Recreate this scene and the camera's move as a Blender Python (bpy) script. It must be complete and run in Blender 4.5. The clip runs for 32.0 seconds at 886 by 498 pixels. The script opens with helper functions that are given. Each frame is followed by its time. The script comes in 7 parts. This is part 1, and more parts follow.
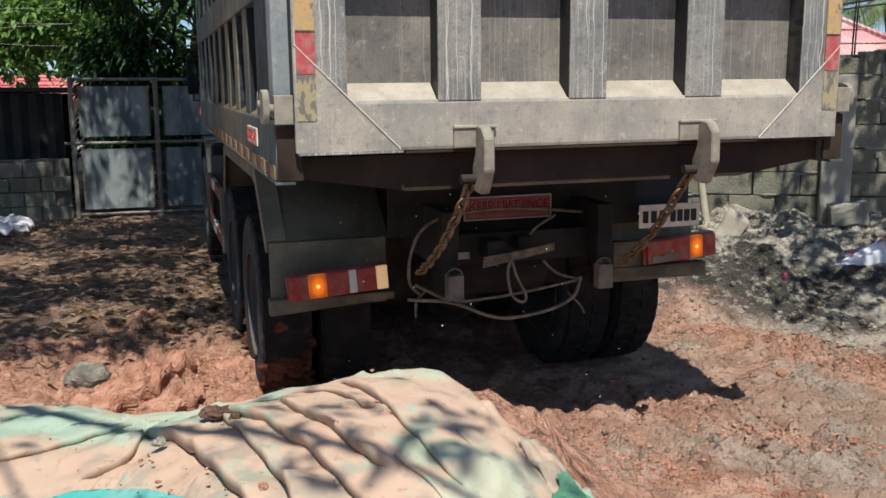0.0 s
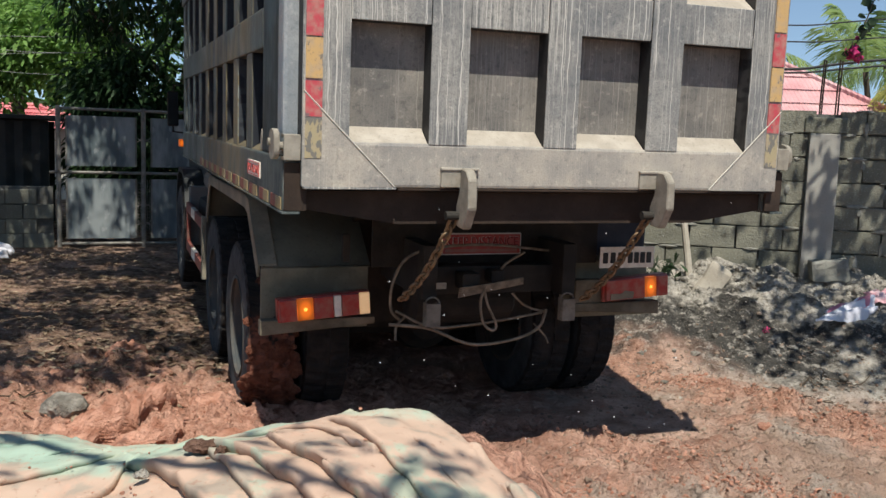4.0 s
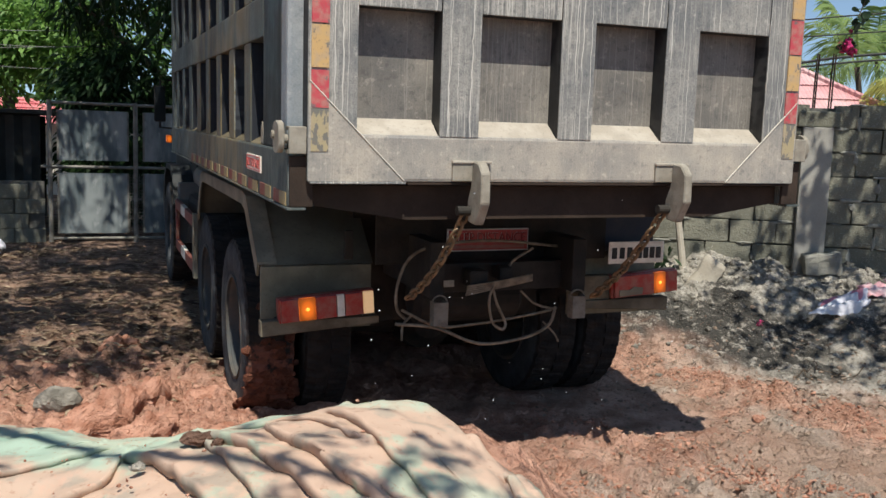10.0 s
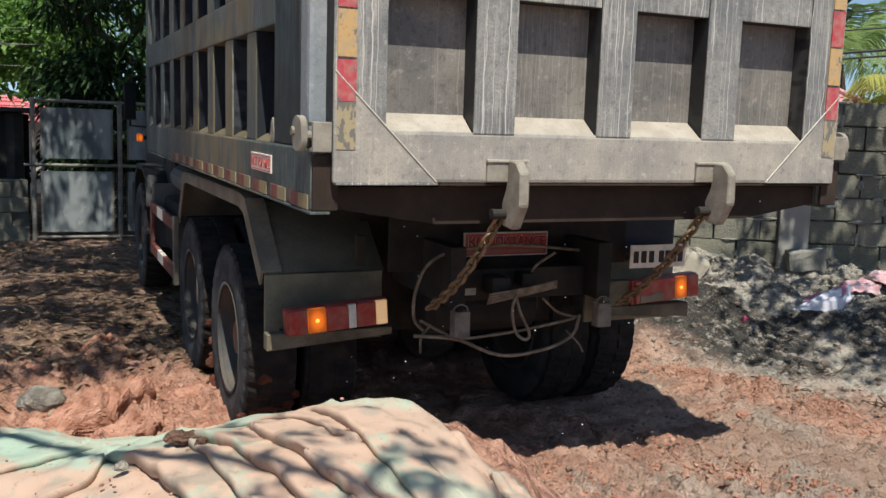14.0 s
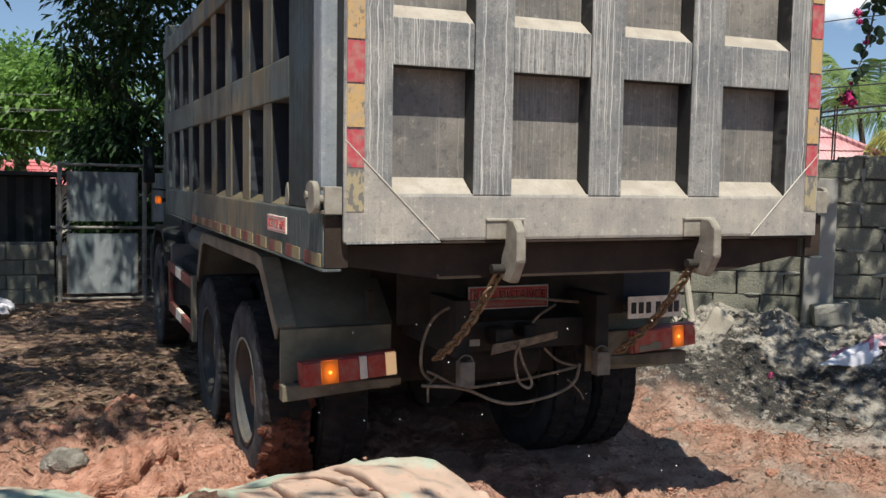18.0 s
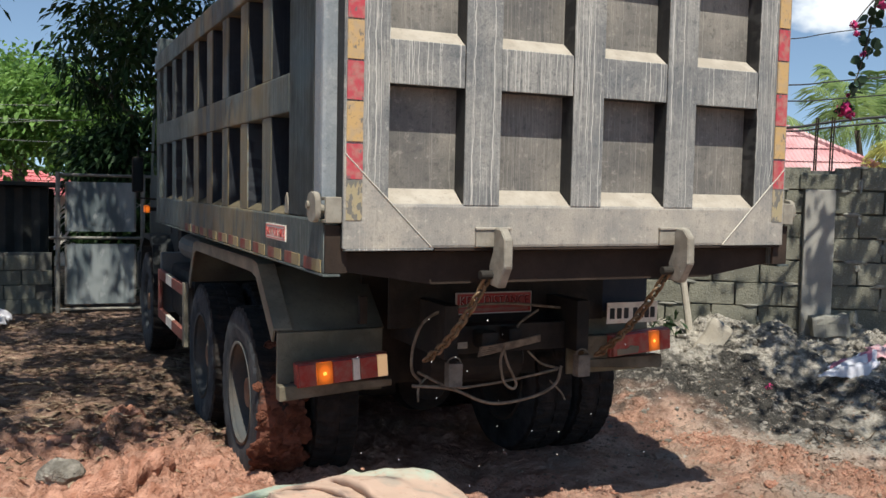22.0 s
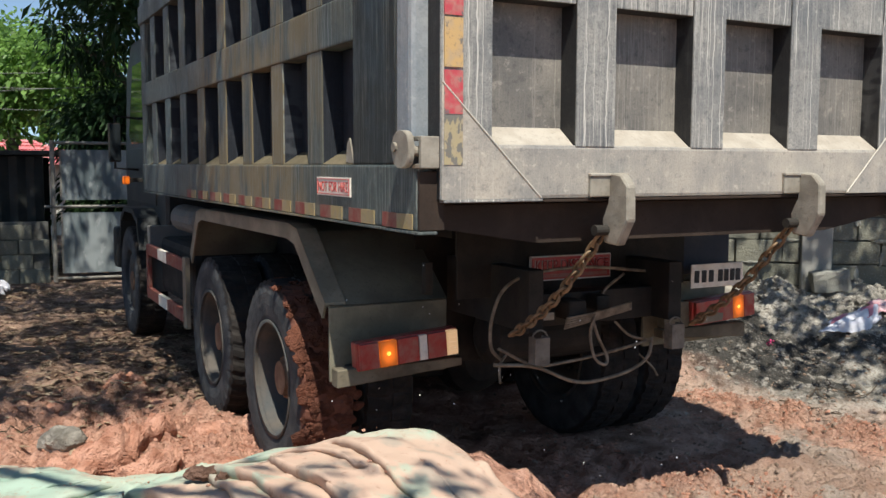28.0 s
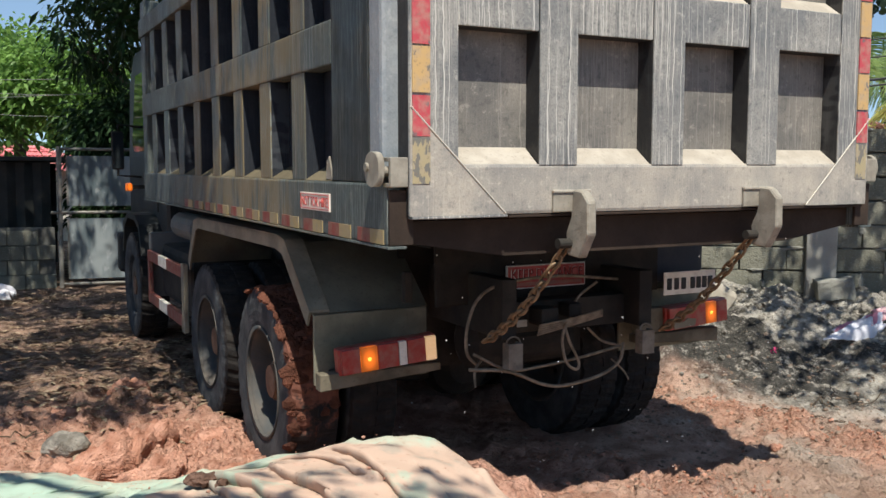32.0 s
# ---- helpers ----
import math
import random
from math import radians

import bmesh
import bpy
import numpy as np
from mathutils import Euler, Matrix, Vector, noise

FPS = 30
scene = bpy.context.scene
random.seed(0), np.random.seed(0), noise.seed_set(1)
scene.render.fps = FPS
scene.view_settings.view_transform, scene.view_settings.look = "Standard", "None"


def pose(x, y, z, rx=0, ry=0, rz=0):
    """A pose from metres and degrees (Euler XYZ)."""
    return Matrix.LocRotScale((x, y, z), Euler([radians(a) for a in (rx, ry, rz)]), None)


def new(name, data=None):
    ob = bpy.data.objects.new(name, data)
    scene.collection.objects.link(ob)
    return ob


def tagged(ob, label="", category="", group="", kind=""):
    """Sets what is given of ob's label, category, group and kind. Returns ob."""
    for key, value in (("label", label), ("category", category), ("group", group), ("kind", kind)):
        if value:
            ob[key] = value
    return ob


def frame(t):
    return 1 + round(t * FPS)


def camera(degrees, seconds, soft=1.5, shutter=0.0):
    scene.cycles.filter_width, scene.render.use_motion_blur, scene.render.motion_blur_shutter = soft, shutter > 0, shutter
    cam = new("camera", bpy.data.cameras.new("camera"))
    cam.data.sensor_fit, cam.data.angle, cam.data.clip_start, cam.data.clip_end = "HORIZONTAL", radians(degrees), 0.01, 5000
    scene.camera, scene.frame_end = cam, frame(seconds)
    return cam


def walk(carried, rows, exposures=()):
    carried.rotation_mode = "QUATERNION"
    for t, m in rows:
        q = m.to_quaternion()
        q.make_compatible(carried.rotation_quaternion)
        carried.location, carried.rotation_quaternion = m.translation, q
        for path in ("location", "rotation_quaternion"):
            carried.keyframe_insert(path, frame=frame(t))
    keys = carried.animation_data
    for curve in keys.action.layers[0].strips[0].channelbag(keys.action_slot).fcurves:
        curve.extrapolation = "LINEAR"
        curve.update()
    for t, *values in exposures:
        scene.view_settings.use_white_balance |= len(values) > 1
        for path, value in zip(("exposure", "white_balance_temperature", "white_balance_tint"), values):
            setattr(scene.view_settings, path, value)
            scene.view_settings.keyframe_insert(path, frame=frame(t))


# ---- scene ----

# ---------------------------------------------------------------- camera
def turn(x, y, z, yaw, pitch, roll):
    """A pose from metres and degrees: heading, nose up, lean."""
    m = Matrix.Rotation(radians(yaw), 4, "Z") @ Matrix.Rotation(radians(pitch), 4, "X") @ Matrix.Rotation(radians(roll), 4, "Y")
    return Matrix.Translation((x, y, z)) @ m


UPRIGHT = Matrix.Rotation(radians(90), 4, "X")
PATH = [
    (0, 0, -0, 1.7, 1.59, -9.5, 0.34),
    (0.5, -0.023, -0.007, 1.7, 0.71, -8.49, -0.85),
    (1, -0.045, -0.013, 1.7, 0.33, -7.74, -1.45),
    (1.5, -0.046, -0.013, 1.699, 0.23, -7.3, -1.71),
    (2, -0.048, -0.013, 1.697, 0.22, -7.13, -1.81),
    (2.5, -0.049, -0.013, 1.695, 0.24, -7.04, -1.82),
    (3, -0.05, -0.013, 1.693, 0.25, -6.94, -1.87),
    (3.5, -0.049, -0.013, 1.692, 0.28, -6.86, -1.91),
    (5.5, -0.048, -0.011, 1.687, 0.41, -6.44, -2.04),
    (6, -0.047, -0.011, 1.686, 0.4, -6.35, -2.07),
    (6.5, -0.05, -0.01, 1.685, 0.41, -6.25, -2.12),
    (7, -0.053, -0.01, 1.683, 0.42, -6.1, -2.17),
    (7.5, -0.056, -0.01, 1.682, 0.47, -6.03, -2.2),
    (8, -0.058, -0.009, 1.68, 0.32, -6.48, -2.11),
    (8.5, -0.061, -0.009, 1.679, 0.18, -6.84, -2.05),
    (9, -0.064, -0.009, 1.678, 0, -7.08, -1.96),
    (9.5, -0.064, -0.008, 1.678, -0.06, -7.03, -1.99),
    (10, -0.064, -0.008, 1.677, -0.18, -7.04, -1.95),
    (10.5, -0.064, -0.008, 1.677, -0.4, -7.1, -1.89),
    (11, -0.064, -0.007, 1.677, -0.41, -7.05, -1.92),
    (11.5, -0.065, -0.007, 1.677, -0.41, -6.96, -1.95),
    (12, -0.061, -0.007, 1.677, -0.49, -7.03, -1.92),
    (12.5, -0.057, -0.007, 1.677, -0.68, -7.17, -1.86),
    (13, -0.053, -0.007, 1.676, -0.89, -7.24, -1.83),
    (13.5, -0.054, -0.007, 1.676, -0.98, -7.23, -1.83),
    (14, -0.055, -0.006, 1.676, -1.01, -7.16, -1.88),
    (14.5, -0.056, -0.006, 1.676, -1.05, -7.1, -1.94),
    (16.5, -0.059, -0.019, 1.679, 0.5, -3.86, -1.07),
    (17, -0.059, -0.019, 1.678, 0.45, -3.75, -1.09),
    (17.5, -0.058, -0.019, 1.676, 0.42, -3.65, -1.15),
    (18, -0.058, -0.019, 1.675, 0.4, -3.55, -1.16),
    (18.5, -0.057, -0.019, 1.674, 0.41, -3.43, -1.18),
    (19, -0.056, -0.018, 1.672, 0.43, -3.34, -1.22),
    (19.5, -0.056, -0.019, 1.672, 0.43, -3.22, -1.25),
    (20, -0.056, -0.019, 1.672, 0.45, -3.1, -1.29),
    (20.5, -0.055, -0.019, 1.673, 0.45, -3, -1.31),
    (21, -0.055, -0.019, 1.673, 0.46, -2.91, -1.36),
    (21.5, -0.056, -0.019, 1.673, 0.46, -2.81, -1.37),
    (22, -0.057, -0.019, 1.673, 0.31, -2.86, -1.24),
    (22.5, -0.058, -0.019, 1.673, 0.22, -2.85, -1.14),
    (23, -0.059, -0.019, 1.674, 0.21, -2.76, -1.19),
    (23.5, -0.059, -0.018, 1.673, 0.21, -2.74, -1.12),
    (24, -0.059, -0.017, 1.671, 0.1, -2.89, -0.88),
    (24.5, -0.058, -0.016, 1.67, 0.02, -2.97, -0.71),
    (25, -0.058, -0.016, 1.669, -0.02, -2.91, -0.66),
    (25.5, -0.058, -0.008, 1.666, -0.06, -2.8, -0.7),
    (27.5, -0.057, 0.024, 1.653, 0.16, -5.08, -0.28),
    (28, -0.056, 0.032, 1.65, 0.19, -5.12, -0.28),
    (28.5, -0.054, 0.028, 1.655, 0.18, -5.02, -0.33),
    (29, -0.051, 0.026, 1.653, 0.19, -4.89, -0.35),
    (29.5, -0.048, 0.024, 1.65, 0.23, -4.75, -0.39),
    (30, -0.045, 0.022, 1.647, 0.23, -4.62, -0.43),
    (30.5, -0.043, 0.022, 1.649, 0.23, -4.52, -0.48),
    (31, -0.04, 0.021, 1.652, 0.3, -4.55, -0.47),
    (31.5, -0.038, 0.021, 1.654, 0.52, -4.78, -0.39),
    (32, -0.035, 0.02, 1.656, 0.59, -4.73, -0.38),
]
cam = camera(51.80, 32.0, soft=1.5)
walk(cam, [(t, turn(*p) @ UPRIGHT) for t, *p in PATH], exposures=[(0, 0.33, 6650, 7), (14.5, 0.37, 6650, 7), (25.5, 0.40, 6650, 7), (28, 0.53, 6650, 7), (32, 0.54, 6650, 7)])

# ---------------------------------------------------------------- world and sun
SUN_WAY = Vector((-0.09, 0.525, -1.0)).normalized()
world = bpy.data.worlds.new("sky")
scene.world = world
world.use_nodes = True
wn, wl = world.node_tree.nodes, world.node_tree.links
wn.clear()
w_out = wn.new("ShaderNodeOutputWorld")
w_bg = wn.new("ShaderNodeBackground")
w_sky = wn.new("ShaderNodeTexSky")
w_sky.sky_type, w_sky.sun_disc = "NISHITA", False
w_sky.sun_elevation, w_sky.sun_rotation = radians(62), radians(170)
w_sky.air_density, w_sky.dust_density, w_sky.ozone_density = 1.0, 0.0, 1.4
w_co = wn.new("ShaderNodeTexCoord")
w_map = wn.new("ShaderNodeMapping")
w_map.inputs["Scale"].default_value = (3.4, 3.4, 5.2)
w_map.inputs["Location"].default_value = (0.35, 0.0, 0.62)
w_noise = wn.new("ShaderNodeTexNoise")
w_noise.inputs["Scale"].default_value, w_noise.inputs["Detail"].default_value = 1.3, 6.0
w_noise.inputs["Roughness"].default_value = 0.55
w_ramp = wn.new("ShaderNodeValToRGB")
w_ramp.color_ramp.elements[0].position, w_ramp.color_ramp.elements[1].position = 0.62, 0.70
w_mix = wn.new("ShaderNodeMix")
w_mix.data_type = "RGBA"
w_mix.inputs["B"].default_value = (7.6, 8.0, 8.6, 1)
wl.new(w_co.outputs["Generated"], w_map.inputs["Vector"])
wl.new(w_map.outputs["Vector"], w_noise.inputs["Vector"])
w_dot = wn.new("ShaderNodeVectorMath")
w_dot.operation = "DOT_PRODUCT"
w_dot.inputs[1].default_value = Vector((0.46, 1.01, 0.205)).normalized()
w_near = wn.new("ShaderNodeMapRange")
for k, v in (("From Min", 0.982), ("From Max", 0.9995), ("To Max", 0.13)):
    w_near.inputs[k].default_value = v
w_add = wn.new("ShaderNodeMath")
wl.new(w_co.outputs["Generated"], w_dot.inputs[0])
wl.new(w_dot.outputs["Value"], w_near.inputs["Value"])
wl.new(w_noise.outputs["Fac"], w_add.inputs[0])
wl.new(w_near.outputs["Result"], w_add.inputs[1])
wl.new(w_add.outputs["Value"], w_ramp.inputs["Fac"])
wl.new(w_ramp.outputs["Color"], w_mix.inputs["Factor"])
w_up = wn.new("ShaderNodeVectorMath")
w_up.operation = "ADD"
w_up.inputs[1].default_value = (0, 0, 0.10)
wl.new(w_co.outputs["Generated"], w_up.inputs[0])
wl.new(w_up.outputs["Vector"], w_sky.inputs["Vector"])
wl.new(w_sky.outputs["Color"], w_mix.inputs["A"])
wl.new(w_mix.outputs["Result"], w_bg.inputs["Color"])
w_bg.inputs["Strength"].default_value = 0.105
wl.new(w_bg.outputs["Background"], w_out.inputs["Surface"])

sun = new("sun", bpy.data.lights.new("sun", "SUN"))
sun.data.energy, sun.data.angle, sun.data.color = 5.0, radians(0.5), (1.0, 0.965, 0.91)
sun.matrix_world = Matrix.Translation((3, -10, 20)) @ SUN_WAY.to_track_quat("-Z", "Y").to_matrix().to_4x4()


# ---------------------------------------------------------------- materials
class Mat:
    """A small builder for procedural node materials."""

    def __init__(self, name, rough=0.8, metal=0.0, spec=0.4):
        self.m = bpy.data.materials.new(name)
        self.m.use_nodes = True
        self.n, self.l = self.m.node_tree.nodes, self.m.node_tree.links
        self.b = self.n["Principled BSDF"]
        self.b.inputs["Roughness"].default_value = rough
        self.b.inputs["Metallic"].default_value = metal
        self.b.inputs["Specular IOR Level"].default_value = spec
        self.co = self.n.new("ShaderNodeTexCoord")

    def coord(self, scale=(1, 1, 1), where="Object", shift=(0, 0, 0)):
        mp = self.n.new("ShaderNodeMapping")
        mp.inputs["Scale"].default_value = scale
        mp.inputs["Location"].default_value = shift
        self.l.new(self.co.outputs[where], mp.inputs["Vector"])
        return mp.outputs["Vector"]

    def noise(self, scale, detail=4, stretch=(1, 1, 1), rough=0.55, shift=(0, 0, 0)):
        t = self.n.new("ShaderNodeTexNoise")
        t.inputs["Scale"].default_value, t.inputs["Detail"].default_value, t.inputs["Roughness"].default_value = scale, detail, rough
        self.l.new(self.coord(stretch, shift=shift), t.inputs["Vector"])
        return t.outputs["Fac"]

    def voronoi(self, scale, stretch=(1, 1, 1), feature="F1", out="Distance"):
        t = self.n.new("ShaderNodeTexVoronoi")
        t.feature = feature
        t.inputs["Scale"].default_value = scale
        self.l.new(self.coord(stretch), t.inputs["Vector"])
        return t.outputs[out]

    def axis(self, which):
        s = self.n.new("ShaderNodeSeparateXYZ")
        self.l.new(self.co.outputs["Object"], s.inputs["Vector"])
        return s.outputs[which]

    def put(self, socket, value):
        if isinstance(value, (int, float)):
            socket.default_value = value
        elif isinstance(value, (tuple, list)):
            socket.default_value = (*value, 1.0) if len(value) == 3 and len(socket.default_value) == 4 else value
        else:
            self.l.new(value, socket)

    def math(self, op, a, b=0.0):
        t = self.n.new("ShaderNodeMath")
        t.operation = op
        self.put(t.inputs[0], a), self.put(t.inputs[1], b)
        return t.outputs[0]

    def step(self, fac, low, high, to=(0.0, 1.0)):
        t = self.n.new("ShaderNodeMapRange")
        t.interpolation_type = "SMOOTHSTEP"
        for k, v in (("Value", fac), ("From Min", low), ("From Max", high), ("To Min", to[0]), ("To Max", to[1])):
            self.put(t.inputs[k], v)
        return t.outputs["Result"]

    def mix(self, fac, a, b, mode="MIX"):
        t = self.n.new("ShaderNodeMix")
        t.data_type, t.blend_type = "RGBA", mode
        self.put(t.inputs["Factor"], fac), self.put(t.inputs["A"], a), self.put(t.inputs["B"], b)
        return t.outputs["Result"]

    def random(self):
        return self.n.new("ShaderNodeObjectInfo").outputs["Random"]

    def island(self):
        return self.n.new("ShaderNodeNewGeometry").outputs["Random Per Island"]

    def color(self, c):
        self.put(self.b.inputs["Base Color"], c)
        return self

    def rough(self, r):
        self.put(self.b.inputs["Roughness"], r)
        return self

    def bump(self, height, strength=0.4, distance=0.01):
        t = self.n.new("ShaderNodeBump")
        t.inputs["Strength"].default_value, t.inputs["Distance"].default_value = strength, distance
        self.put(t.inputs["Height"], height)
        self.l.new(t.outputs["Normal"], self.b.inputs["Normal"])
        return self

    def glow(self, c, strength):
        self.put(self.b.inputs["Emission Color"], c)
        self.b.inputs["Emission Strength"].default_value = strength
        return self


def m_soil():
    """Churned red clay with grey ash by the wall and brown litter under the tree."""
    k = Mat("soil", 0.95, spec=0.15)
    big, mid, fine = k.noise(0.7, 3), k.noise(5, 5), k.noise(45, 4)
    x, y = k.axis("X"), k.axis("Y")
    red = k.mix(k.step(mid, 0.3, 0.7), (0.32, 0.15, 0.10), (0.62, 0.36, 0.26))
    red = k.mix(k.step(big, 0.45, 0.62), red, (0.37, 0.225, 0.16))
    red = k.mix(k.step(fine, 0.58, 0.72, (0, 0.55)), red, (0.50, 0.36, 0.28))
    fresh = k.math("MULTIPLY", k.step(k.math("ADD", k.axis("X"), k.math("MULTIPLY", k.math("SUBTRACT", mid, 0.5), 1.2)), 0.1, -0.9, (0, 0.75)), k.step(k.axis("Y"), 6.4, 5.4))
    slope = k.math("MULTIPLY", k.step(x, 1.25, 0.6, (0, 0.8)), k.math("MULTIPLY", k.step(y, 4.75, 4.2), k.step(k.noise(4, 4), 0.36, 0.5)))
    fresh = k.math("MAXIMUM", fresh, slope)
    red = k.mix(fresh, red, k.mix(k.step(k.noise(13, 5, rough=0.65), 0.34, 0.64), (0.40, 0.18, 0.115), (0.74, 0.42, 0.30)))
    mud = k.math("MULTIPLY", k.step(k.noise(1.4, 4, shift=(6, 2, 0)), 0.30, 0.47), k.step(k.math("ADD", k.axis("X"), k.math("MULTIPLY", k.math("SUBTRACT", k.noise(0.8, 4), 0.5), 3.0)), 0.2, 1.1, (0, 0.42)))
    red = k.mix(mud, red, k.mix(k.step(mid, 0.3, 0.7), (0.31, 0.23, 0.17), (0.66, 0.52, 0.41)))
    ash = k.mix(k.step(k.noise(4.5, 6, rough=0.7), 0.36, 0.62), (0.25, 0.23, 0.19), (0.56, 0.51, 0.43))
    band = k.math("ADD", k.math("ABSOLUTE", k.math("SUBTRACT", k.math("ADD", y, k.math("MULTIPLY", k.math("SUBTRACT", x, 2.6), 0.25)), 6.85)), k.math("MULTIPLY", k.math("SUBTRACT", k.noise(1.7, 5, rough=0.6, shift=(9, 1, 0)), 0.5), 2.4))
    burnt = k.math("MULTIPLY", k.step(band, 0.52, 0.24, (0, 0.88)), k.step(k.noise(9, 5, rough=0.7), 0.64, 0.54, (0.35, 1.0)))
    ash = k.mix(burnt, ash, (0.03, 0.029, 0.027))
    ash = k.mix(k.step(k.noise(11, 6, rough=0.7, shift=(3, 3, 0)), 0.56, 0.66, (0, 0.8)), ash, (0.46, 0.42, 0.36))
    ash = k.mix(k.step(k.noise(42, 5, rough=0.75), 0.45, 0.34, (0, 0.5)), ash, (0.06, 0.055, 0.048))
    litter = k.mix(k.step(mid, 0.35, 0.65), (0.13, 0.078, 0.052), (0.40, 0.26, 0.185))
    litter = k.mix(k.step(fine, 0.6, 0.7, (0, 0.7)), litter, (0.50, 0.43, 0.33))
    wob = k.math("MULTIPLY", k.math("SUBTRACT", k.noise(1.6, 4), 0.5), 2.4)
    near_wall = k.math("ADD", k.math("ADD", y, k.math("MULTIPLY", k.math("SUBTRACT", x, 2.6), 0.62)), wob)
    f_ash = k.math("MULTIPLY", k.step(near_wall, 5.75, 6.55), k.step(x, 0.4, 1.3))
    patch = k.math("MULTIPLY", k.step(k.noise(1.1, 4, shift=(3, 1, 0)), 0.55, 0.66), k.math("MULTIPLY", k.step(x, 0.2, 0.8), 0.5))
    f_ash = k.math("MAXIMUM", f_ash, patch)
    f_lit = k.math("MULTIPLY", k.step(k.math("ADD", y, wob), 5.2, 6.9), k.step(x, -0.3, -1.3))
    # red clay thrown up in a strip beside the wheel track
    across = k.math("ADD", k.math("SUBTRACT", k.math("ADD", k.math("MULTIPLY", x, 0.755), k.math("MULTIPLY", y, 0.656)), 5.30), k.math("MULTIPLY", k.math("SUBTRACT", k.noise(3.0, 5, shift=(2, 7, 0)), 0.5), 1.3))
    strip = k.math("MULTIPLY", k.step(k.math("ABSOLUTE", across), 0.28, 0.06, (0, 0.68)), k.step(x, 0.5, 1.0))
    clay = k.mix(k.step(k.noise(13, 5, rough=0.65), 0.34, 0.64), (0.30, 0.13, 0.08), (0.64, 0.36, 0.25))
    whole = k.mix(strip, k.mix(f_ash, k.mix(f_lit, red, litter), ash), clay)
    grit = k.noise(75, 4, rough=0.8, shift=(1, 2, 3))
    whole = k.mix(k.step(grit, 0.43, 0.34, (0, 0.55)), whole, k.mix(0.75, whole, (0.02, 0.012, 0.009)))
    whole = k.mix(k.step(grit, 0.58, 0.68, (0, 0.5)), whole, (0.56, 0.44, 0.36))
    k.color(whole)
    crumb = k.math("SUBTRACT", 1.0, k.math("ADD", k.math("MULTIPLY", k.voronoi(19), 0.7), k.math("MULTIPLY", k.voronoi(47), 0.3)))
    k.bump(k.math("ADD", k.math("ADD", k.noise(14, 6), crumb), k.math("MULTIPLY", k.noise(46, 5, rough=0.75), 0.7)), 1.0, 0.055)
    return k.m


def m_clod(name, dark, light):
    k = Mat(name, 0.95, spec=0.15)
    c = k.mix(k.step(k.noise(9, 5), 0.32, 0.68), dark, light)
    c = k.mix(k.math("MULTIPLY", k.island(), 0.5), c, dark)
    k.color(c).bump(k.math("ADD", k.noise(38, 6), k.noise(110, 4)), 0.9, 0.025)
    return k.m


def drip_lines(k, along, per_metre, seed):
    """Thin pale runs that wander downwards, some missing, each broken along its way."""
    u = k.math("ADD", k.math("MULTIPLY", k.axis(along), per_metre), k.math("MULTIPLY", k.noise(11, 2, (0.4, 0.4, 1), 0.5, (seed, 0, 0)), 0.8))
    cell, off = k.math("FLOOR", u), k.math("ABSOLUTE", k.math("SUBTRACT", k.math("FRACT", u), 0.5))
    w = k.n.new("ShaderNodeTexWhiteNoise")
    w.noise_dimensions = "1D"
    k.l.new(k.math("ADD", cell, seed), w.inputs["W"])
    line = k.math("MULTIPLY", k.step(off, 0.09, 0.03), k.step(w.outputs["Value"], 0.30, 0.75))
    return k.math("MULTIPLY", line, k.step(k.noise(5, 3, (1, 1, 0.3), 0.5, (0, seed, 0)), 0.36, 0.56))


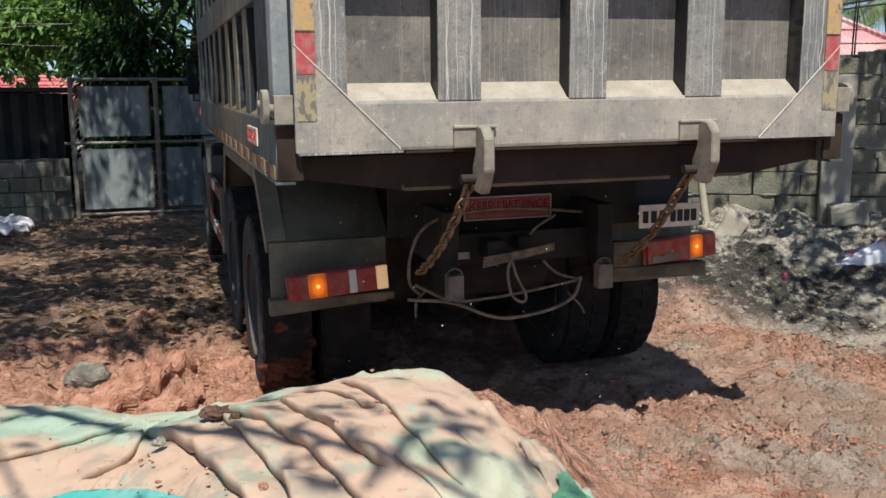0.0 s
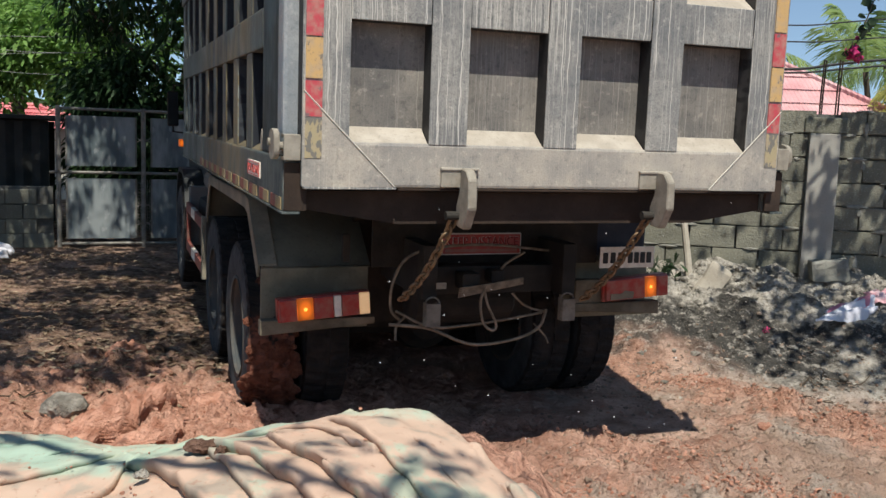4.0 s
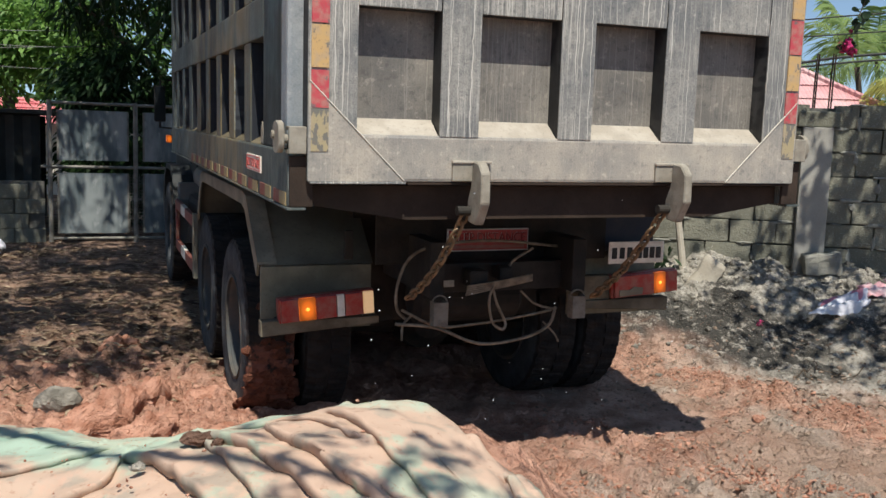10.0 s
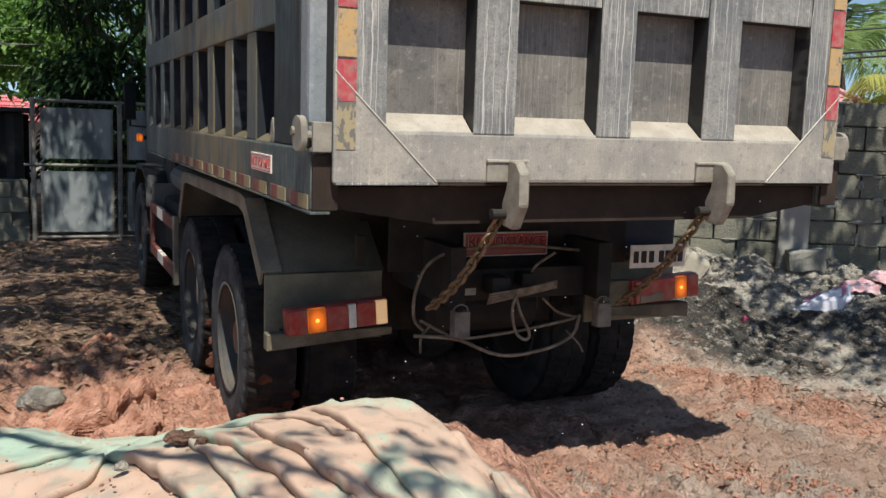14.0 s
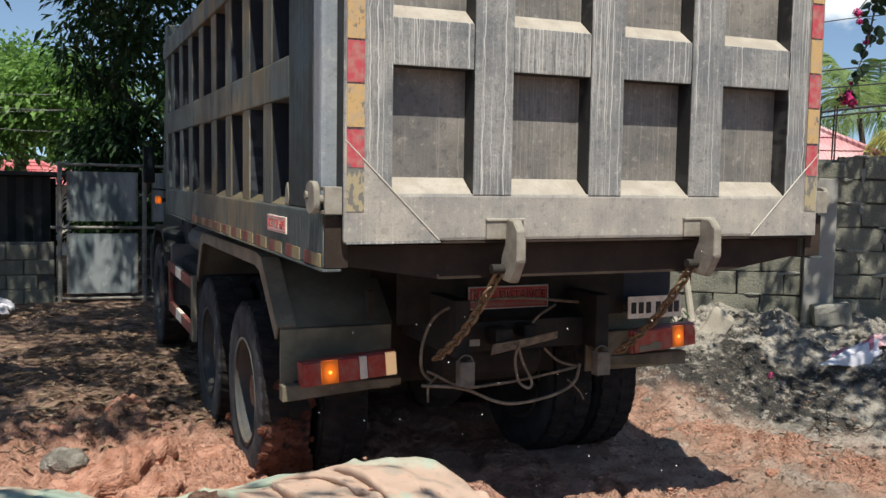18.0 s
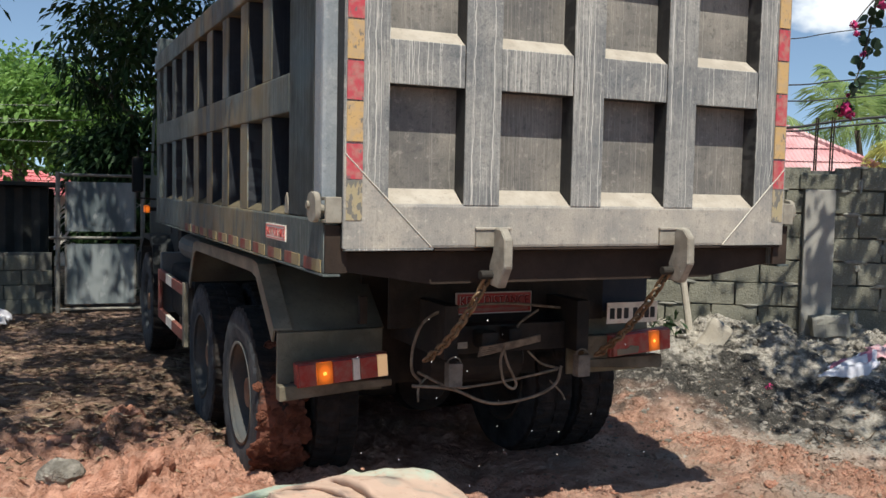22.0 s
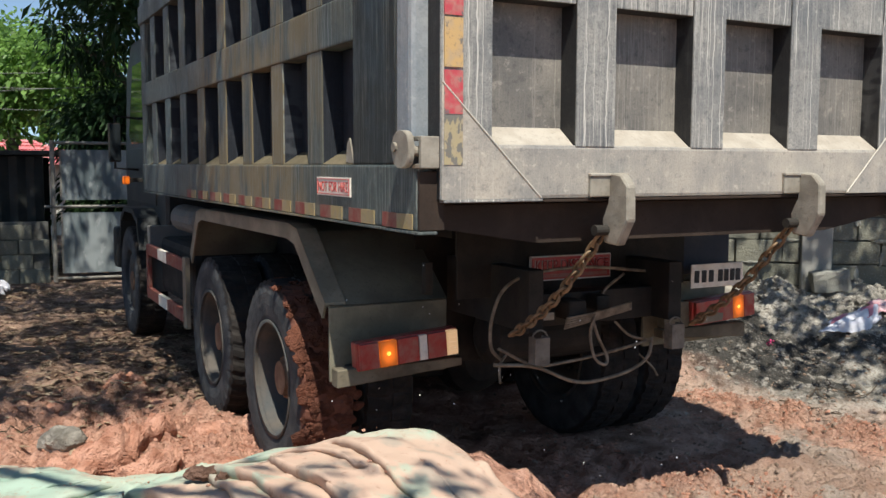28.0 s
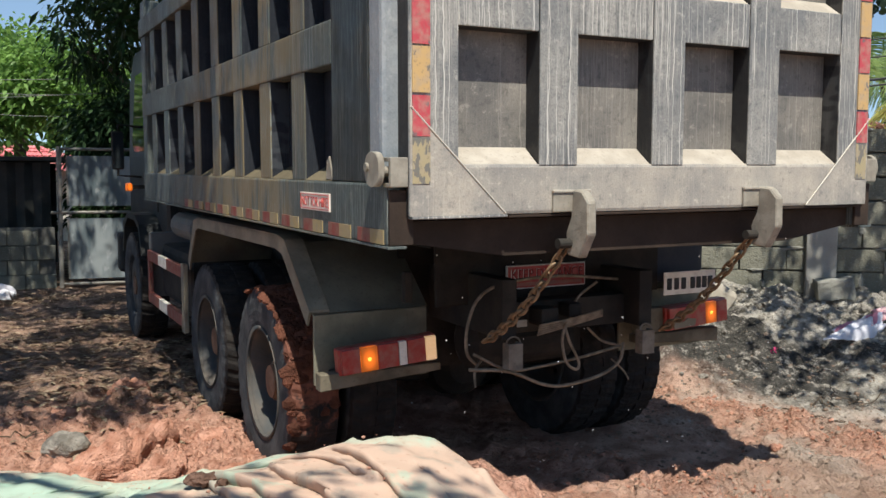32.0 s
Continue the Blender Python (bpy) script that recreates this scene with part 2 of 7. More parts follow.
def m_paint(name, base, dust, dust_amount=0.5, streak=0.6, rough=0.55, metal=0.0, mud=False, along="X"):
    """Worn dark truck paint: speckled, with thin wandering drips and a coat of dust."""
    k = Mat(name, rough, metal, 0.35)
    blot = k.noise(3.2, 5)
    runs = k.noise(60, 4, (1, 1, 0.02), 0.65)
    speck = k.noise(130, 3, rough=0.7)
    c = k.mix(k.step(blot, 0.3, 0.75, (0.25 * dust_amount, dust_amount)), base, dust)
    c = k.mix(k.step(speck, 0.54, 0.38, (0, 0.36 if streak > 0.3 else 0.2)), c, tuple(v * 0.5 for v in base))
    mottle = k.noise(24, 6, rough=0.75, shift=(2, 9, 4))
    c = k.mix(k.step(mottle, 0.46, 0.36, (0, 0.45)), c, tuple(v * 0.7 for v in base))
    c = k.mix(k.step(mottle, 0.55, 0.66, (0, 0.5)), c, tuple(min(1, v * 1.2) for v in dust))
    fine = k.math("ADD", k.math("MULTIPLY", k.noise(110, 3, (1, 1, 0.045), 0.6, (5, 2, 0)), 0.6), k.math("MULTIPLY", runs, 0.4))
    where = k.step(k.noise(2.6, 3, (1, 1, 0.6), shift=(0, 4, 7)), 0.36, 0.58, (0.08, 1.0))
    c = k.mix(k.math("MULTIPLY", where, k.step(fine, 0.51, 0.60, (0, 0.65 * streak))), c, tuple(min(1, v * 1.35 + 0.02) for v in dust))
    c = k.mix(k.math("MULTIPLY", where, k.step(fine, 0.38, 0.48, (0.8 * streak, 0))), c, tuple(v * 0.5 for v in base))
    if mud:
        y = k.axis("Y")
        on = k.math("MULTIPLY", k.step(y, 0.5, 1.5), k.step(y, 4.2, 2.6))
        smear = k.math("ADD", k.noise(4, 5, (1, 1, 0.35)), k.math("MULTIPLY", k.noise(26, 4, (1, 1, 0.06), 0.6), 0.4))
        c = k.mix(k.math("MULTIPLY", on, k.step(smear, 0.58, 0.76, (0, 0.85))), c, (0.185, 0.145, 0.078))
    for per_metre, seed in ((31.0, 3.0), (47.0, 11.0)):
        c = k.mix(k.math("MULTIPLY", drip_lines(k, along, per_metre, seed), min(1.0, streak * 1.1)), c, tuple(min(1, v * 1.55 + 0.04) for v in dust))
    k.color(c).rough(k.step(blot, 0.3, 0.7, (rough - 0.1, min(1, rough + 0.25))))
    k.bump(k.math("ADD", speck, k.math("MULTIPLY", runs, 0.6)), 0.25, 0.004)
    return k.m


def m_dusty(name, base, dust, amount=0.5, scale=6, rough=0.8, metal=0.0, bump=0.3, fine=60):
    k = Mat(name, rough, metal, 0.3)
    c = k.mix(k.step(k.noise(scale, 5), 0.35, 0.68, (0, amount)), base, dust)
    c = k.mix(k.step(k.noise(fine, 3), 0.55, 0.75, (0, 0.4)), c, tuple(v * 0.5 for v in base))
    k.color(c).bump(k.noise(fine, 4), bump, 0.006)
    return k.m


SOIL = m_soil()
CLOD_RED = m_clod("red_clay", (0.38, 0.175, 0.112), (0.68, 0.385, 0.275))
CLOD_BROWN = m_clod("brown_clay", (0.10, 0.055, 0.038), (0.30, 0.18, 0.13))
CLOD_ASH = m_clod("ash_lump", (0.16, 0.145, 0.12), (0.50, 0.455, 0.385))
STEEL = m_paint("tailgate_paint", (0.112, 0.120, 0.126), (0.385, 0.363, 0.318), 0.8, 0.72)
RAIL = m_paint("dusted_rail_paint", (0.18, 0.18, 0.175), (0.465, 0.412, 0.335), 1.0, 0.08)
# rib and rail flanks: shade inside the pockets is put into this near-black colour
RIB_SHADE = m_paint("shaded_rib_paint", (0.012, 0.013, 0.015), (0.045, 0.042, 0.038), 0.6, 0.4)
# side paint darker than the tailgate's: the unlit side's shade is in its colour
STEEL_SIDE = m_paint("shaded_side_paint", (0.042, 0.056, 0.056), (0.125, 0.138, 0.125), 0.6, 0.8, mud=True, along="Y")
# near-black recess and rib flanks, with the pockets' shade painted in
SIDE_DEEP = m_paint("shaded_recess_paint", (0.010, 0.013, 0.020), (0.026, 0.03, 0.036), 0.5, 0.4, along="Y")
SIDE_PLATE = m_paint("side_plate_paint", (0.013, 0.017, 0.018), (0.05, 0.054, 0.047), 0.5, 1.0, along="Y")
STEEL_IN = m_paint("recess_paint", (0.095, 0.091, 0.086), (0.30, 0.272, 0.228), 0.85, 0.26)
SILL = m_dusty("dusted_sill", (0.31, 0.272, 0.22), (0.42, 0.375, 0.31), 0.7, 9, 0.9)
RUST = m_dusty("rusty_steel", (0.026, 0.017, 0.012), (0.055, 0.036, 0.025), 0.6, 7, 0.85)
BLACK = m_dusty("black_chassis", (0.014, 0.013, 0.012), (0.046, 0.039, 0.03), 0.6, 5, 0.8)
LUG = m_dusty("dusty_bare_steel", (0.22, 0.195, 0.155), (0.36, 0.33, 0.27), 0.6, 14, 0.8)
FENDER = m_dusty("dusty_mudguard", (0.17, 0.15, 0.11), (0.33, 0.29, 0.21), 0.7, 4, 0.8)
GUARD_DARK = m_dusty("splash_panel", (0.12, 0.112, 0.08), (0.27, 0.245, 0.175), 0.7, 4, 0.8)
GUARD_TOP = m_dusty("mudguard_plate", (0.105, 0.10, 0.075), (0.24, 0.22, 0.16), 0.6, 3, 0.75)


# ---------------------------------------------------------------- builders
def link_mesh(name, me, material, parent=None, label="", smooth=False):
    me.materials.append(material)
    if smooth:
        me.polygons.foreach_set("use_smooth", [True] * len(me.polygons))
    ob = new(name, me)
    if parent is not None:
        ob.parent = parent
    return tagged(ob, label)


def part(name, bm, material, parent=None, label="", smooth=False):
    me = bpy.data.meshes.new(name)
    bmesh.ops.recalc_face_normals(bm, faces=bm.faces)
    bm.to_mesh(me)
    bm.free()
    return link_mesh(name, me, material, parent, label, smooth)


def raw(name, verts, faces, material, parent=None, label="", smooth=False):
    me = bpy.data.meshes.new(name)
    me.from_pydata([tuple(v) for v in verts], [], [tuple(f) for f in faces])
    me.update()
    return link_mesh(name, me, material, parent, label, smooth)


def add_box(bm, x0, x1, y0, y1, z0, z1, bevel=0.0, m=None):
    """Adds a box between the corners to bm, its edges rounded by bevel."""
    t = bmesh.new()
    vs = [t.verts.new((x, y, z)) for x in (x0, x1) for y in (y0, y1) for z in (z0, z1)]
    for f in ((0, 1, 3, 2), (4, 6, 7, 5), (0, 4, 5, 1), (2, 3, 7, 6), (0, 2, 6, 4), (1, 5, 7, 3)):
        t.faces.new([vs[i] for i in f])
    if bevel:
        bmesh.ops.bevel(t, geom=list(t.edges), offset=bevel, segments=2, affect="EDGES", profile=0.6)
    merge(bm, t, m)
    return bm


def merge(bm, t, m=None):
    vs = [bm.verts.new((m @ v.co) if m else v.co) for v in t.verts]
    t.verts.index_update()
    for f in t.faces:
        bm.faces.new([vs[v.index] for v in f.verts])
    t.free()


def box(name, x0, x1, y0, y1, z0, z1, material, parent=None, label="", bevel=0.006, m=None):
    return part(name, add_box(bmesh.new(), x0, x1, y0, y1, z0, z1, bevel, m), material, parent, label)


def prism(bm, outline, axis, a, b, bevel=0.0):
    """Adds the outline (pairs), pushed along an axis from a to b."""
    t = bmesh.new()

    def at(p, v):
        return {"x": (v, p[0], p[1]), "y": (p[0], v, p[1]), "z": (p[0], p[1], v)}[axis]

    low, high = [t.verts.new(at(p, a)) for p in outline], [t.verts.new(at(p, b)) for p in outline]
    t.faces.new(low), t.faces.new(high[::-1])
    for i in range(len(outline)):
        j = (i + 1) % len(outline)
        t.faces.new((low[i], high[i], high[j], low[j]))
    if bevel:
        bmesh.ops.bevel(t, geom=list(t.edges), offset=bevel, segments=1, affect="EDGES")
    merge(bm, t)
    return bm


def add_lathe(bm, profile, n=48, axis="x", centre=(0, 0, 0)):
    """Spins (along, radius) pairs about an axis; a closed ring of pairs."""
    rings = []
    for k in range(n):
        a = 2 * math.pi * k / n
        c, s = math.cos(a), math.sin(a)
        ring = []
        for u, r in profile:
            p = {"x": (u, r * c, r * s), "y": (r * c, u, r * s), "z": (r * c, r * s, u)}[axis]
            ring.append(bm.verts.new((p[0] + centre[0], p[1] + centre[1], p[2] + centre[2])))
        rings.append(ring)
    for k in range(n):
        a, b = rings[k], rings[(k + 1) % n]
        for i in range(len(profile) - 1):
            bm.faces.new((a[i], a[i + 1], b[i + 1], b[i]))
    return bm


def add_tube(bm, points, radius, n=8, closed=False):
    """A tube along points; radius is one number or one for each point."""
    pts = [Vector(p) for p in points]
    radii = radius if isinstance(radius, (list, tuple)) else [radius] * len(pts)
    rings, up = [], Vector((0.31, 0.17, 0.93)).normalized()
    for i, p in enumerate(pts):
        a = pts[(i - 1) % len(pts)] if closed or i else p
        b = pts[(i + 1) % len(pts)] if closed or i < len(pts) - 1 else p
        way = (b - a).normalized()
        side = way.cross(up)
        if side.length < 0.05:
            side = way.cross(Vector((1, 0, 0)))
        side.normalize()
        top = side.cross(way)
        rings.append([bm.verts.new(p + radii[i] * (math.cos(2 * math.pi * k / n) * side + math.sin(2 * math.pi * k / n) * top)) for k in range(n)])
    for i in range(len(rings) if closed else len(rings) - 1):
        a, b = rings[i], rings[(i + 1) % len(rings)]
        for k in range(n):
            bm.faces.new((a[k], a[(k + 1) % n], b[(k + 1) % n], b[k]))
    if not closed:
        bm.faces.new(rings[0]), bm.faces.new(rings[-1][::-1])
    return bm


def curve_points(keys, n=24):
    """A smooth run of points through keys (Catmull-Rom)."""
    ks = [Vector(k) for k in keys]
    ks = [2 * ks[0] - ks[1], *ks, 2 * ks[-1] - ks[-2]]
    out = []
    for i in range(1, len(ks) - 2):
        for j in range(n if i < len(ks) - 3 else n + 1):
            t = j / n
            a, b, c, d = ks[i - 1 : i + 3]
            out.append(0.5 * (2 * b + (c - a) * t + (2 * a - 5 * b + 4 * c - d) * t * t + (3 * b - a - 3 * c + d) * t**3))
    return out


def empty(name, m=None):
    ob = new(name)
    ob.empty_display_size = 0.3
    if m is not None:
        ob.matrix_world = m
    return ob


# ---------------------------------------------------------------- ground
def bell(x, y, cx, cy, rx, ry, a=0.0):
    c, s = np.cos(np.radians(a)), np.sin(np.radians(a))
    u, v = (x - cx) * c + (y - cy) * s, -(x - cx) * s + (y - cy) * c
    return np.exp(-((u / rx) ** 2) - ((v / ry) ** 2))


def smooth(a, b, v):
    t = np.clip((v - a) / (b - a), 0, 1)
    return t * t * (3 - 2 * t)


def lumps(x, y, size, seed):
    """Uneven lumps of about one size, between -1 and 1."""
    r = np.random.RandomState(seed)
    out = np.zeros_like(x)
    for _ in range(9):
        a, k, p = r.uniform(0, 2 * np.pi), r.uniform(0.6, 1.6) * 2 * np.pi / size, r.uniform(0, 2 * np.pi)
        q, w = r.uniform(0, 2 * np.pi), r.uniform(0.3, 0.8)
        out += np.sin(k * (x * np.cos(a) + y * np.sin(a)) + p + 1.3 * np.sin(w * k * (x * np.sin(a) - y * np.cos(a)) + q))
    return out / 5.0


def grain(x, y, size, seed):
    """Smooth random values between -1 and 1 on a lattice of one size."""
    table = np.random.RandomState(seed).uniform(-1, 1, (128, 128))
    u, v = (0.8 * x - 0.6 * y) / size, (0.6 * x + 0.8 * y) / size
    i, j = np.floor(u).astype(int), np.floor(v).astype(int)
    a, b = u - i, v - j
    a, b = a * a * (3 - 2 * a), b * b * (3 - 2 * b)
    i, j, k, l = i % 128, j % 128, (i + 1) % 128, (j + 1) % 128
    return (table[i, j] * (1 - a) + table[k, j] * a) * (1 - b) + (table[i, l] * (1 - a) + table[k, l] * a) * b


def clods(x, y, size, seed, steps=4):
    """Crumbled lumps of several sizes heaped together, from nought up to about one."""
    out, gain = np.zeros_like(x), 1.0
    for q in range(steps):
        out = out + gain * np.abs(grain(x, y, size / 1.9**q, seed + q))
        gain *= 0.6
    return out / 1.1


def mound(x, y):
    """The soil pile under the canvas: its crest by x, falling away to both sides of it."""
    crest = np.interp(x, [-3.6, -2.6, -1.76, -1.27, -1.08, -0.9, -0.69, -0.5, -0.38, -0.24, -0.09, 0.0, 0.1, 0.2, 0.3, 0.4, 0.52, 0.75, 1.0], [0.2, 0.47, 0.53, 0.51, 0.54, 0.59, 0.655, 0.71, 0.74, 0.77, 0.765, 0.735, 0.69, 0.63, 0.55, 0.45, 0.34, 0.16, 0.0])
    mid = np.interp(x, [-1.6, -0.7], [3.25, 2.9])
    wide = np.where(y > mid, 0.72, 1.35)
    h = crest * np.exp(-np.abs((y - mid) / wide) ** 2.2)
    h = np.maximum(h, 0.65 * bell(x, y, 0.0, 3.25, 0.56, 0.60) - 0.02)
    return h


def ground_height(x, y):
    h = 0.02 * lumps(x, y, 2.1, 1) + 0.02 * lumps(x, y, 0.62, 2)
    h = h + 0.012 * lumps(x, y, 0.23, 3) * smooth(30, 14, y)
    churn = bell(x, y, -1.7, 5.6, 1.7, 1.6)
    h = h + churn * 0.08 * np.abs(lumps(x, y, 0.42, 4)) + churn * 0.045 * np.abs(lumps(x, y, 0.16, 5))
    worn = bell(x, y, 1.6, 4.6, 1.2, 1.1)
    h = h + worn * 0.05 * np.abs(lumps(x, y, 0.36, 14)) + worn * 0.035 * np.abs(lumps(x, y, 0.13, 15))
    pile = bell(x, y, -1.6, 4.7, 0.8, 0.5, 28)
    h = h + pile * (0.02 * np.abs(lumps(x, y, 0.34, 41)) + 0.02 * np.abs(lumps(x, y, 0.14, 42)) - 0.05)
    h = h + 0.05 * bell(x, y, -1.65, 4.85, 0.75, 0.33, 28) + 0.08 * bell(x, y, -1.35, 5.15, 0.45, 0.5) * (1 + 0.25 * lumps(x, y, 0.2, 9))
    heap = smooth(6.0, 8.05, y + (x - 2.6) * 0.15) * smooth(0.6, 1.8, x)
    h = h + heap * (0.60 + 0.08 * lumps(x, y, 0.9, 6)) + heap * 0.04 * lumps(x, y, 0.28, 7) + heap * 0.022 * lumps(x, y, 0.12, 17)
    for cx in (-1.05, 1.02):
        h = h - 0.05 * np.exp(-(((x - cx + (y - 5.5) * 0.42) / 0.42) ** 2)) * smooth(3.9, 4.8, y) * smooth(10, 8, y)
    h = h + 0.06 * bell(x, y, 1.55, 4.7, 0.5, 0.25, 20) + 0.05 * bell(x, y, 0.9, 4.3, 0.6, 0.2, -25)
    crumb = 0.6 + 0.5 * lumps(x, y, 0.17, 31)
    h = h + crumb * (0.085 * bell(x, y, 2.15, 5.75, 0.8, 0.15, -50) + 0.065 * bell(x, y, 1.2, 4.75, 0.5, 0.13, -48) + 0.04 * bell(x, y, 0.47, 4.4, 0.35, 0.1, -50))
    close = smooth(9.5, 7.5, y) * smooth(3.2, 3.8, y)
    h = h + close * 0.02 * clods(x, y, 0.11, 61, 3)
    h = h + churn * (0.085 * clods(x, y, 0.30, 65, 5) - 0.05)
    red = bell(x, y, 2.1, 5.95, 1.0, 0.26, -50) + bell(x, y, 1.05, 4.75, 0.75, 0.22, -42) + bell(x, y, 1.5, 4.1, 0.8, 0.35, -20) + 0.5 * bell(x, y, 0.6, 4.1, 0.4, 0.2, -30)
    h = h + np.clip(red, 0, 1) * (0.10 * np.clip(clods(x, y, 0.12, 71, 4) - 0.25, 0, 1) - 0.01) * close
    h = h + heap * (0.09 * clods(x, y, 0.42, 75, 5) - 0.03)
    top = mound(x, y)
    h = np.maximum(h * smooth(0.5, 0.2, top), top - 0.05 + (0.02 * lumps(x, y, 0.3, 8) + 0.05 * clods(x, y, 0.16, 81, 4) - 0.015) * smooth(0.02, 0.1, top) + 0.045 * smooth(0.05, 0.3, x))
    return h


def build_ground():
    far = np.geomspace(1, 900, 22)
    xs = np.concatenate([-5.8 - far[::-1], np.arange(-5.8, -3.0, 0.034), np.arange(-3.0, 4.0, 0.017), np.arange(4.0, 5.61, 0.034), 5.6 + far])
    ys = np.concatenate([-0.5 - far[::-1], np.arange(-0.5, 2.0, 0.06), np.arange(2.0, 3.4, 0.03), np.arange(3.4, 8.3, 0.018), np.arange(8.3, 9.0, 0.035), np.arange(9.0, 14.2, 0.07), 14.2 + far])
    gx, gy = np.meshgrid(xs, ys)
    gz = ground_height(gx, gy) * smooth(40, 15, np.hypot(gx, gy - 6))
    n, m = len(ys), len(xs)
    i = np.arange(n * m).reshape(n, m)
    faces = np.stack([i[:-1, :-1], i[:-1, 1:], i[1:, 1:], i[1:, :-1]], -1).reshape(-1, 4)
    me = bpy.data.meshes.new("ground")
    me.from_pydata(np.stack([gx, gy, gz], -1).reshape(-1, 3).tolist(), [], faces.tolist())
    ob = link_mesh("ground", me, SOIL, None, "", True)
    tagged(ob, "uneven red clay yard with grey ash and dry litter", "ground", kind="structure")


build_ground()


def height_at(x, y):
    return float(ground_height(np.array([float(x)]), np.array([float(y)]))[0])


# ---------------------------------------------------------------- dump truck


def m_tyre(name, mud):
    k = Mat(name, 0.85, spec=0.3)
    r = k.math("SQRT", k.math("ADD", k.math("POWER", k.axis("Y"), 2.0), k.math("POWER", k.axis("Z"), 2.0)))
    wall = k.mix(k.step(k.noise(7, 5), 0.35, 0.7, (0, 0.7)), (0.026, 0.030, 0.034), (0.085, 0.088, 0.088))
    tread = k.mix(k.step(k.noise(9, 5), 0.4, 0.7, (0, 0.6)), (0.013, 0.011, 0.010), (0.045, 0.036, 0.029))
    c = k.mix(k.step(r, 0.492, 0.512), wall, tread)
    if mud:
        low = k.math("MULTIPLY", k.axis("Z"), -1.0)
        low = k.math("ADD", low, k.math("MULTIPLY", k.math("SUBTRACT", k.noise(8, 6, rough=0.65), 0.5), 1.3))
        r = k.math("ADD", r, k.math("MULTIPLY", k.math("SUBTRACT", k.noise(14, 4), 0.5), 0.05))
        on = k.math("MULTIPLY", k.step(low, 0.22, 0.36), k.step(r, 0.485, 0.51))
        c = k.mix(on, c, k.mix(k.noise(30, 4), (0.07, 0.026, 0.016), (0.20, 0.078, 0.05)))
    k.color(c).bump(k.noise(45, 5), 0.5, 0.01)
    return k.m


def m_flat(name, c, rough=0.5, wear=(0.35, 0.3, 0.24), amount=0.35, metal=0.0):
    return m_dusty(name, c, wear, amount, 18, rough, metal, 0.15, 90)


TYRE = m_tyre("tyre_rubber", False)
TYRE_MUD = m_tyre("muddy_tyre_rubber", True)
RIM = m_dusty("dusty_rim", (0.055, 0.06, 0.06), (0.115, 0.092, 0.07), 0.7, 6, 0.8)
HUB = m_dusty("rusty_hub", (0.16, 0.085, 0.05), (0.30, 0.19, 0.12), 0.6, 12, 0.8)


def m_tape(name, c, flake, rough=0.55):
    """Reflecting tape, dusty and flaked down to the grey paint."""
    k = Mat(name, rough, spec=0.3)
    d = k.mix(k.step(k.noise(22, 4), 0.4, 0.7, (0.1, 0.6)), c, (0.36, 0.29, 0.22))
    d = k.mix(k.step(k.noise(38, 5, (1, 1, 0.5)), flake, flake + 0.05, (0, 0.85)), d, (0.13, 0.13, 0.125))
    k.color(k.mix(k.step(k.noise(90, 3), 0.58, 0.7, (0, 0.5)), d, (0.2, 0.15, 0.11)))
    return k.m


TAPE_RED = m_tape("red_reflector", (0.47, 0.035, 0.06), 0.62)
TAPE_CREAM = m_tape("cream_reflector", (0.52, 0.33, 0.13), 0.62)
TAPE_WORN = m_tape("worn_yellow_paint", (0.36, 0.30, 0.17), 0.50)
SIDE_RED = m_flat("dusty_red", (0.20, 0.045, 0.035), 0.6, (0.22, 0.15, 0.11), 0.6)
SIDE_CREAM = m_flat("dusty_cream", (0.30, 0.23, 0.11), 0.6, (0.24, 0.20, 0.15), 0.6)
WHITE = m_flat("worn_white", (0.74, 0.69, 0.60), 0.6, (0.50, 0.44, 0.36), 0.5)
SIGN_RED = m_flat("sign_red", (0.52, 0.07, 0.06), 0.5, (0.42, 0.2, 0.16), 0.4)
SIGN_RED2 = m_flat("sign_letter_red", (0.25, 0.015, 0.012), 0.5, (0.2, 0.06, 0.05), 0.3)
LENS_RED = m_flat("red_lens", (0.34, 0.035, 0.03), 0.3, (0.30, 0.17, 0.13), 0.55)


def m_amber():
    k = Mat("amber_lens_lit", 0.3).color((0.55, 0.12, 0.015)).glow((1.0, 0.20, 0.015), 0.65)
    v = k.n.new("ShaderNodeVectorMath")
    v.operation = "DISTANCE"
    v.inputs[1].default_value = (0.5, 0.5, 0.5)
    k.l.new(k.co.outputs["Generated"], v.inputs[0])
    k.l.new(k.step(v.outputs["Value"], 0.75, 0.45, (0.12, 0.7)), k.b.inputs["Emission Strength"])
    return k.m


AMBER_LIT = m_amber()
AMBER_CORE = Mat("amber_bulb", 0.3).color((0.9, 0.5, 0.1)).glow((1.0, 0.36, 0.05), 1.6).m
WHITE_LIT = Mat("reversing_lens_lit", 0.3).color((0.50, 0.38, 0.29)).glow((1.0, 0.62, 0.30), 0.3).m
BAR_BLACK = m_flat("black_lettering", (0.015, 0.015, 0.015), 0.6, (0.1, 0.09, 0.08), 0.2)
BEAD = m_flat("pale_bead", (0.50, 0.46, 0.39), 0.7, (0.5, 0.45, 0.37), 0.4)
BAR_TAN = m_dusty("lamp_bar_dust", (0.08, 0.068, 0.045), (0.20, 0.17, 0.12), 0.7, 6, 0.8)
SOCKET = m_dusty("dusty_socket", (0.12, 0.105, 0.085), (0.24, 0.215, 0.175), 0.7, 12, 0.8)
HOSE = m_dusty("dusty_hose", (0.14, 0.11, 0.078), (0.30, 0.24, 0.175), 0.7, 22, 0.85)
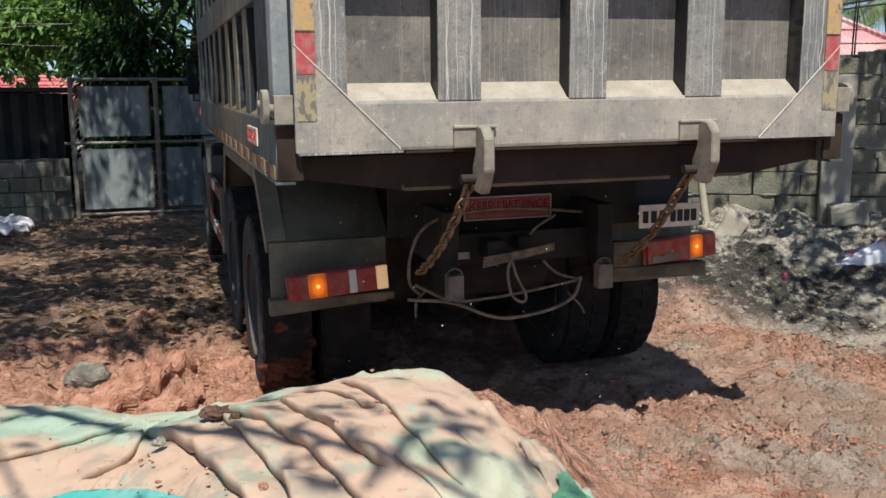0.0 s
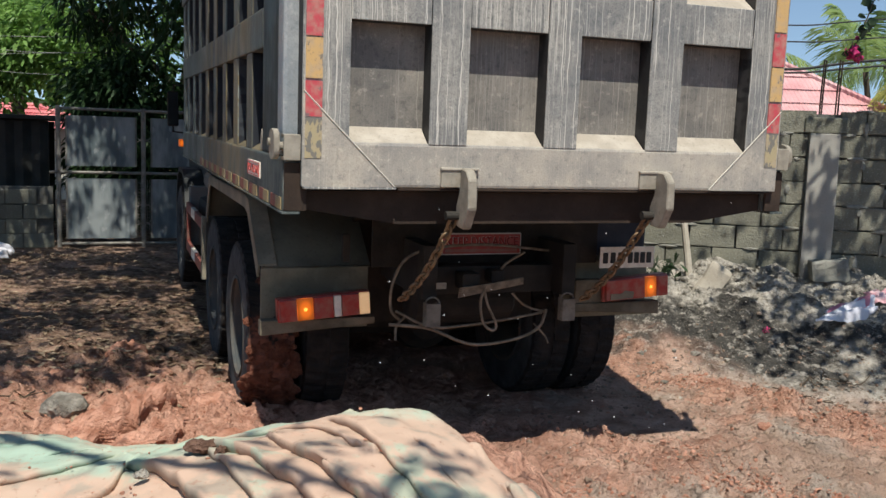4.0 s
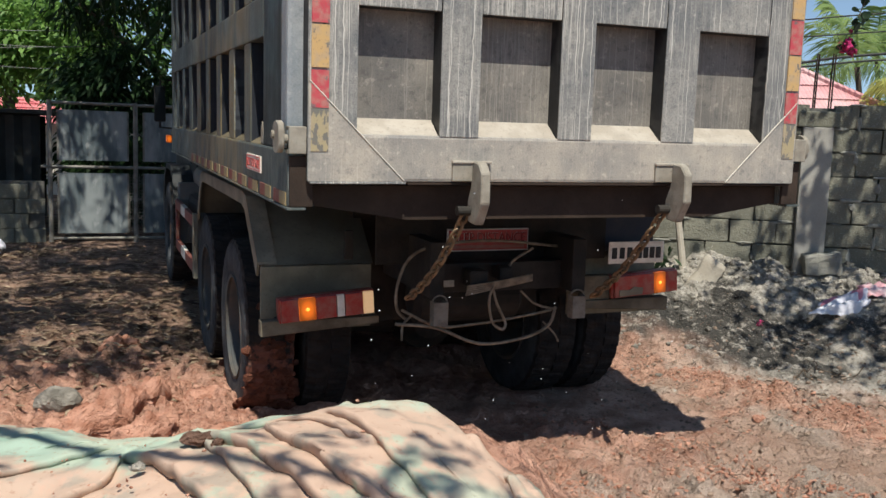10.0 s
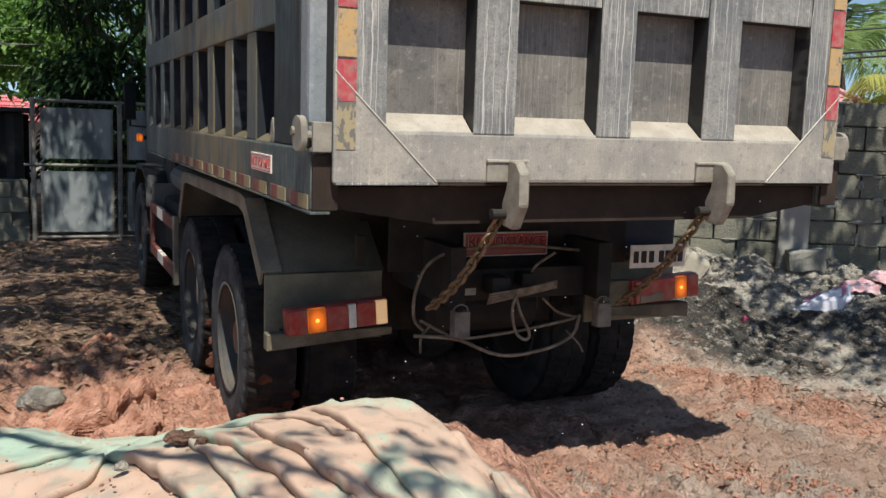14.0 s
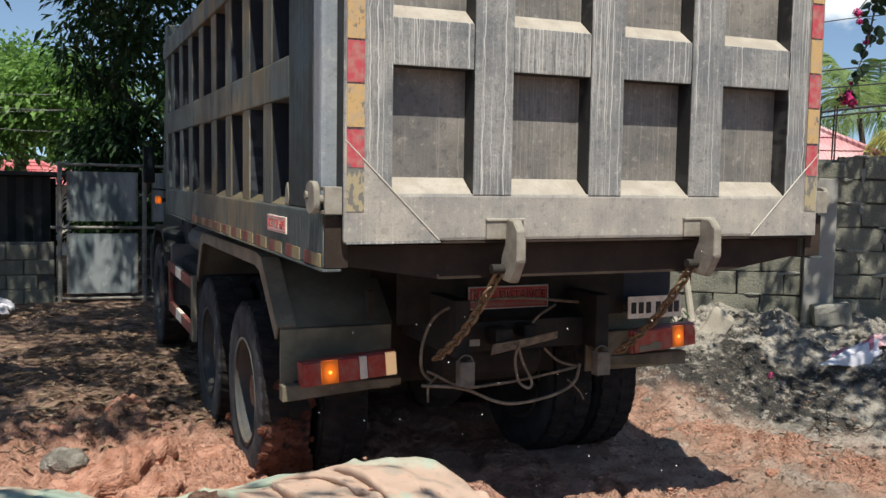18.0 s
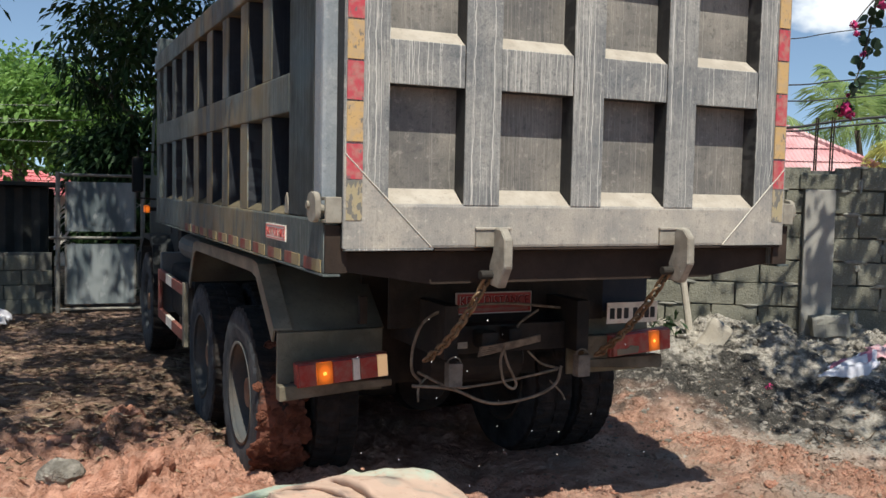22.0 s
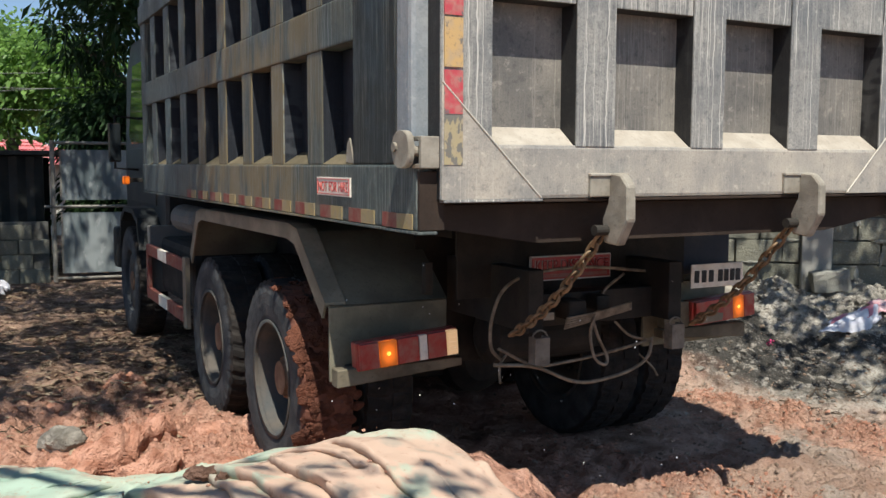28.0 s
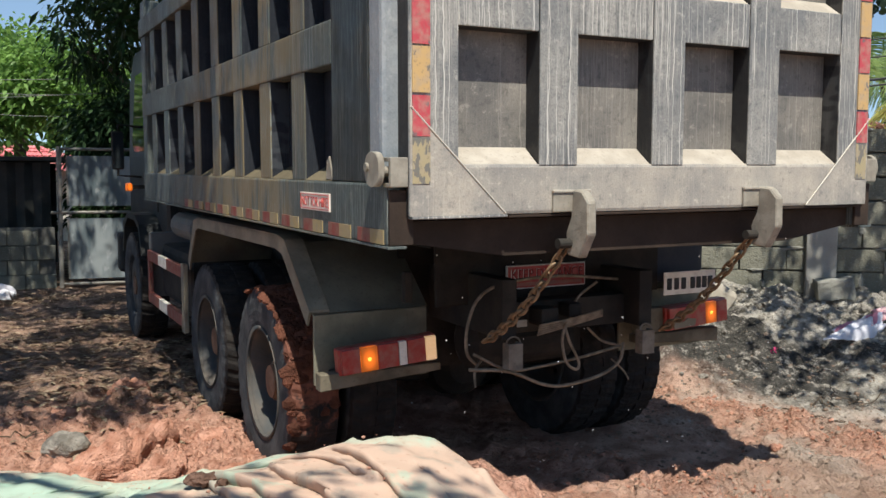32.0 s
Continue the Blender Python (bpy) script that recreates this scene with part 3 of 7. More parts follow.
CHAIN = m_dusty("rusty_chain", (0.16, 0.10, 0.055), (0.32, 0.23, 0.14), 0.7, 30, 0.75, 0.3)
GLASS = Mat("cab_glass", 0.06, spec=0.6).color((0.02, 0.025, 0.028)).m
CAB = m_dusty("cab_paint", (0.016, 0.019, 0.02), (0.05, 0.048, 0.042), 0.5, 4, 0.5)
TANK = m_dusty("tank_grey", (0.12, 0.13, 0.13), (0.20, 0.18, 0.15), 0.6, 5, 0.6)
POST_GREY = m_paint("corner_post_paint", (0.20, 0.23, 0.25), (0.34, 0.34, 0.33), 0.6, 0.12, along="Y")

truck = tagged(empty("dump_truck"), "dusty dark grey tipper truck bogged down in red mud", "truck")

COLS = ((-1.0, -0.649), (-0.474, -0.1), (0.065, 0.43), (0.605, 1.0))


def text_part(words, height, width, centre, parent, material, turned):
    """Raised letters, laid on a plane by the pose turned."""
    cu = bpy.data.curves.new("words", "FONT")
    cu.body, cu.size, cu.align_x, cu.align_y, cu.extrude = words, 1.0, "CENTER", "CENTER", 0.004
    ob = new("letters", cu)
    dg = bpy.context.evaluated_depsgraph_get()
    me = bpy.data.meshes.new_from_object(ob.evaluated_get(dg))
    bpy.data.objects.remove(ob)
    co = np.array([v.co[:] for v in me.vertices])
    lo, hi = co.min(0), co.max(0)
    for v in me.vertices:
        v.co.x = (v.co.x - (lo[0] + hi[0]) / 2) * width / (hi[0] - lo[0])
        v.co.y = (v.co.y - (lo[1] + hi[1]) / 2) * height / (hi[1] - lo[1])
        v.co.z *= 0.4
    me.transform(Matrix.Translation(centre) @ turned)
    me.materials.clear()
    return link_mesh("lettering", me, material, parent)


FACE_BACK = Matrix.Rotation(radians(90), 4, "X")
FACE_LEFT = Matrix.Rotation(radians(-90), 4, "Z") @ Matrix.Rotation(radians(90), 4, "X")


def build_tailgate():
    gate = box("tailgate", -1.185, 1.185, 0.10, 0.118, 1.53, 3.0, STEEL_IN, truck, "dusty grey ribbed steel tailgate", 0.0)
    # outer posts and ribs
    for x0, x1, z0, y0 in ((-1.2, -1.0, 1.522, 0.0), (-0.649, -0.474, 1.706, -0.002), (-0.1, 0.065, 1.706, -0.002), (0.43, 0.605, 1.706, -0.002), (1.0, 1.2, 1.522, 0.0)):
        rib = box("rib", x0 + 0.001, x1 - 0.001, y0 + 0.007, 0.099, z0 + 0.001, 3.02, RIB_SHADE, gate, bevel=0.0)
        box("rib_face", x0, x1, y0, y0 + 0.009, z0, 3.02, STEEL, rib, "dusty streaked outer face", 0.004)
    # rails
    box("rail", -0.998, 0.998, 0.0, 0.099, 1.52, 1.712, RAIL, gate, "lower rail under beige dust", 0.014)
    for x0, x1 in COLS:
        for z0, z1 in ((2.212, 2.395), (2.88, 3.01)):
            rail = box("rail", x0 + 0.002, x1 - 0.002, 0.012, 0.099, z0, z1, RIB_SHADE, gate, bevel=0.0)
            box("rail_face", x0 + 0.002, x1 - 0.002, 0.004, 0.014, z0, z1 + 0.001, STEEL, rail, "dusty streaked outer face", 0.004)
        for z in (1.713, 2.396):
            bm = prism(bmesh.new(), ((0.010, z - 0.012), (0.098, z - 0.012), (0.098, z + 0.062), (0.010, z - 0.0015)), "x", x0 + 0.003, x1 - 0.003)
            part("sill", bm, SILL, gate, "sloping sill under pale dust")
    # lower lip
    box("lip", -1.19, -0.79, -0.006, 0.05, 1.512, 1.521, STEEL, gate, bevel=0.003)
    box("lip", -0.78, 1.19, 0.004, 0.07, 1.508, 1.519, RUST, gate, bevel=0.003)
    # weld beads across the corners
    for s in (-1, 1):
        bm = prism(bmesh.new(), ((s * 1.197, 1.522), (s * 0.795, 1.522), (s * 1.197, 1.918)), "y", -0.004, -0.0005)
        part("corner_plate", bm, RAIL, gate, "three-cornered plate under beige dust")
        bm = add_tube(bmesh.new(), [(s * 1.194, -0.005, 1.915), (s * 0.799, -0.005, 1.525)], 0.0034, 6)
        part("weld_bead", bm, BEAD, gate, "pale diagonal weld bead")
        bands = ((1.64, 1.806, 1), (1.81, 1.955, 0), (1.965, 2.128, 1), (2.135, 2.292, 0), (2.30, 2.458, 1), (2.465, 2.62, 0), (2.63, 2.785, 1), (2.79, 2.95, 0))
        for a, b, cream in bands:
            x0, x1 = sorted((s * 1.188, s * 1.118))
            box("reflector", x0, x1, -0.0065, 0.004, a, b, TAPE_WORN if b < 1.82 else TAPE_CREAM if cream else TAPE_RED, gate, bevel=0.0)
    part("bolt_hole", add_lathe(bmesh.new(), ((-0.003, 0.0), (-0.003, 0.016), (0.01, 0.016)), 14, "y", (-1.147, 0, 1.797)), BLACK, gate)
    # lugs that hold the chains
    for x in (-0.59, 0.405):
        lug = box("lug", x, x + 0.165, -0.014, 0.0, 1.525, 1.606, LUG, gate, "pale bare steel lug", 0.004)
        box("lug_lip", x - 0.002, x + 0.175, -0.02, 0.0, 1.600, 1.611, SILL, lug, bevel=0.003)
        bm = prism(bmesh.new(), ((-0.014, 1.612), (-0.075, 1.606), (-0.115, 1.565), (-0.118, 1.44), (-0.06, 1.345), (0.02, 1.352), (0.03, 1.44), (-0.014, 1.50)), "x", x + 0.088, x + 0.130, 0.006)
        part("hook_plate", bm, LUG, lug)
        bm = add_tube(bmesh.new(), [(x + 0.03, 0.0, 1.40), (x + 0.09, 0.0, 1.40)], 0.02, 12)
        part("pin", bm, BLACK, lug)
    # hinges at both sides
    for s in (-1, 1):
        x0, x1 = sorted((s * 1.203, s * 1.272))
        hinge = part("hinge", add_box(add_box(bmesh.new(), x0, x1, 0.0, 0.02, 1.628, 1.735, 0.004), x0, x1, 0.02, 0.07, 1.72, 1.735, 0.003), LUG, truck, "dusty bare steel hinge of the tailgate")
        bm = bmesh.new()
        add_box(bm, x0, x1, 0.02, 0.07, 1.628, 1.643, 0.003)
        a, b = sorted((s * 1.285, s * 1.31))
        round_ = [(0.085 + 0.066 * math.copysign(abs(math.cos(u)) ** 0.7, math.cos(u)), 1.692 + 0.064 * math.copysign(abs(math.sin(u)) ** 0.7, math.sin(u))) for u in (2 * math.pi * i / 20 for i in range(20))]
        prism(bm, round_, "x", a, b, 0.004)
        part("cheek", bm, LUG, hinge)
        part("pin", add_tube(bmesh.new(), [(s * 1.20, 0.045, 1.685), (s * 1.30, 0.045, 1.685)], 0.018, 12), LUG, hinge)
        part("pin", add_tube(bmesh.new(), [(s * 1.29, 0.12, 1.70), (s * 1.32, 0.12, 1.70)], 0.016, 10), LUG, hinge)


def build_side(s):
    def bx(name, y0, y1, z0, z1, out, inn, mat, par, label="", bevel=0.008):
        x0, x1 = sorted((s * out, s * inn))
        return box(name, x0, x1, y0, y1, z0, z1, mat, par, label, bevel)

    side = bx("bed_side", 0.05, 5.1, 1.52, 2.9, 1.165, 1.150, SIDE_DEEP, truck, "ribbed steel side of the tipper bed, coloured dark for shade", 0.0)
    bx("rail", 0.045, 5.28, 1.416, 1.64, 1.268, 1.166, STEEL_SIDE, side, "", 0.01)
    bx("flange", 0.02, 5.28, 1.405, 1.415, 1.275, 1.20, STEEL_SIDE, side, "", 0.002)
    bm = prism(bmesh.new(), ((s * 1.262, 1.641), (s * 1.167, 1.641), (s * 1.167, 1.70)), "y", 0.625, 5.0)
    part("sill", bm, m_shaded_dust, side, "sloping sill under brown dust, darkened for shade")
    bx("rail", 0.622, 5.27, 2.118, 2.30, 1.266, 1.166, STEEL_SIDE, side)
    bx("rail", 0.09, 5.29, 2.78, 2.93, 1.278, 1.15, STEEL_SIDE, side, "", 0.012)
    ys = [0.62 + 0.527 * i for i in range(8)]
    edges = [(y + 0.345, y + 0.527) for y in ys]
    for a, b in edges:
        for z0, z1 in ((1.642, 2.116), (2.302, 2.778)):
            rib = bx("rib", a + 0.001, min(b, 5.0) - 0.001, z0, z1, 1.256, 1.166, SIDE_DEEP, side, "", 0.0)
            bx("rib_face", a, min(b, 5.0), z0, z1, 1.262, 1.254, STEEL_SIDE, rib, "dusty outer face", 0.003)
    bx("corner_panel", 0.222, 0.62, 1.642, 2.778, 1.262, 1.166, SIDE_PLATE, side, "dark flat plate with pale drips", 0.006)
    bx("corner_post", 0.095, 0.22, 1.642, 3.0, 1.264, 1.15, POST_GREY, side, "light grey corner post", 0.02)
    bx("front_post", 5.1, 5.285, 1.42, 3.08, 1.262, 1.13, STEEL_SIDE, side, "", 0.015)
    bx("end_cap", 0.028, 0.0445, 1.418, 1.618, 1.264, 1.17, RUST, side, "rusty end of the lower rail", 0.002)
    # reflector pieces along the lower edge
    y = 0.07
    for i in range(22):
        x0, x1 = sorted((s * 1.272, s * 1.264))
        if y + 0.13 > 5.27:
            break
        box("reflector", x0, x1, y, y + 0.125, 1.419, 1.472, SIDE_CREAM if i % 2 == 0 else SIDE_RED, side, bevel=0.0)
        y += 0.125 if i % 2 == 0 else 0.20
    if s < 0:
        board = box("notice", -1.274, -1.266, 0.625, 1.0, 1.512, 1.588, WHITE, side, "small red and white notice", 0.001)
        for a, b, c, d in ((0.632, 0.993, 1.518, 1.521), (0.632, 0.993, 1.579, 1.582), (0.632, 0.635, 1.521, 1.579), (0.99, 0.993, 1.521, 1.579)):
            box("border", -1.2765, -1.273, a, b, c, d, SIGN_RED, board, bevel=0.0)
        text_part("NOT FOR HIRE", 0.042, 0.335, (-1.2745, 0.8125, 1.55), board, SIGN_RED, FACE_LEFT)
        bm = prism(bmesh.new(), ((0.625, 1.645), (0.70, 1.65), (0.69, 1.72), (0.665, 1.745), (0.645, 1.70)), "x", -1.259, -1.252)
        part("flap", bm, LUG, side, "torn pale scrap in a side pocket")


# brown dust of the side sills, its colour lowered to stand for shade
m_shaded_dust = m_dusty("shaded_brown_dust", (0.085, 0.07, 0.042), (0.16, 0.13, 0.08), 0.7, 5, 0.95)


def build_bed():
    floor = box("bed_floor", -1.16, 1.16, 0.12, 5.08, 1.51, 1.56, RUST, truck, "rusty floor plate of the tipper bed", 0.0)
    box("headboard", -1.16, 1.16, 5.09, 5.15, 1.5, 3.05, STEEL_SIDE, truck, "", 0.01)
    bm = prism(bmesh.new(), ((-1.17, 1.50), (-1.17, 1.42), (-0.76, 1.356), (0.76, 1.356), (1.17, 1.42), (1.17, 1.50)), "y", 0.075, 0.14)
    part("end_beam", bm, RUST, truck, "rusty brown end beam under the bed")
    for y in np.arange(0.9, 4.9, 0.62):
        bm = prism(bmesh.new(), ((-1.15, 1.508), (-0.9, 1.43), (0.9, 1.43), (1.15, 1.508)), "y", float(y), float(y) + 0.07)
        part("cross_beam", bm, RUST, floor)
    for x in (-0.62, 0.50):
        box("bed_runner", x, x + 0.12, 1.0, 5.0, 1.30, 1.42, BLACK, truck, bevel=0.005)
    for s in (-1, 1):
        build_side(s)
    build_tailgate()


def tyre_mesh(prof):
    """A tyre whose shoulder blocks stand proud of the grooves between them."""
    bm, n, rings = bmesh.new(), 180, []
    for k in range(n):
        a = 2 * math.pi * k / n
        ring = []
        for u, r in prof:
            if r > 0.49:
                on = (k + (0 if u < 0 else 2) + int(abs(u) * 14)) % 5 < 3
                if abs(u) < 0.012:
                    on = False
                r += 0.008 if on and r > 0.515 else (0.004 if on else 0.0)
            ring.append(bm.verts.new((u + (0.004 if u > 0 else -0.004) * ((k % 5 < 3) and 0.49 < r < 0.525), r * math.cos(a), r * math.sin(a))))
        rings.append(ring)
    for k in range(n):
        a, b = rings[k], rings[(k + 1) % n]
        for i in range(len(prof) - 1):
            bm.faces.new((a[i], a[i + 1], b[i + 1], b[i]))
    bmesh.ops.remove_doubles(bm, verts=bm.verts, dist=0.0001)
    return bm


def build_wheel_meshes():
    out = {}
    prof = ((-0.125, 0.305), (-0.137, 0.34), (-0.143, 0.40), (-0.142, 0.46), (-0.132, 0.50), (-0.124, 0.522), (-0.07, 0.526), (-0.065, 0.527), (-0.012, 0.527), (-0.011, 0.527), (0.011, 0.527), (0.012, 0.527), (0.065, 0.527), (0.07, 0.526),
            (0.124, 0.522), (0.132, 0.50), (0.142, 0.46), (0.143, 0.40), (0.137, 0.34), (0.125, 0.305), (0.10, 0.295), (-0.10, 0.295), (-0.125, 0.305))
    for name, mat in (("tyre", TYRE), ("tyre_mud", TYRE_MUD)):
        bm = tyre_mesh(prof)
        me = bpy.data.meshes.new(name)
        bmesh.ops.recalc_face_normals(bm, faces=bm.faces)
        bm.to_mesh(me)
        bm.free()
        me.materials.append(mat)
        out[name] = me
    bm = add_lathe(bmesh.new(), ((-0.135, 0.298), (-0.140, 0.318), (-0.128, 0.318), (-0.122, 0.302), (-0.10, 0.288), (-0.02, 0.272), (0.05, 0.266), (0.075, 0.25), (0.08, 0.16), (0.085, 0.10), (0.105, 0.10), (0.10, 0.262), (0.02, 0.285), (-0.10, 0.300), (-0.135, 0.298)), 56)
    for k in range(10):
        a = 2 * math.pi * k / 10
        c = Vector((0.07, 0.165 * math.cos(a), 0.165 * math.sin(a)))
        add_tube(bm, [c, c - Vector((0.035, 0, 0))], 0.016, 6)
    me = bpy.data.meshes.new("rim")
    bmesh.ops.recalc_face_normals(bm, faces=bm.faces)
    bm.to_mesh(me)
    bm.free()
    me.materials.append(RIM)
    me.polygons.foreach_set("use_smooth", [True] * len(me.polygons))
    out["rim"] = me
    bm = add_lathe(bmesh.new(), ((0.10, 0.0), (0.10, 0.135), (0.03, 0.125), (0.0, 0.118), (-0.055, 0.112), (-0.06, 0.095), (-0.085, 0.09), (-0.09, 0.0)), 28)
    for k in range(8):
        a = 2 * math.pi * k / 8
        c = Vector((-0.05, 0.098 * math.cos(a), 0.098 * math.sin(a)))
        add_tube(bm, [c, c - Vector((0.02, 0, 0))], 0.009, 6)
    me = bpy.data.meshes.new("hub")
    bmesh.ops.recalc_face_normals(bm, faces=bm.faces)
    bm.to_mesh(me)
    bm.free()
    me.materials.append(HUB)
    out["hub"] = me
    return out


WHEELS = []


def mud_mesh():
    """Clay caked in lumps on a stretch of the tread."""
    r = random.Random(23)
    bm = bmesh.new()
    for i in range(210):
        a = radians(-90) + r.gauss(0, 0.62)
        size = r.uniform(0.012, 0.036)
        m = Matrix.Rotation(a, 4, "X") @ Matrix.Translation((r.uniform(-0.15, 0.15), 0.528, 0)) @ Matrix.Diagonal((size * r.uniform(0.9, 1.7), size * 0.55, size * r.uniform(0.8, 1.4), 1))
        bmesh.ops.create_icosphere(bm, subdivisions=1, radius=1.0, matrix=m)
    for v in bm.verts:
        v.co += 0.010 * Vector((noise.noise(v.co * 31), noise.noise(v.co * 31 + Vector((7, 0, 0))), noise.noise(v.co * 31 + Vector((0, 7, 0)))))
    me = bpy.data.meshes.new("mud")
    bm.to_mesh(me)
    bm.free()
    me.materials.append(m_clod("caked_mud", (0.07, 0.028, 0.018), (0.22, 0.085, 0.052)))
    return me


def build_wheels():
    mesh = build_wheel_meshes()

    def piece(name, me, parent, m):
        ob = new(name, me)
        ob.parent = parent
        ob.matrix_basis = m
        return ob

    for y, dual, muddy in ((1.95, True, True), (3.28, True, False), (6.58, False, False)):
        for s in (-1, 1):
            axis = new("wheel")
            axis.parent = truck
            axis.matrix_basis = Matrix.Translation((s * 1.068, y, 0.50))
            tagged(axis, "muddy wheel with lugged tyre smeared with red clay" if muddy and s < 0 else "dusty wheel with worn lugged tyre")
            out_turn = Matrix.Identity(4) if s < 0 else Matrix.Rotation(math.pi, 4, "Z")
            tyre = mesh["tyre_mud" if muddy and s < 0 else "tyre"]
            piece("tyre", tyre, axis, out_turn)
            if muddy and s < 0:
                tagged(piece("mud", mud_mesh(), axis, out_turn), "wet red clay caked on the tread", kind="stuff")
            piece("rim", mesh["rim"], axis, out_turn if dual else out_turn @ Matrix.Rotation(math.pi, 4, "Z"))
            piece("hub", mesh["hub"], axis, out_turn if dual else out_turn @ Matrix.Translation((-0.03, 0, 0)))
            if dual:
                piece("tyre", mesh["tyre"], axis, Matrix.Translation((-s * 0.33, 0, 0)) @ out_turn)
                piece("rim", mesh["rim"], axis, Matrix.Translation((-s * 0.33, 0, 0)) @ out_turn @ Matrix.Rotation(math.pi, 4, "Z"))
            WHEELS.append((axis, s * 1.068, y))
    for y in (1.95, 3.28, 6.58):
        bm = add_tube(bmesh.new(), [(-0.98, y, 0.5), (-0.4, y, 0.5), (-0.3, y, 0.5), (0.3, y, 0.5), (0.4, y, 0.5), (0.98, y, 0.5)], [0.07, 0.075, 0.09, 0.09, 0.075, 0.07], 12)
        part("axle", bm, BLACK, truck)
        if y < 6:
            bm = add_lathe(bmesh.new(), ((-0.2, 0.001), (-0.19, 0.12), (-0.12, 0.20), (0.0, 0.225), (0.12, 0.20), (0.19, 0.12), (0.2, 0.0)), 20, "y", (0, y, 0.52))
            part("differential", bm, BLACK, truck)


def build_chassis():
    for s in (-1, 1):
        x0, x1 = sorted((s * 0.36, s * 0.44))
        box("chassis_rail", x0, x1, 0.62, 7.6, 0.90, 1.18, BLACK, truck, bevel=0.006)
        x0, x1 = sorted((s * 0.28, s * 0.52))
        box("leaf_spring", x0, x1, 1.9, 3.35, 0.62, 0.80, BLACK, truck, bevel=0.02)
    for y in (0.74, 2.6, 4.6):
        box("cross_member", -0.36, 0.36, y, y + 0.12, 0.90, 1.05, BLACK, truck, bevel=0.005)
    box("rear_plate", -0.62, 0.75, 0.945, 0.965, 1.02, 1.34, BLACK, truck, bevel=0.004)
    box("rear_box", 0.42, 1.08, 0.95, 1.3, 1.06, 1.30, m_dusty("dark_blue_paint", (0.010, 0.017, 0.034), (0.04, 0.042, 0.048), 0.5, 5, 0.6), truck, "dark blue-black box behind the plate", 0.02)
    box("bracket", -0.78, -0.74, 0.95, 0.99, 1.05, 1.20, BLACK, truck, bevel=0.006)
    # black panel added to block light and darken the space under the bed
    box("rear_occluder", -0.62, 0.55, 1.38, 1.40, 0.62, 1.30, BLACK, truck, bevel=0.004)
    # notice
    board = box("notice", -0.232, 0.247, 0.925, 0.938, 1.083, 1.204, WHITE, truck, "worn red warning notice with a pale border", 0.002)
    box("field", -0.224, 0.239, 0.921, 0.926, 1.09, 1.197, SIGN_RED, board, bevel=0.0)
    text_part("KEEP DISTANCE", 0.052, 0.435, (0.0075, 0.919, 1.158), board, WHITE, FACE_BACK)
    text_part("KEEP DISTANCE", 0.050, 0.43, (0.0085, 0.9165, 1.158), board, SIGN_RED2, FACE_BACK)
    box("bar", -0.21, 0.22, 0.918, 0.922, 1.099, 1.116, m_flat("faded_red", (0.45, 0.16, 0.12), 0.6), board, bevel=0.0)
    # number plate with plain bars
    plate = box("number_plate", 0.724, 1.09, 0.86, 0.868, 1.0, 1.125, WHITE, truck, "worn white plate with dark bars", 0.004)
    for i, x in enumerate((0.745, 0.795, 0.845, 0.91, 0.952, 0.994, 1.036)):
        box("bar", x, x + 0.032, 0.857, 0.861, 1.028, 1.092, BAR_BLACK, plate, bevel=0.004)
    # tail lamps on their bars
    bar = prism(bmesh.new(), ((-1.215, 0.672), (-0.60, 0.715), (-0.60, 0.752), (-1.215, 0.752)), "y", 0.93, 1.0, 0.004)
    part("lamp_bar", bar, BAR_TAN, truck, "dusty tan lamp bar")
    for x in (-1.12, -0.70):
        box("lamp_stay", x, x + 0.05, 0.99, 1.09, 0.70, 0.74, BLACK, truck, bevel=0.004)
    bar = prism(bmesh.new(), ((0.60, 0.735), (1.19, 0.70), (1.19, 0.78), (0.60, 0.78)), "y", 0.93, 1.0, 0.004)
    part("lamp_bar", bar, BAR_TAN, truck, "dusty tan lamp bar")
    box("lamp_mount", 0.62, 0.80, 0.94, 1.0, 0.78, 0.92, BAR_TAN, truck, bevel=0.01)
    for left in (True, False):
        x0, z0, z1 = (-1.13, 0.755, 0.882) if left else (0.79, 0.80, 0.935)
        x1 = -0.63 if left else 1.235
        lamp = box("tail_lamp", x0, x1, 0.918, 0.985, z0, z1, LENS_RED, truck, "cracked red tail lamp with a lit amber section", 0.01)
        w = x1 - x0
        parts_ = ((0.02, 0.20, LENS_RED), (0.205, 0.375, AMBER_LIT), (0.38, 0.59, LENS_RED), (0.595, 0.675, WHITE), (0.68, 0.87, LENS_RED), (0.875, 0.985, WHITE_LIT)) if left else (
            (0.03, 0.62, LENS_RED), (0.625, 0.80, AMBER_LIT), (0.805, 0.98, LENS_RED))
        for a, b, mat in parts_:
            bm = add_box(bmesh.new(), x0 + a * w, x0 + b * w, 0.898, 0.925, z0 + 0.006, z1 - 0.006, 0.005)
            lens = part("lens", bm, mat, lamp, {"amber_lens_lit": "glowing amber lens", "reversing_lens_lit": "dimly glowing warm white lens"}.get(mat.name, ""))
            if mat is AMBER_LIT:
                c = x0 + (a + b) / 2 * w
                part("bulb", add_lathe(bmesh.new(), ((0.892, 0.0), (0.894, 0.006), (0.898, 0.010), (0.904, 0.010)), 14, "y", (c, 0, (z0 + z1) / 2)), AMBER_CORE, lens)
            if mat is WHITE_LIT:
                for q in range(5):
                    zz = z0 + 0.02 + q * 0.02
                    box("ridge", x0 + a * w + 0.006, x0 + b * w - 0.006, 0.894, 0.899, zz, zz + 0.008, WHITE_LIT, lens, bevel=0.0)
        mid = Vector(((x0 + x1) / 2, 0.95, (z0 + z1) / 2))
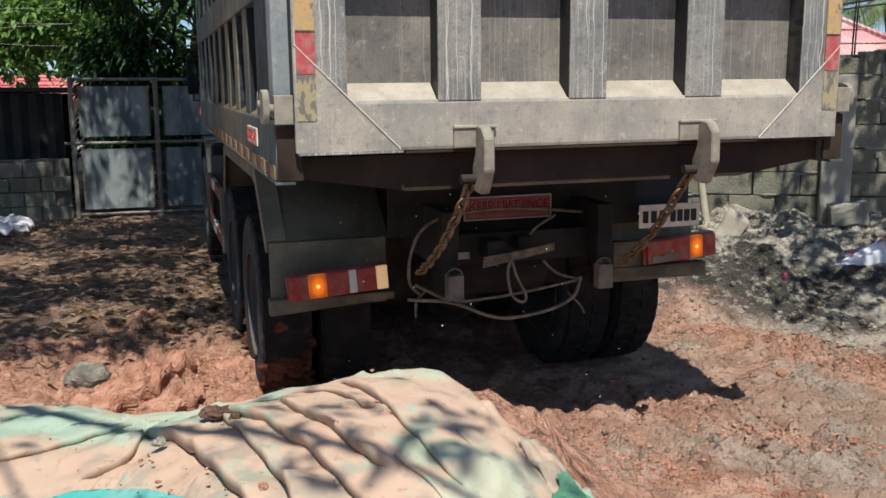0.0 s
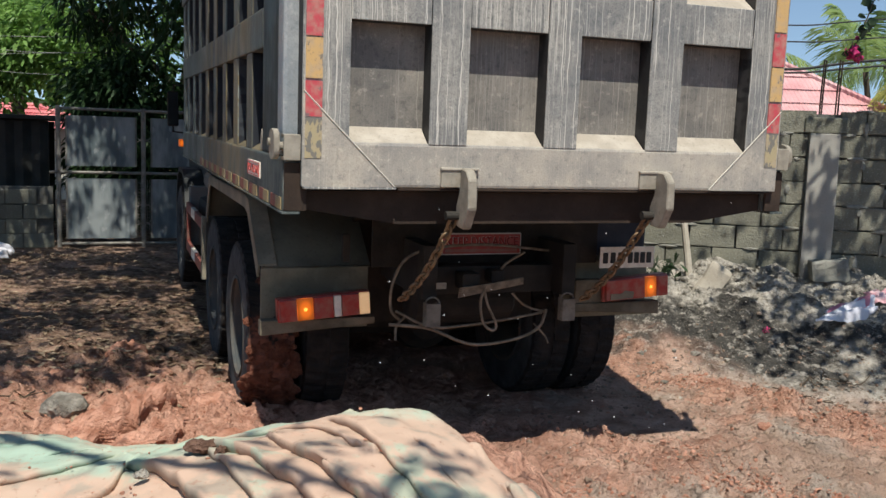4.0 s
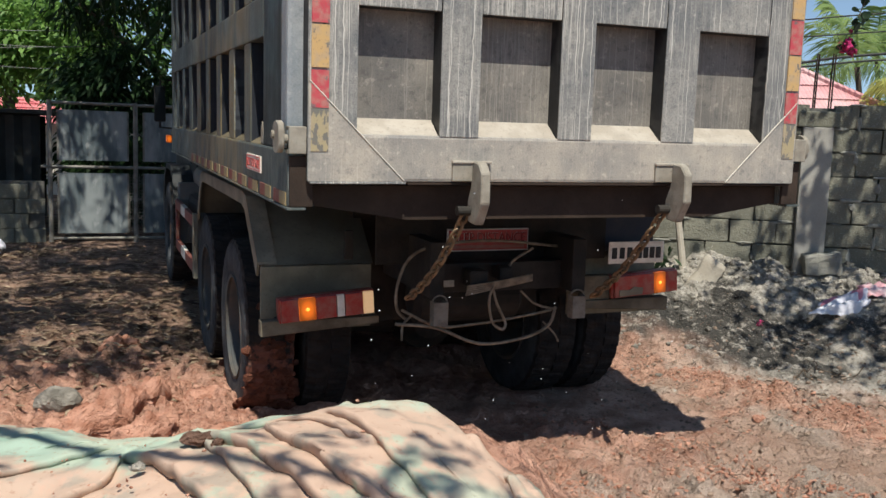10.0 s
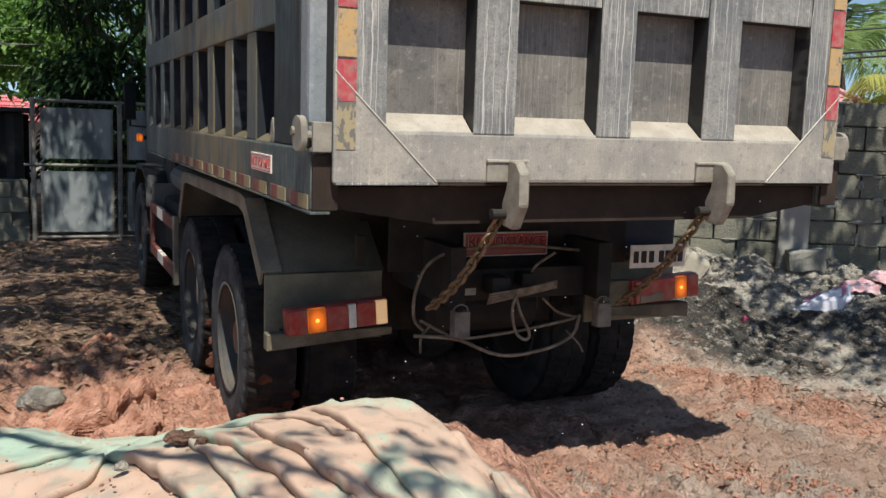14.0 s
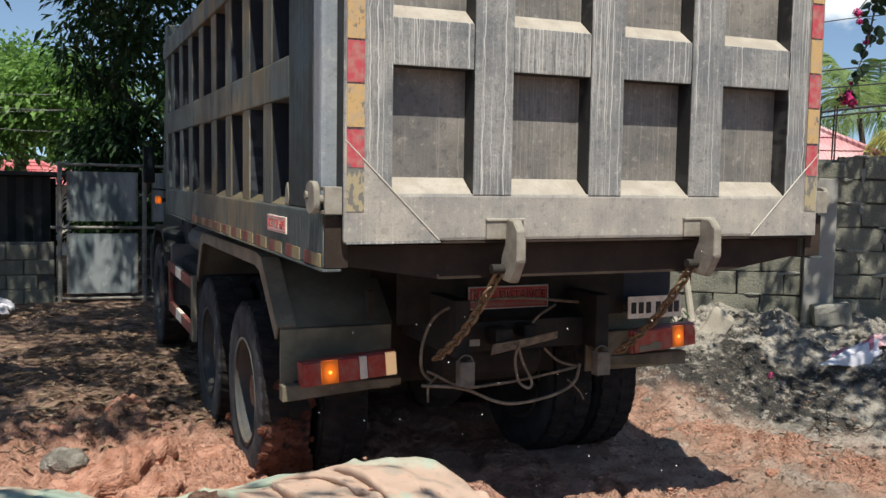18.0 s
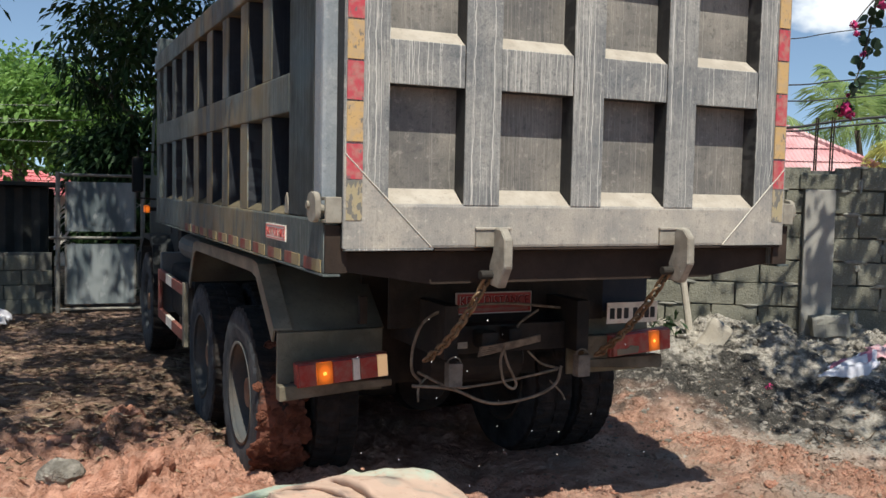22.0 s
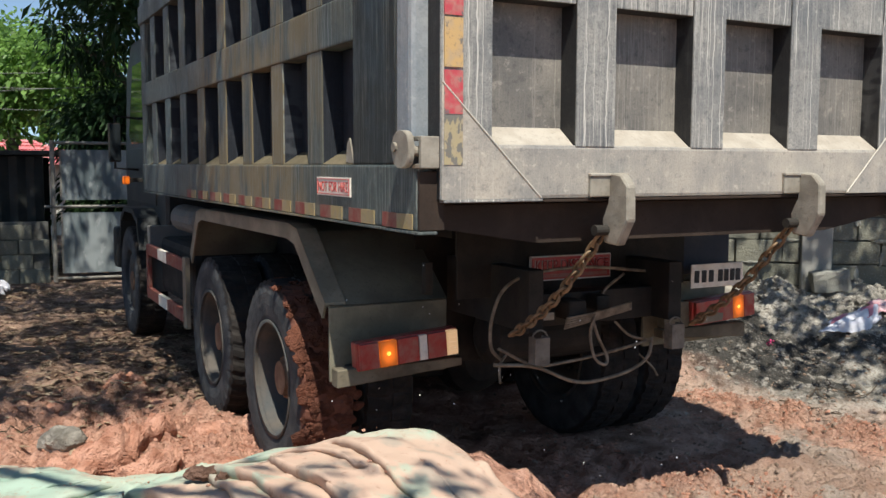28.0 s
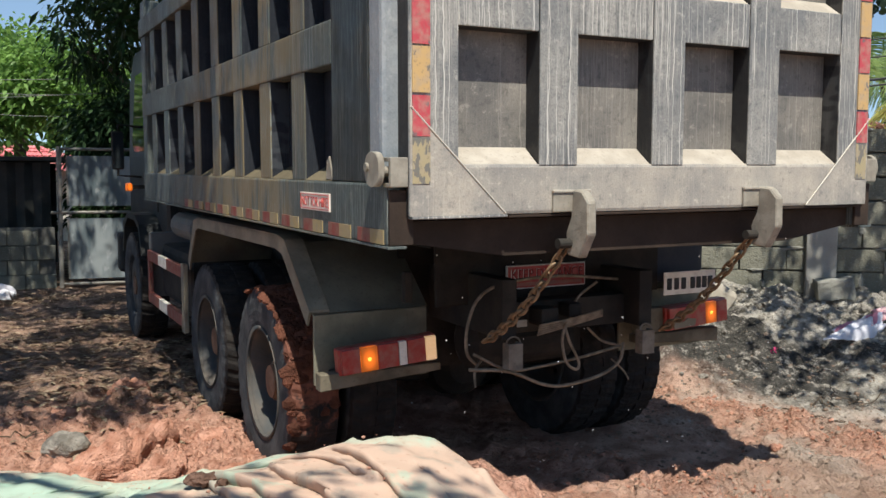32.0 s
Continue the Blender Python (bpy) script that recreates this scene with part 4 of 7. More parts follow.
        lamp.matrix_basis = Matrix.Translation(mid) @ Matrix.Rotation(radians(-4), 4, "Y") @ Matrix.Translation(-mid)
        if not left:
            bm = prism(bmesh.new(), ((0.83, 0.812), (0.98, 0.812), (0.99, 0.85), (0.93, 0.862), (0.90, 0.845), (0.83, 0.85)), "y", 0.893, 0.899)
            part("crack", bm, FENDER, lamp, "broken patch in the lens")
    # towing sockets
    for x in (-0.43, 0.347):
        sock = part("tow_socket", add_box(add_box(bmesh.new(), x, x + 0.078, 0.575, 0.59, 0.765, 0.885, 0.004), x, x + 0.012, 0.59, 0.63, 0.765, 0.885, 0.0), SOCKET, truck, "dusty square tow socket")
        bm = add_box(bmesh.new(), x + 0.066, x + 0.078, 0.59, 0.63, 0.765, 0.885, 0.0)
        part("side", bm, SOCKET, sock)
        bm = add_tube(bmesh.new(), curve_points([(x, 0.6, 0.885), (x + 0.012, 0.6, 0.905), (x + 0.039, 0.6, 0.915), (x + 0.066, 0.6, 0.905), (x + 0.078, 0.6, 0.885)], 5), 0.0045, 6)
        part("ring", bm, SOCKET, sock)
        bm = prism(bmesh.new(), ((0.62, 0.90), (0.78, 0.90), (0.78, 1.15), (0.70, 1.15)), "x", x + 0.02, x + 0.06, 0.004)
        part("gusset", bm, BLACK, sock)
    # hoses and ropes
    runs = (
        (0.014, ((-0.613, 0.62, 0.778), (-0.403, 0.62, 0.748), (-0.214, 0.62, 0.668), (-0.084, 0.62, 0.648), (0.117, 0.62, 0.674), (0.237, 0.62, 0.732), (0.281, 0.64, 0.82))),
        (0.012, ((-0.568, 0.66, 0.837), (-0.379, 0.66, 0.746), (-0.189, 0.66, 0.745), (0.042, 0.66, 0.767), (0.267, 0.66, 0.799))),
        (0.012, ((-0.1, 0.58, 0.978), (-0.131, 0.58, 0.886), (-0.114, 0.57, 0.775), (-0.064, 0.56, 0.737), (-0.042, 0.57, 0.768), (-0.089, 0.58, 0.868), (-0.106, 0.60, 0.952))),
        (0.013, ((0.381, 0.8, 1.117), (-0.036, 0.74, 1.164), (-0.357, 0.7, 1.155), (-0.51, 0.7, 1.098), (-0.576, 0.7, 0.971), (-0.581, 0.7, 0.839), (-0.524, 0.7, 0.772))),
        (0.012, ((0.183, 0.74, 1.121), (0.047, 0.72, 1.044), (0.008, 0.72, 0.92))),
        (0.011, ((0.103, 0.7, 0.901), (0.191, 0.7, 0.828), (0.316, 0.7, 0.791))),
        (0.010, ((-0.5, 0.7, 0.80), (-0.56, 0.66, 0.76), (-0.575, 0.63, 0.69))),
        (0.008, ((0.22, 0.66, 0.74), (0.27, 0.62, 0.68), (0.285, 0.6, 0.64))),
    )
    for r, keys in runs:
        part("hose", add_tube(bmesh.new(), curve_points(keys, 10), r * 0.6, 8), HOSE, truck, "dusty tan air hose", True)
    for i in range(5):
        o = 0.012 * i
        keys = ((-0.24, 0.63 - o / 3, 0.905 + o), (-0.086, 0.6 - o / 2, 0.94 + o * 0.8), (0.116, 0.6, 0.975 + o * 0.6))
        part("rope", add_tube(bmesh.new(), curve_points(keys, 8), 0.0055, 6), HOSE, truck, "bundled dusty rope", True)
    box("tag", -0.372, -0.317, 0.598, 0.604, 0.957, 0.99, LUG, truck, bevel=0.002)
    box("coupling", -0.22, -0.12, 0.62, 0.74, 0.94, 1.03, BLACK, truck, bevel=0.015)
    box("coupling", -0.05, 0.03, 0.64, 0.74, 0.97, 1.04, BLACK, truck, bevel=0.015)
    part("air_tank", add_tube(bmesh.new(), [(-0.34, 1.2, 0.78), (-0.31, 1.2, 0.78), (0.28, 1.2, 0.78), (0.32, 1.2, 0.78)], [0.08, 0.14, 0.14, 0.08], 18), BLACK, truck)
    # safety chains of closed links
    for a, b in (((-0.515, 0.01, 1.385), (-0.585, 0.52, 0.925)), ((0.475, 0.01, 1.385), (0.455, 0.56, 0.885))):
        a, b = Vector(a), Vector(b)
        n = 15
        for i in range(n):
            t0, t1 = i / n, (i + 1) / n
            sag = lambda t: Vector((0, 0, -0.05 * math.sin(math.pi * t)))
            p, q = a.lerp(b, t0) + sag(t0), a.lerp(b, t1) + sag(t1)
            way = (q - p).normalized()
            side = way.cross(Vector((0, 0, 1))).normalized()
            if i % 2:
                side = way.cross(side)
            half, c = (q - p).length / 2 + 0.012, (p + q) / 2
            ring = [c + way * (half * math.cos(u)) + side * (0.019 * math.sin(u)) for u in (2 * math.pi * j / 12 for j in range(12))]
            part("chain_link", add_tube(bmesh.new(), ring, 0.0075, 6, True), CHAIN, truck, "rusty chain link", True)


def build_mudguard(s):
    prof = ((3.86, 1.0), (3.64, 1.30), (3.5, 1.325), (1.62, 1.335), (1.50, 1.315), (1.12, 1.005), (1.05, 0.96), (1.03, 0.665))
    x0, x1 = sorted((s * 1.18, s * 0.58))
    bm = bmesh.new()
    outer = [(y, z) for y, z in prof]
    inner = [(y + (0.012 if y < 2 else -0.012 if y > 3.55 else 0), z - 0.012) for y, z in prof]
    prism(bm, outer[:6] + inner[:6][::-1], "x", x0, x1)
    guard = part("mudguard", bm, GUARD_TOP, truck, "bent dark steel mudguard with a pale dusty edge")
    bm = prism(bmesh.new(), [(y, z + 0.012) for y, z in prof[:6]] + [(y + (0.04 if y < 2 else -0.04 if y > 3.55 else 0), z - 0.06) for y, z in prof[:6]][::-1], "x", *sorted((s * 1.20, s * 1.188)))
    part("lip", bm, FENDER, guard, "tan dusty edge")
    bm = prism(bmesh.new(), [(y, z + 0.016) for y, z in prof[:6]] + [(y, z + 0.004) for y, z in prof[:6]][::-1], "x", *sorted((s * 1.20, s * 1.10)))
    part("lip", bm, FENDER, guard, "tan dusty edge")
    xa, xb = sorted((s * 1.19, s * 0.60))
    box("flap", xa, xb, 1.085, 1.103, 0.665, 1.003, GUARD_DARK, truck, "dusty olive splash panel", 0.004)
    box("stay", *sorted((s * 0.5, s * 0.58)), 2.5, 2.6, 1.05, 1.32, BLACK, truck, bevel=0.004)


def build_cab():
    shape = ((5.72, 1.0), (5.72, 2.75), (5.95, 2.9), (7.4, 2.9), (7.75, 2.6), (7.95, 1.7), (7.95, 0.75), (7.25, 0.7), (7.2, 1.05), (6.95, 1.2), (6.2, 1.2), (5.95, 1.02))
    cab = part("cab", prism(bmesh.new(), shape, "x", -1.0, 1.0, 0.03), CAB, truck, "dark dusty cab", False)
    for s in (-1, 1):
        a, b = sorted((s * 1.002, s * 1.008))
        bm = prism(bmesh.new(), ((6.25, 1.85), (6.25, 2.65), (7.3, 2.65), (7.62, 1.95), (7.5, 1.85)), "x", a, b)
        part("side_window", bm, GLASS, cab)
        a, b = sorted((s * 1.003, s * 1.013))
        bm = prism(bmesh.new(), ((6.15, 1.25), (6.15, 1.80), (7.6, 1.80), (7.6, 1.25)), "x", a, b, 0.004)
        door = part("door", bm, CAB, cab)
        box("handle", *sorted((s * 1.01, s * 1.04)), 6.25, 6.42, 1.62, 1.66, BLACK, door, bevel=0.01)
        bm = add_tube(bmesh.new(), [(s * 1.0, 7.05, 2.1), (s * 1.24, 7.0, 2.12), (s * 1.25, 6.98, 1.6), (s * 1.0, 7.05, 1.58)], 0.014, 6)
        part("mirror_arm", bm, BLACK, cab)
        mirror = box("mirror", *sorted((s * 1.19, s * 1.31)), 6.95, 7.01, 1.66, 2.05, BLACK, cab, "black wing mirror", 0.02)
        box("glass", *sorted((s * 1.20, s * 1.30)), 6.942, 6.952, 1.675, 2.035, GLASS, mirror, bevel=0.0)
        box("lamp_arm", *sorted((s * 1.0, s * 1.138)), 6.83, 6.90, 1.46, 1.50, BLACK, cab, bevel=0.004)
        box("turn_lamp", *sorted((s * 1.14, s * 1.195)), 6.80, 6.93, 1.44, 1.52, AMBER_LIT, cab, "glowing amber side lamp", 0.012)
        bm = bmesh.new()
        prism(bm, ((5.98, 0.85), (6.1, 1.14), (6.35, 1.22), (6.85, 1.22), (7.1, 1.1), (7.2, 0.8), (7.15, 0.8), (7.05, 1.06), (6.82, 1.17), (6.38, 1.17), (6.14, 1.09), (6.03, 0.85)), "x", *sorted((s * 1.2, s * 0.9)))
        part("wheel_arch", bm, CAB, cab)
    bm = prism(bmesh.new(), ((-1.0, 1.85), (1.0, 1.85), (0.95, 2.6), (-0.95, 2.6)), "y", 7.79, 7.80)
    part("windscreen", bm, GLASS, cab)
    box("bumper", -1.15, 1.15, 7.8, 8.02, 0.5, 0.95, CAB, truck, bevel=0.04)
    # side guards, tank and tool box
    for s in (-1, 1):
        o = sorted((s * 1.225, s * 1.19))
        guard = box("side_guard", *o, 5.42, 5.50, 0.48, 0.95, SIDE_RED, truck, "red and white barred side guard", 0.006)
        for z0, z1 in ((0.86, 0.95), (0.485, 0.575)):
            for a, b, mat in ((4.98, 5.415, SIDE_RED), (4.62, 4.975, WHITE), (4.02, 4.615, SIDE_RED)):
                box("bar", *o, a, b, z0, z1, mat, guard, bevel=0.004)
        box("bar", *o, 3.92, 4.015, 0.45, 0.97, FENDER, guard, bevel=0.004)
        box("fuel_tank", *sorted((s * 1.12, s * 0.55)), 4.1, 5.4, 0.55, 1.02, BLACK, truck, bevel=0.06)
        box("tool_box", *sorted((s * 1.19, s * 0.8)), 5.5, 5.62, 0.52, 1.1, TANK, truck, bevel=0.01)
        part("air_tank", add_tube(bmesh.new(), [(s * 1.0, 4.2, 1.2), (s * 1.0, 4.23, 1.2), (s * 1.0, 5.0, 1.2), (s * 1.0, 5.03, 1.2)], [0.06, 0.11, 0.11, 0.06], 14), TANK, truck)


build_bed()
build_wheels()
build_chassis()
for side_sign in (-1, 1):
    build_mudguard(side_sign)
build_cab()


# ---------------------------------------------------------------- block wall with its column
def m_block():
    k = Mat("hollow_block", 0.95, spec=0.15)
    tone = k.mix(k.random(), (0.15, 0.148, 0.112), (0.24, 0.232, 0.178))
    c = k.mix(k.step(k.noise(5, 5), 0.35, 0.7, (0, 0.55)), tone, (0.14, 0.135, 0.11))
    c = k.mix(k.step(k.noise(60, 4), 0.55, 0.72, (0, 0.5)), c, (0.38, 0.37, 0.33))
    k.color(c).bump(k.math("ADD", k.noise(55, 5), k.noise(16, 4)), 0.7, 0.012)
    return k.m


BLOCK = m_block()
MORTAR = m_dusty("mortar", (0.10, 0.098, 0.085), (0.20, 0.19, 0.17), 0.5, 12, 0.95, 0, 0.6)
MORTAR_PALE = m_dusty("set_mortar", (0.20, 0.195, 0.165), (0.33, 0.32, 0.28), 0.6, 9, 0.95, 0, 0.6)
CONCRETE = m_dusty("cast_concrete", (0.30, 0.285, 0.25), (0.38, 0.365, 0.32), 0.6, 4, 0.9, 0, 0.3, 90)
ROCK = m_dusty("pale_rock", (0.36, 0.32, 0.255), (0.50, 0.45, 0.37), 0.6, 7, 0.9, 0, 0.6, 50)
WALL_TURN = math.atan2(-0.2, 1.0)
WALL_FRAME = Matrix.Translation((3.3, 8.0, 0)) @ Matrix.Rotation(WALL_TURN, 4, "Z")


def block_mesh(seed, w=0.388, h=0.193, d=0.05):
    r = random.Random(seed)
    bm = bmesh.new()
    add_box(bm, -w / 2, w / 2, -d, 0.0, -h / 2, h / 2, 0.006)
    for v in bm.verts:
        v.co += Vector((r.uniform(-1, 1), r.uniform(-1, 0.6), r.uniform(-1, 1))) * 0.0035
    me = bpy.data.meshes.new("block")
    bmesh.ops.recalc_face_normals(bm, faces=bm.faces)
    bm.to_mesh(me)
    bm.free()
    me.materials.append(BLOCK)
    return me


def build_wall():
    wall = box("wall_back", -2.25, 4.6, 0.012, 0.15, 0.0, 2.03, MORTAR, None, "", 0.0, WALL_FRAME)
    tagged(wall, "unplastered grey hollow-block boundary wall", "wall", kind="structure")
    ret = box("wall_return", -2.25, -2.10, 0.16, 9.0, 0.0, 2.03, MORTAR, None, "", 0.0, WALL_FRAME)
    tagged(ret, "unplastered grey hollow-block boundary wall", "wall", kind="structure")
    meshes = [block_mesh(i) for i in range(6)]
    narrow, slim = block_mesh(7, 0.20), block_mesh(8, 0.145)
    r = random.Random(4)
    for row in range(10):
        z = 0.105 + row * 0.206
        for i in range(18):
            x = -2.0 + i * 0.402 + (0.0 if row % 2 else 0.2)
            if x > 4.4:
                continue
            mesh = meshes[r.randrange(6)]
            if -0.30 < x < 0.04:
                mesh, x = (narrow, 0.112) if x > -0.1 else (slim, -0.322)
            ob = new("block", mesh)
            ob.parent = wall
            ob.matrix_basis = WALL_FRAME @ Matrix.Translation((x, r.uniform(-0.004, 0.008), z + r.uniform(-0.003, 0.003))) @ Matrix.Rotation(r.uniform(-0.012, 0.012), 4, "Y") @ Matrix.Rotation(r.uniform(-0.01, 0.01), 4, "Z")
    # mortar that oozed out of the joints and set there
    vs, fs = [], []
    for i in range(330):
        row, x = r.randrange(10), r.uniform(-2.1, 4.4)
        if r.random() < 0.3:
            x = -2.0 + r.randrange(17) * 0.402 + (0.0 if row % 2 else 0.2) + 0.201
            c, wide, high = (x, 0.105 + row * 0.206 + r.uniform(-0.06, 0.06)), r.uniform(0.010, 0.03), r.uniform(0.02, 0.07)
        else:
            c, wide, high = (x, 0.208 + row * 0.206 + r.uniform(-0.014, 0.005)), r.uniform(0.02, 0.11), r.uniform(0.006, 0.018)
        if -0.27 < c[0] < 0.03:
            continue
        k, n = len(vs), 9
        for deep, grow in ((0.012, 1.15), (-0.052, 1.0), (-0.060, 0.55)):
            vs += [(c[0] + wide * grow * math.cos(6.283 * j / n) * r.uniform(0.7, 1.2), deep, c[1] + high * grow * math.sin(6.283 * j / n) * r.uniform(0.6, 1.3)) for j in range(n)]
        for q in (0, n):
            fs += [(k + q + j, k + q + (j + 1) % n, k + q + n + (j + 1) % n, k + q + n + j) for j in range(n)]
        fs.append(tuple(k + 2 * n + j for j in range(n)))
    ooze = raw("mortar", [WALL_FRAME @ Vector(v) for v in vs], fs, MORTAR_PALE, wall)
    tagged(ooze, kind="stuff")
    # concrete column
    col = empty("concrete_column", WALL_FRAME)
    tagged(col, "grey cast concrete column against the block wall", "column", kind="structure")
    part("shaft", add_box(bmesh.new(), -0.245, 0.005, -0.11, 0.01, 0.0, 1.862, 0.008), CONCRETE, col)
    part("cap", add_box(bmesh.new(), -0.285, 0.07, -0.07, 0.008, 1.866, 2.0, 0.012), BLOCK, col)
    for x, y in ((-0.16, 0.05), (-0.135, 0.1), (-0.03, 0.05), (0.0, 0.1)):
        bm = add_tube(bmesh.new(), [(x, y, 1.9), (x + 0.004, y, 2.25), (x + 0.012, y, 2.5)], 0.007, 6)
        part("rebar", bm, RUST, col, "rusty reinforcing bar")


def lump(name, centre, size, seed, material, label, category, turn_z=0.0, rough=0.22, tilt=0.0, cuts=3):
    """An uneven solid resting at centre, of the given lengths."""
    bm = bmesh.new()
    bmesh.ops.create_icosphere(bm, subdivisions=cuts, radius=0.5)
    o, mean = Vector((seed * 3.7, seed * 1.3, 0)), (size[0] * size[1] * size[2]) ** (1 / 3)
    for v in bm.verts:
        way = v.co.normalized()
        p = Vector((v.co.x * size[0], v.co.y * size[1], v.co.z * size[2]))
        q = p / mean
        n = noise.noise(q * 1.6 + o) + 0.6 * noise.noise(q * 4 + o) + 0.4 * noise.noise(q * 9 + o) + 0.25 * noise.noise(q * 20 + o)
        out = Vector((way.x / size[0], way.y / size[1], way.z / size[2])).normalized()
        v.co = p + out * (rough * 0.6 * mean * n)
    bmesh.ops.transform(bm, matrix=Matrix.Translation(centre) @ Matrix.Rotation(turn_z, 4, "Z") @ Matrix.Rotation(tilt, 4, "Y"), verts=bm.verts)
    return tagged(part(name, bm, material, None, "", False), label, category)


def build_stones():
    # leaning slab
    bm = bmesh.new()
    add_box(bm, -0.22, 0.22, -0.06, 0.05, -0.10, 0.10, 0.04)
    bmesh.ops.subdivide_edges(bm, edges=bm.edges, cuts=2, use_grid_fill=True)
    for v in bm.verts:
        v.co += Vector((noise.noise(v.co * 9), noise.noise(v.co * 9 + Vector((5, 0, 0))), noise.noise(v.co * 9 + Vector((0, 5, 0))))) * 0.02
    bmesh.ops.transform(bm, matrix=Matrix.Translation((2.16, 7.62, 0.53)) @ Matrix.Rotation(radians(-58), 4, "Y") @ Matrix.Rotation(radians(-14), 4, "X"), verts=bm.verts)
    tagged(part("stone_slab", bm, ROCK), "pale stone slab leaning on the ash heap", "stone")
    # broken block in front of the column
    bm = bmesh.new()
    add_box(bm, -0.155, 0.155, -0.1, 0.09, -0.09, 0.09, 0.022)
    bmesh.ops.subdivide_edges(bm, edges=bm.edges, cuts=2, use_grid_fill=True)
    for v in bm.verts:
        v.co += Vector((noise.noise(v.co * 11), noise.noise(v.co * 11 + Vector((5, 0, 0))), noise.noise(v.co * 11 + Vector((0, 5, 0))))) * 0.016
    bmesh.ops.transform(bm, matrix=WALL_FRAME @ Matrix.Translation((-0.03, -0.22, 0.70)) @ Matrix.Rotation(radians(-5), 4, "Y"), verts=bm.verts)
    tagged(part("broken_block", bm, MORTAR_PALE), "chipped pale concrete block at the foot of the column", "block")
    lump("stone", (-2.21, 5.05, 0.11), (0.26, 0.22, 0.17), 3, CLOD_ASH, "grey stone on the churned red clay", "stone")
    label = "rough lump of red clay turned up by the wheels"
    for seed, (x, y, long, wide, high, a) in enumerate(((-1.82, 4.70, 0.92, 0.24, 0.12, 1.05), (-1.57, 4.52, 0.46, 0.16, 0.085, 1.0), (-2.35, 6.45, 0.30, 0.17, 0.06, 0.1))):
        bm, o = bmesh.new(), Vector((seed * 5.1, seed * 3.3, 0))
        bmesh.ops.create_icosphere(bm, subdivisions=5, radius=1.0)
        along, across = Vector((math.cos(a), math.sin(a), 0)), Vector((-math.sin(a), math.cos(a), 0))
        for v in bm.verts:
            way = v.co.normalized()
            u = way.x * long * 0.5
            # the width, the crest and the line all wander along the ridge
            w = wide * 0.5 * (1.0 + 0.5 * noise.noise(Vector((u * 7, 1.7, 0)) + o))
            h = high * (0.9 + 0.35 * noise.noise(Vector((u * 6, 8.2, 0)) + o))
            q = along * u + across * (way.y * w + 0.05 * noise.noise(Vector((u * 4, 4.4, 0)) + o)) + Vector((0, 0, way.z * h))
            d = 0.018 * noise.noise(q * 13 + o) + 0.010 * noise.noise(q * 28 + o) + 0.008 * noise.noise(q * 60 + o) + 0.004 * noise.noise(q * 130 + o)
            q += (along * way.x + across * way.y + Vector((0, 0, way.z))) * d
            v.co = q + Vector((x, y, 0))
        base = ground_height(np.array([v.co.x for v in bm.verts]), np.array([v.co.y for v in bm.verts]))
        for v, z in zip(bm.verts, base):
            v.co.z += float(z) + 0.5 * high
        tagged(part("clay_ridge", bm, CLOD_RED), "long broken ridge of red clay turned up by the wheels", "clay lump")
    for i, (x, y, sx, sy, sz, a, rough) in enumerate(((-1.52, 4.36, 0.12, 0.09, 0.07, 0.3, 0.2), (-1.64, 4.32, 0.09, 0.07, 0.06, 0.0, 0.2), (-1.40, 5.2, 0.24, 0.2, 0.14, 0.5, 0.3), (-1.18, 4.72, 0.20, 0.16, 0.12, 0.5, 0.25),
                                                      (1.9, 5.35, 0.09, 0.07, 0.045, 0.2, 0.3), (-2.6, 5.9, 0.26, 0.18, 0.14, 0.8, 0.3), (-2.0, 6.1, 0.18, 0.13, 0.08, 0.2, 0.25))):
        lump("clay_lump", (x, y, height_at(x, y) + sz * 0.08), (sx, sy, sz), 10 + i, CLOD_RED, label, "clay lump", a, rough, 0.0, 4)


# ---------------------------------------------------------------- gate and left boundary


def m_sheet():
    """Weathered sheet metal: bluish grey, leaf dapple painted as tall soft streaks and pale blotches."""
    k = Mat("galvanised_sheet", 0.6, 0.15, 0.3)
    c = k.mix(k.step(k.noise(3.5, 4, (1, 1, 0.3)), 0.38, 0.62), (0.10, 0.125, 0.132), (0.27, 0.295, 0.29))
    c = k.mix(k.step(k.noise(1.4, 3, shift=(4, 0, 2)), 0.5, 0.7, (0, 0.6)), c, (0.09, 0.105, 0.11))
    c = k.mix(k.step(k.noise(9, 5, (1, 1, 0.6), shift=(0, 3, 0)), 0.60, 0.68, (0, 0.5)), c, (0.36, 0.37, 0.36))
    k.color(c).bump(k.noise(5, 3), 0.15, 0.01)
    return k.m


GATE_SHEET = m_sheet()
GATE_TUBE = m_dusty("gate_tube", (0.15, 0.14, 0.12), (0.30, 0.285, 0.25), 0.6, 9, 0.6, 0.2)
GATE_TURN = Matrix.Translation((-5.55, 12.78, 0)) @ Matrix.Rotation(math.atan2(0.375, 0.927), 4, "Z")


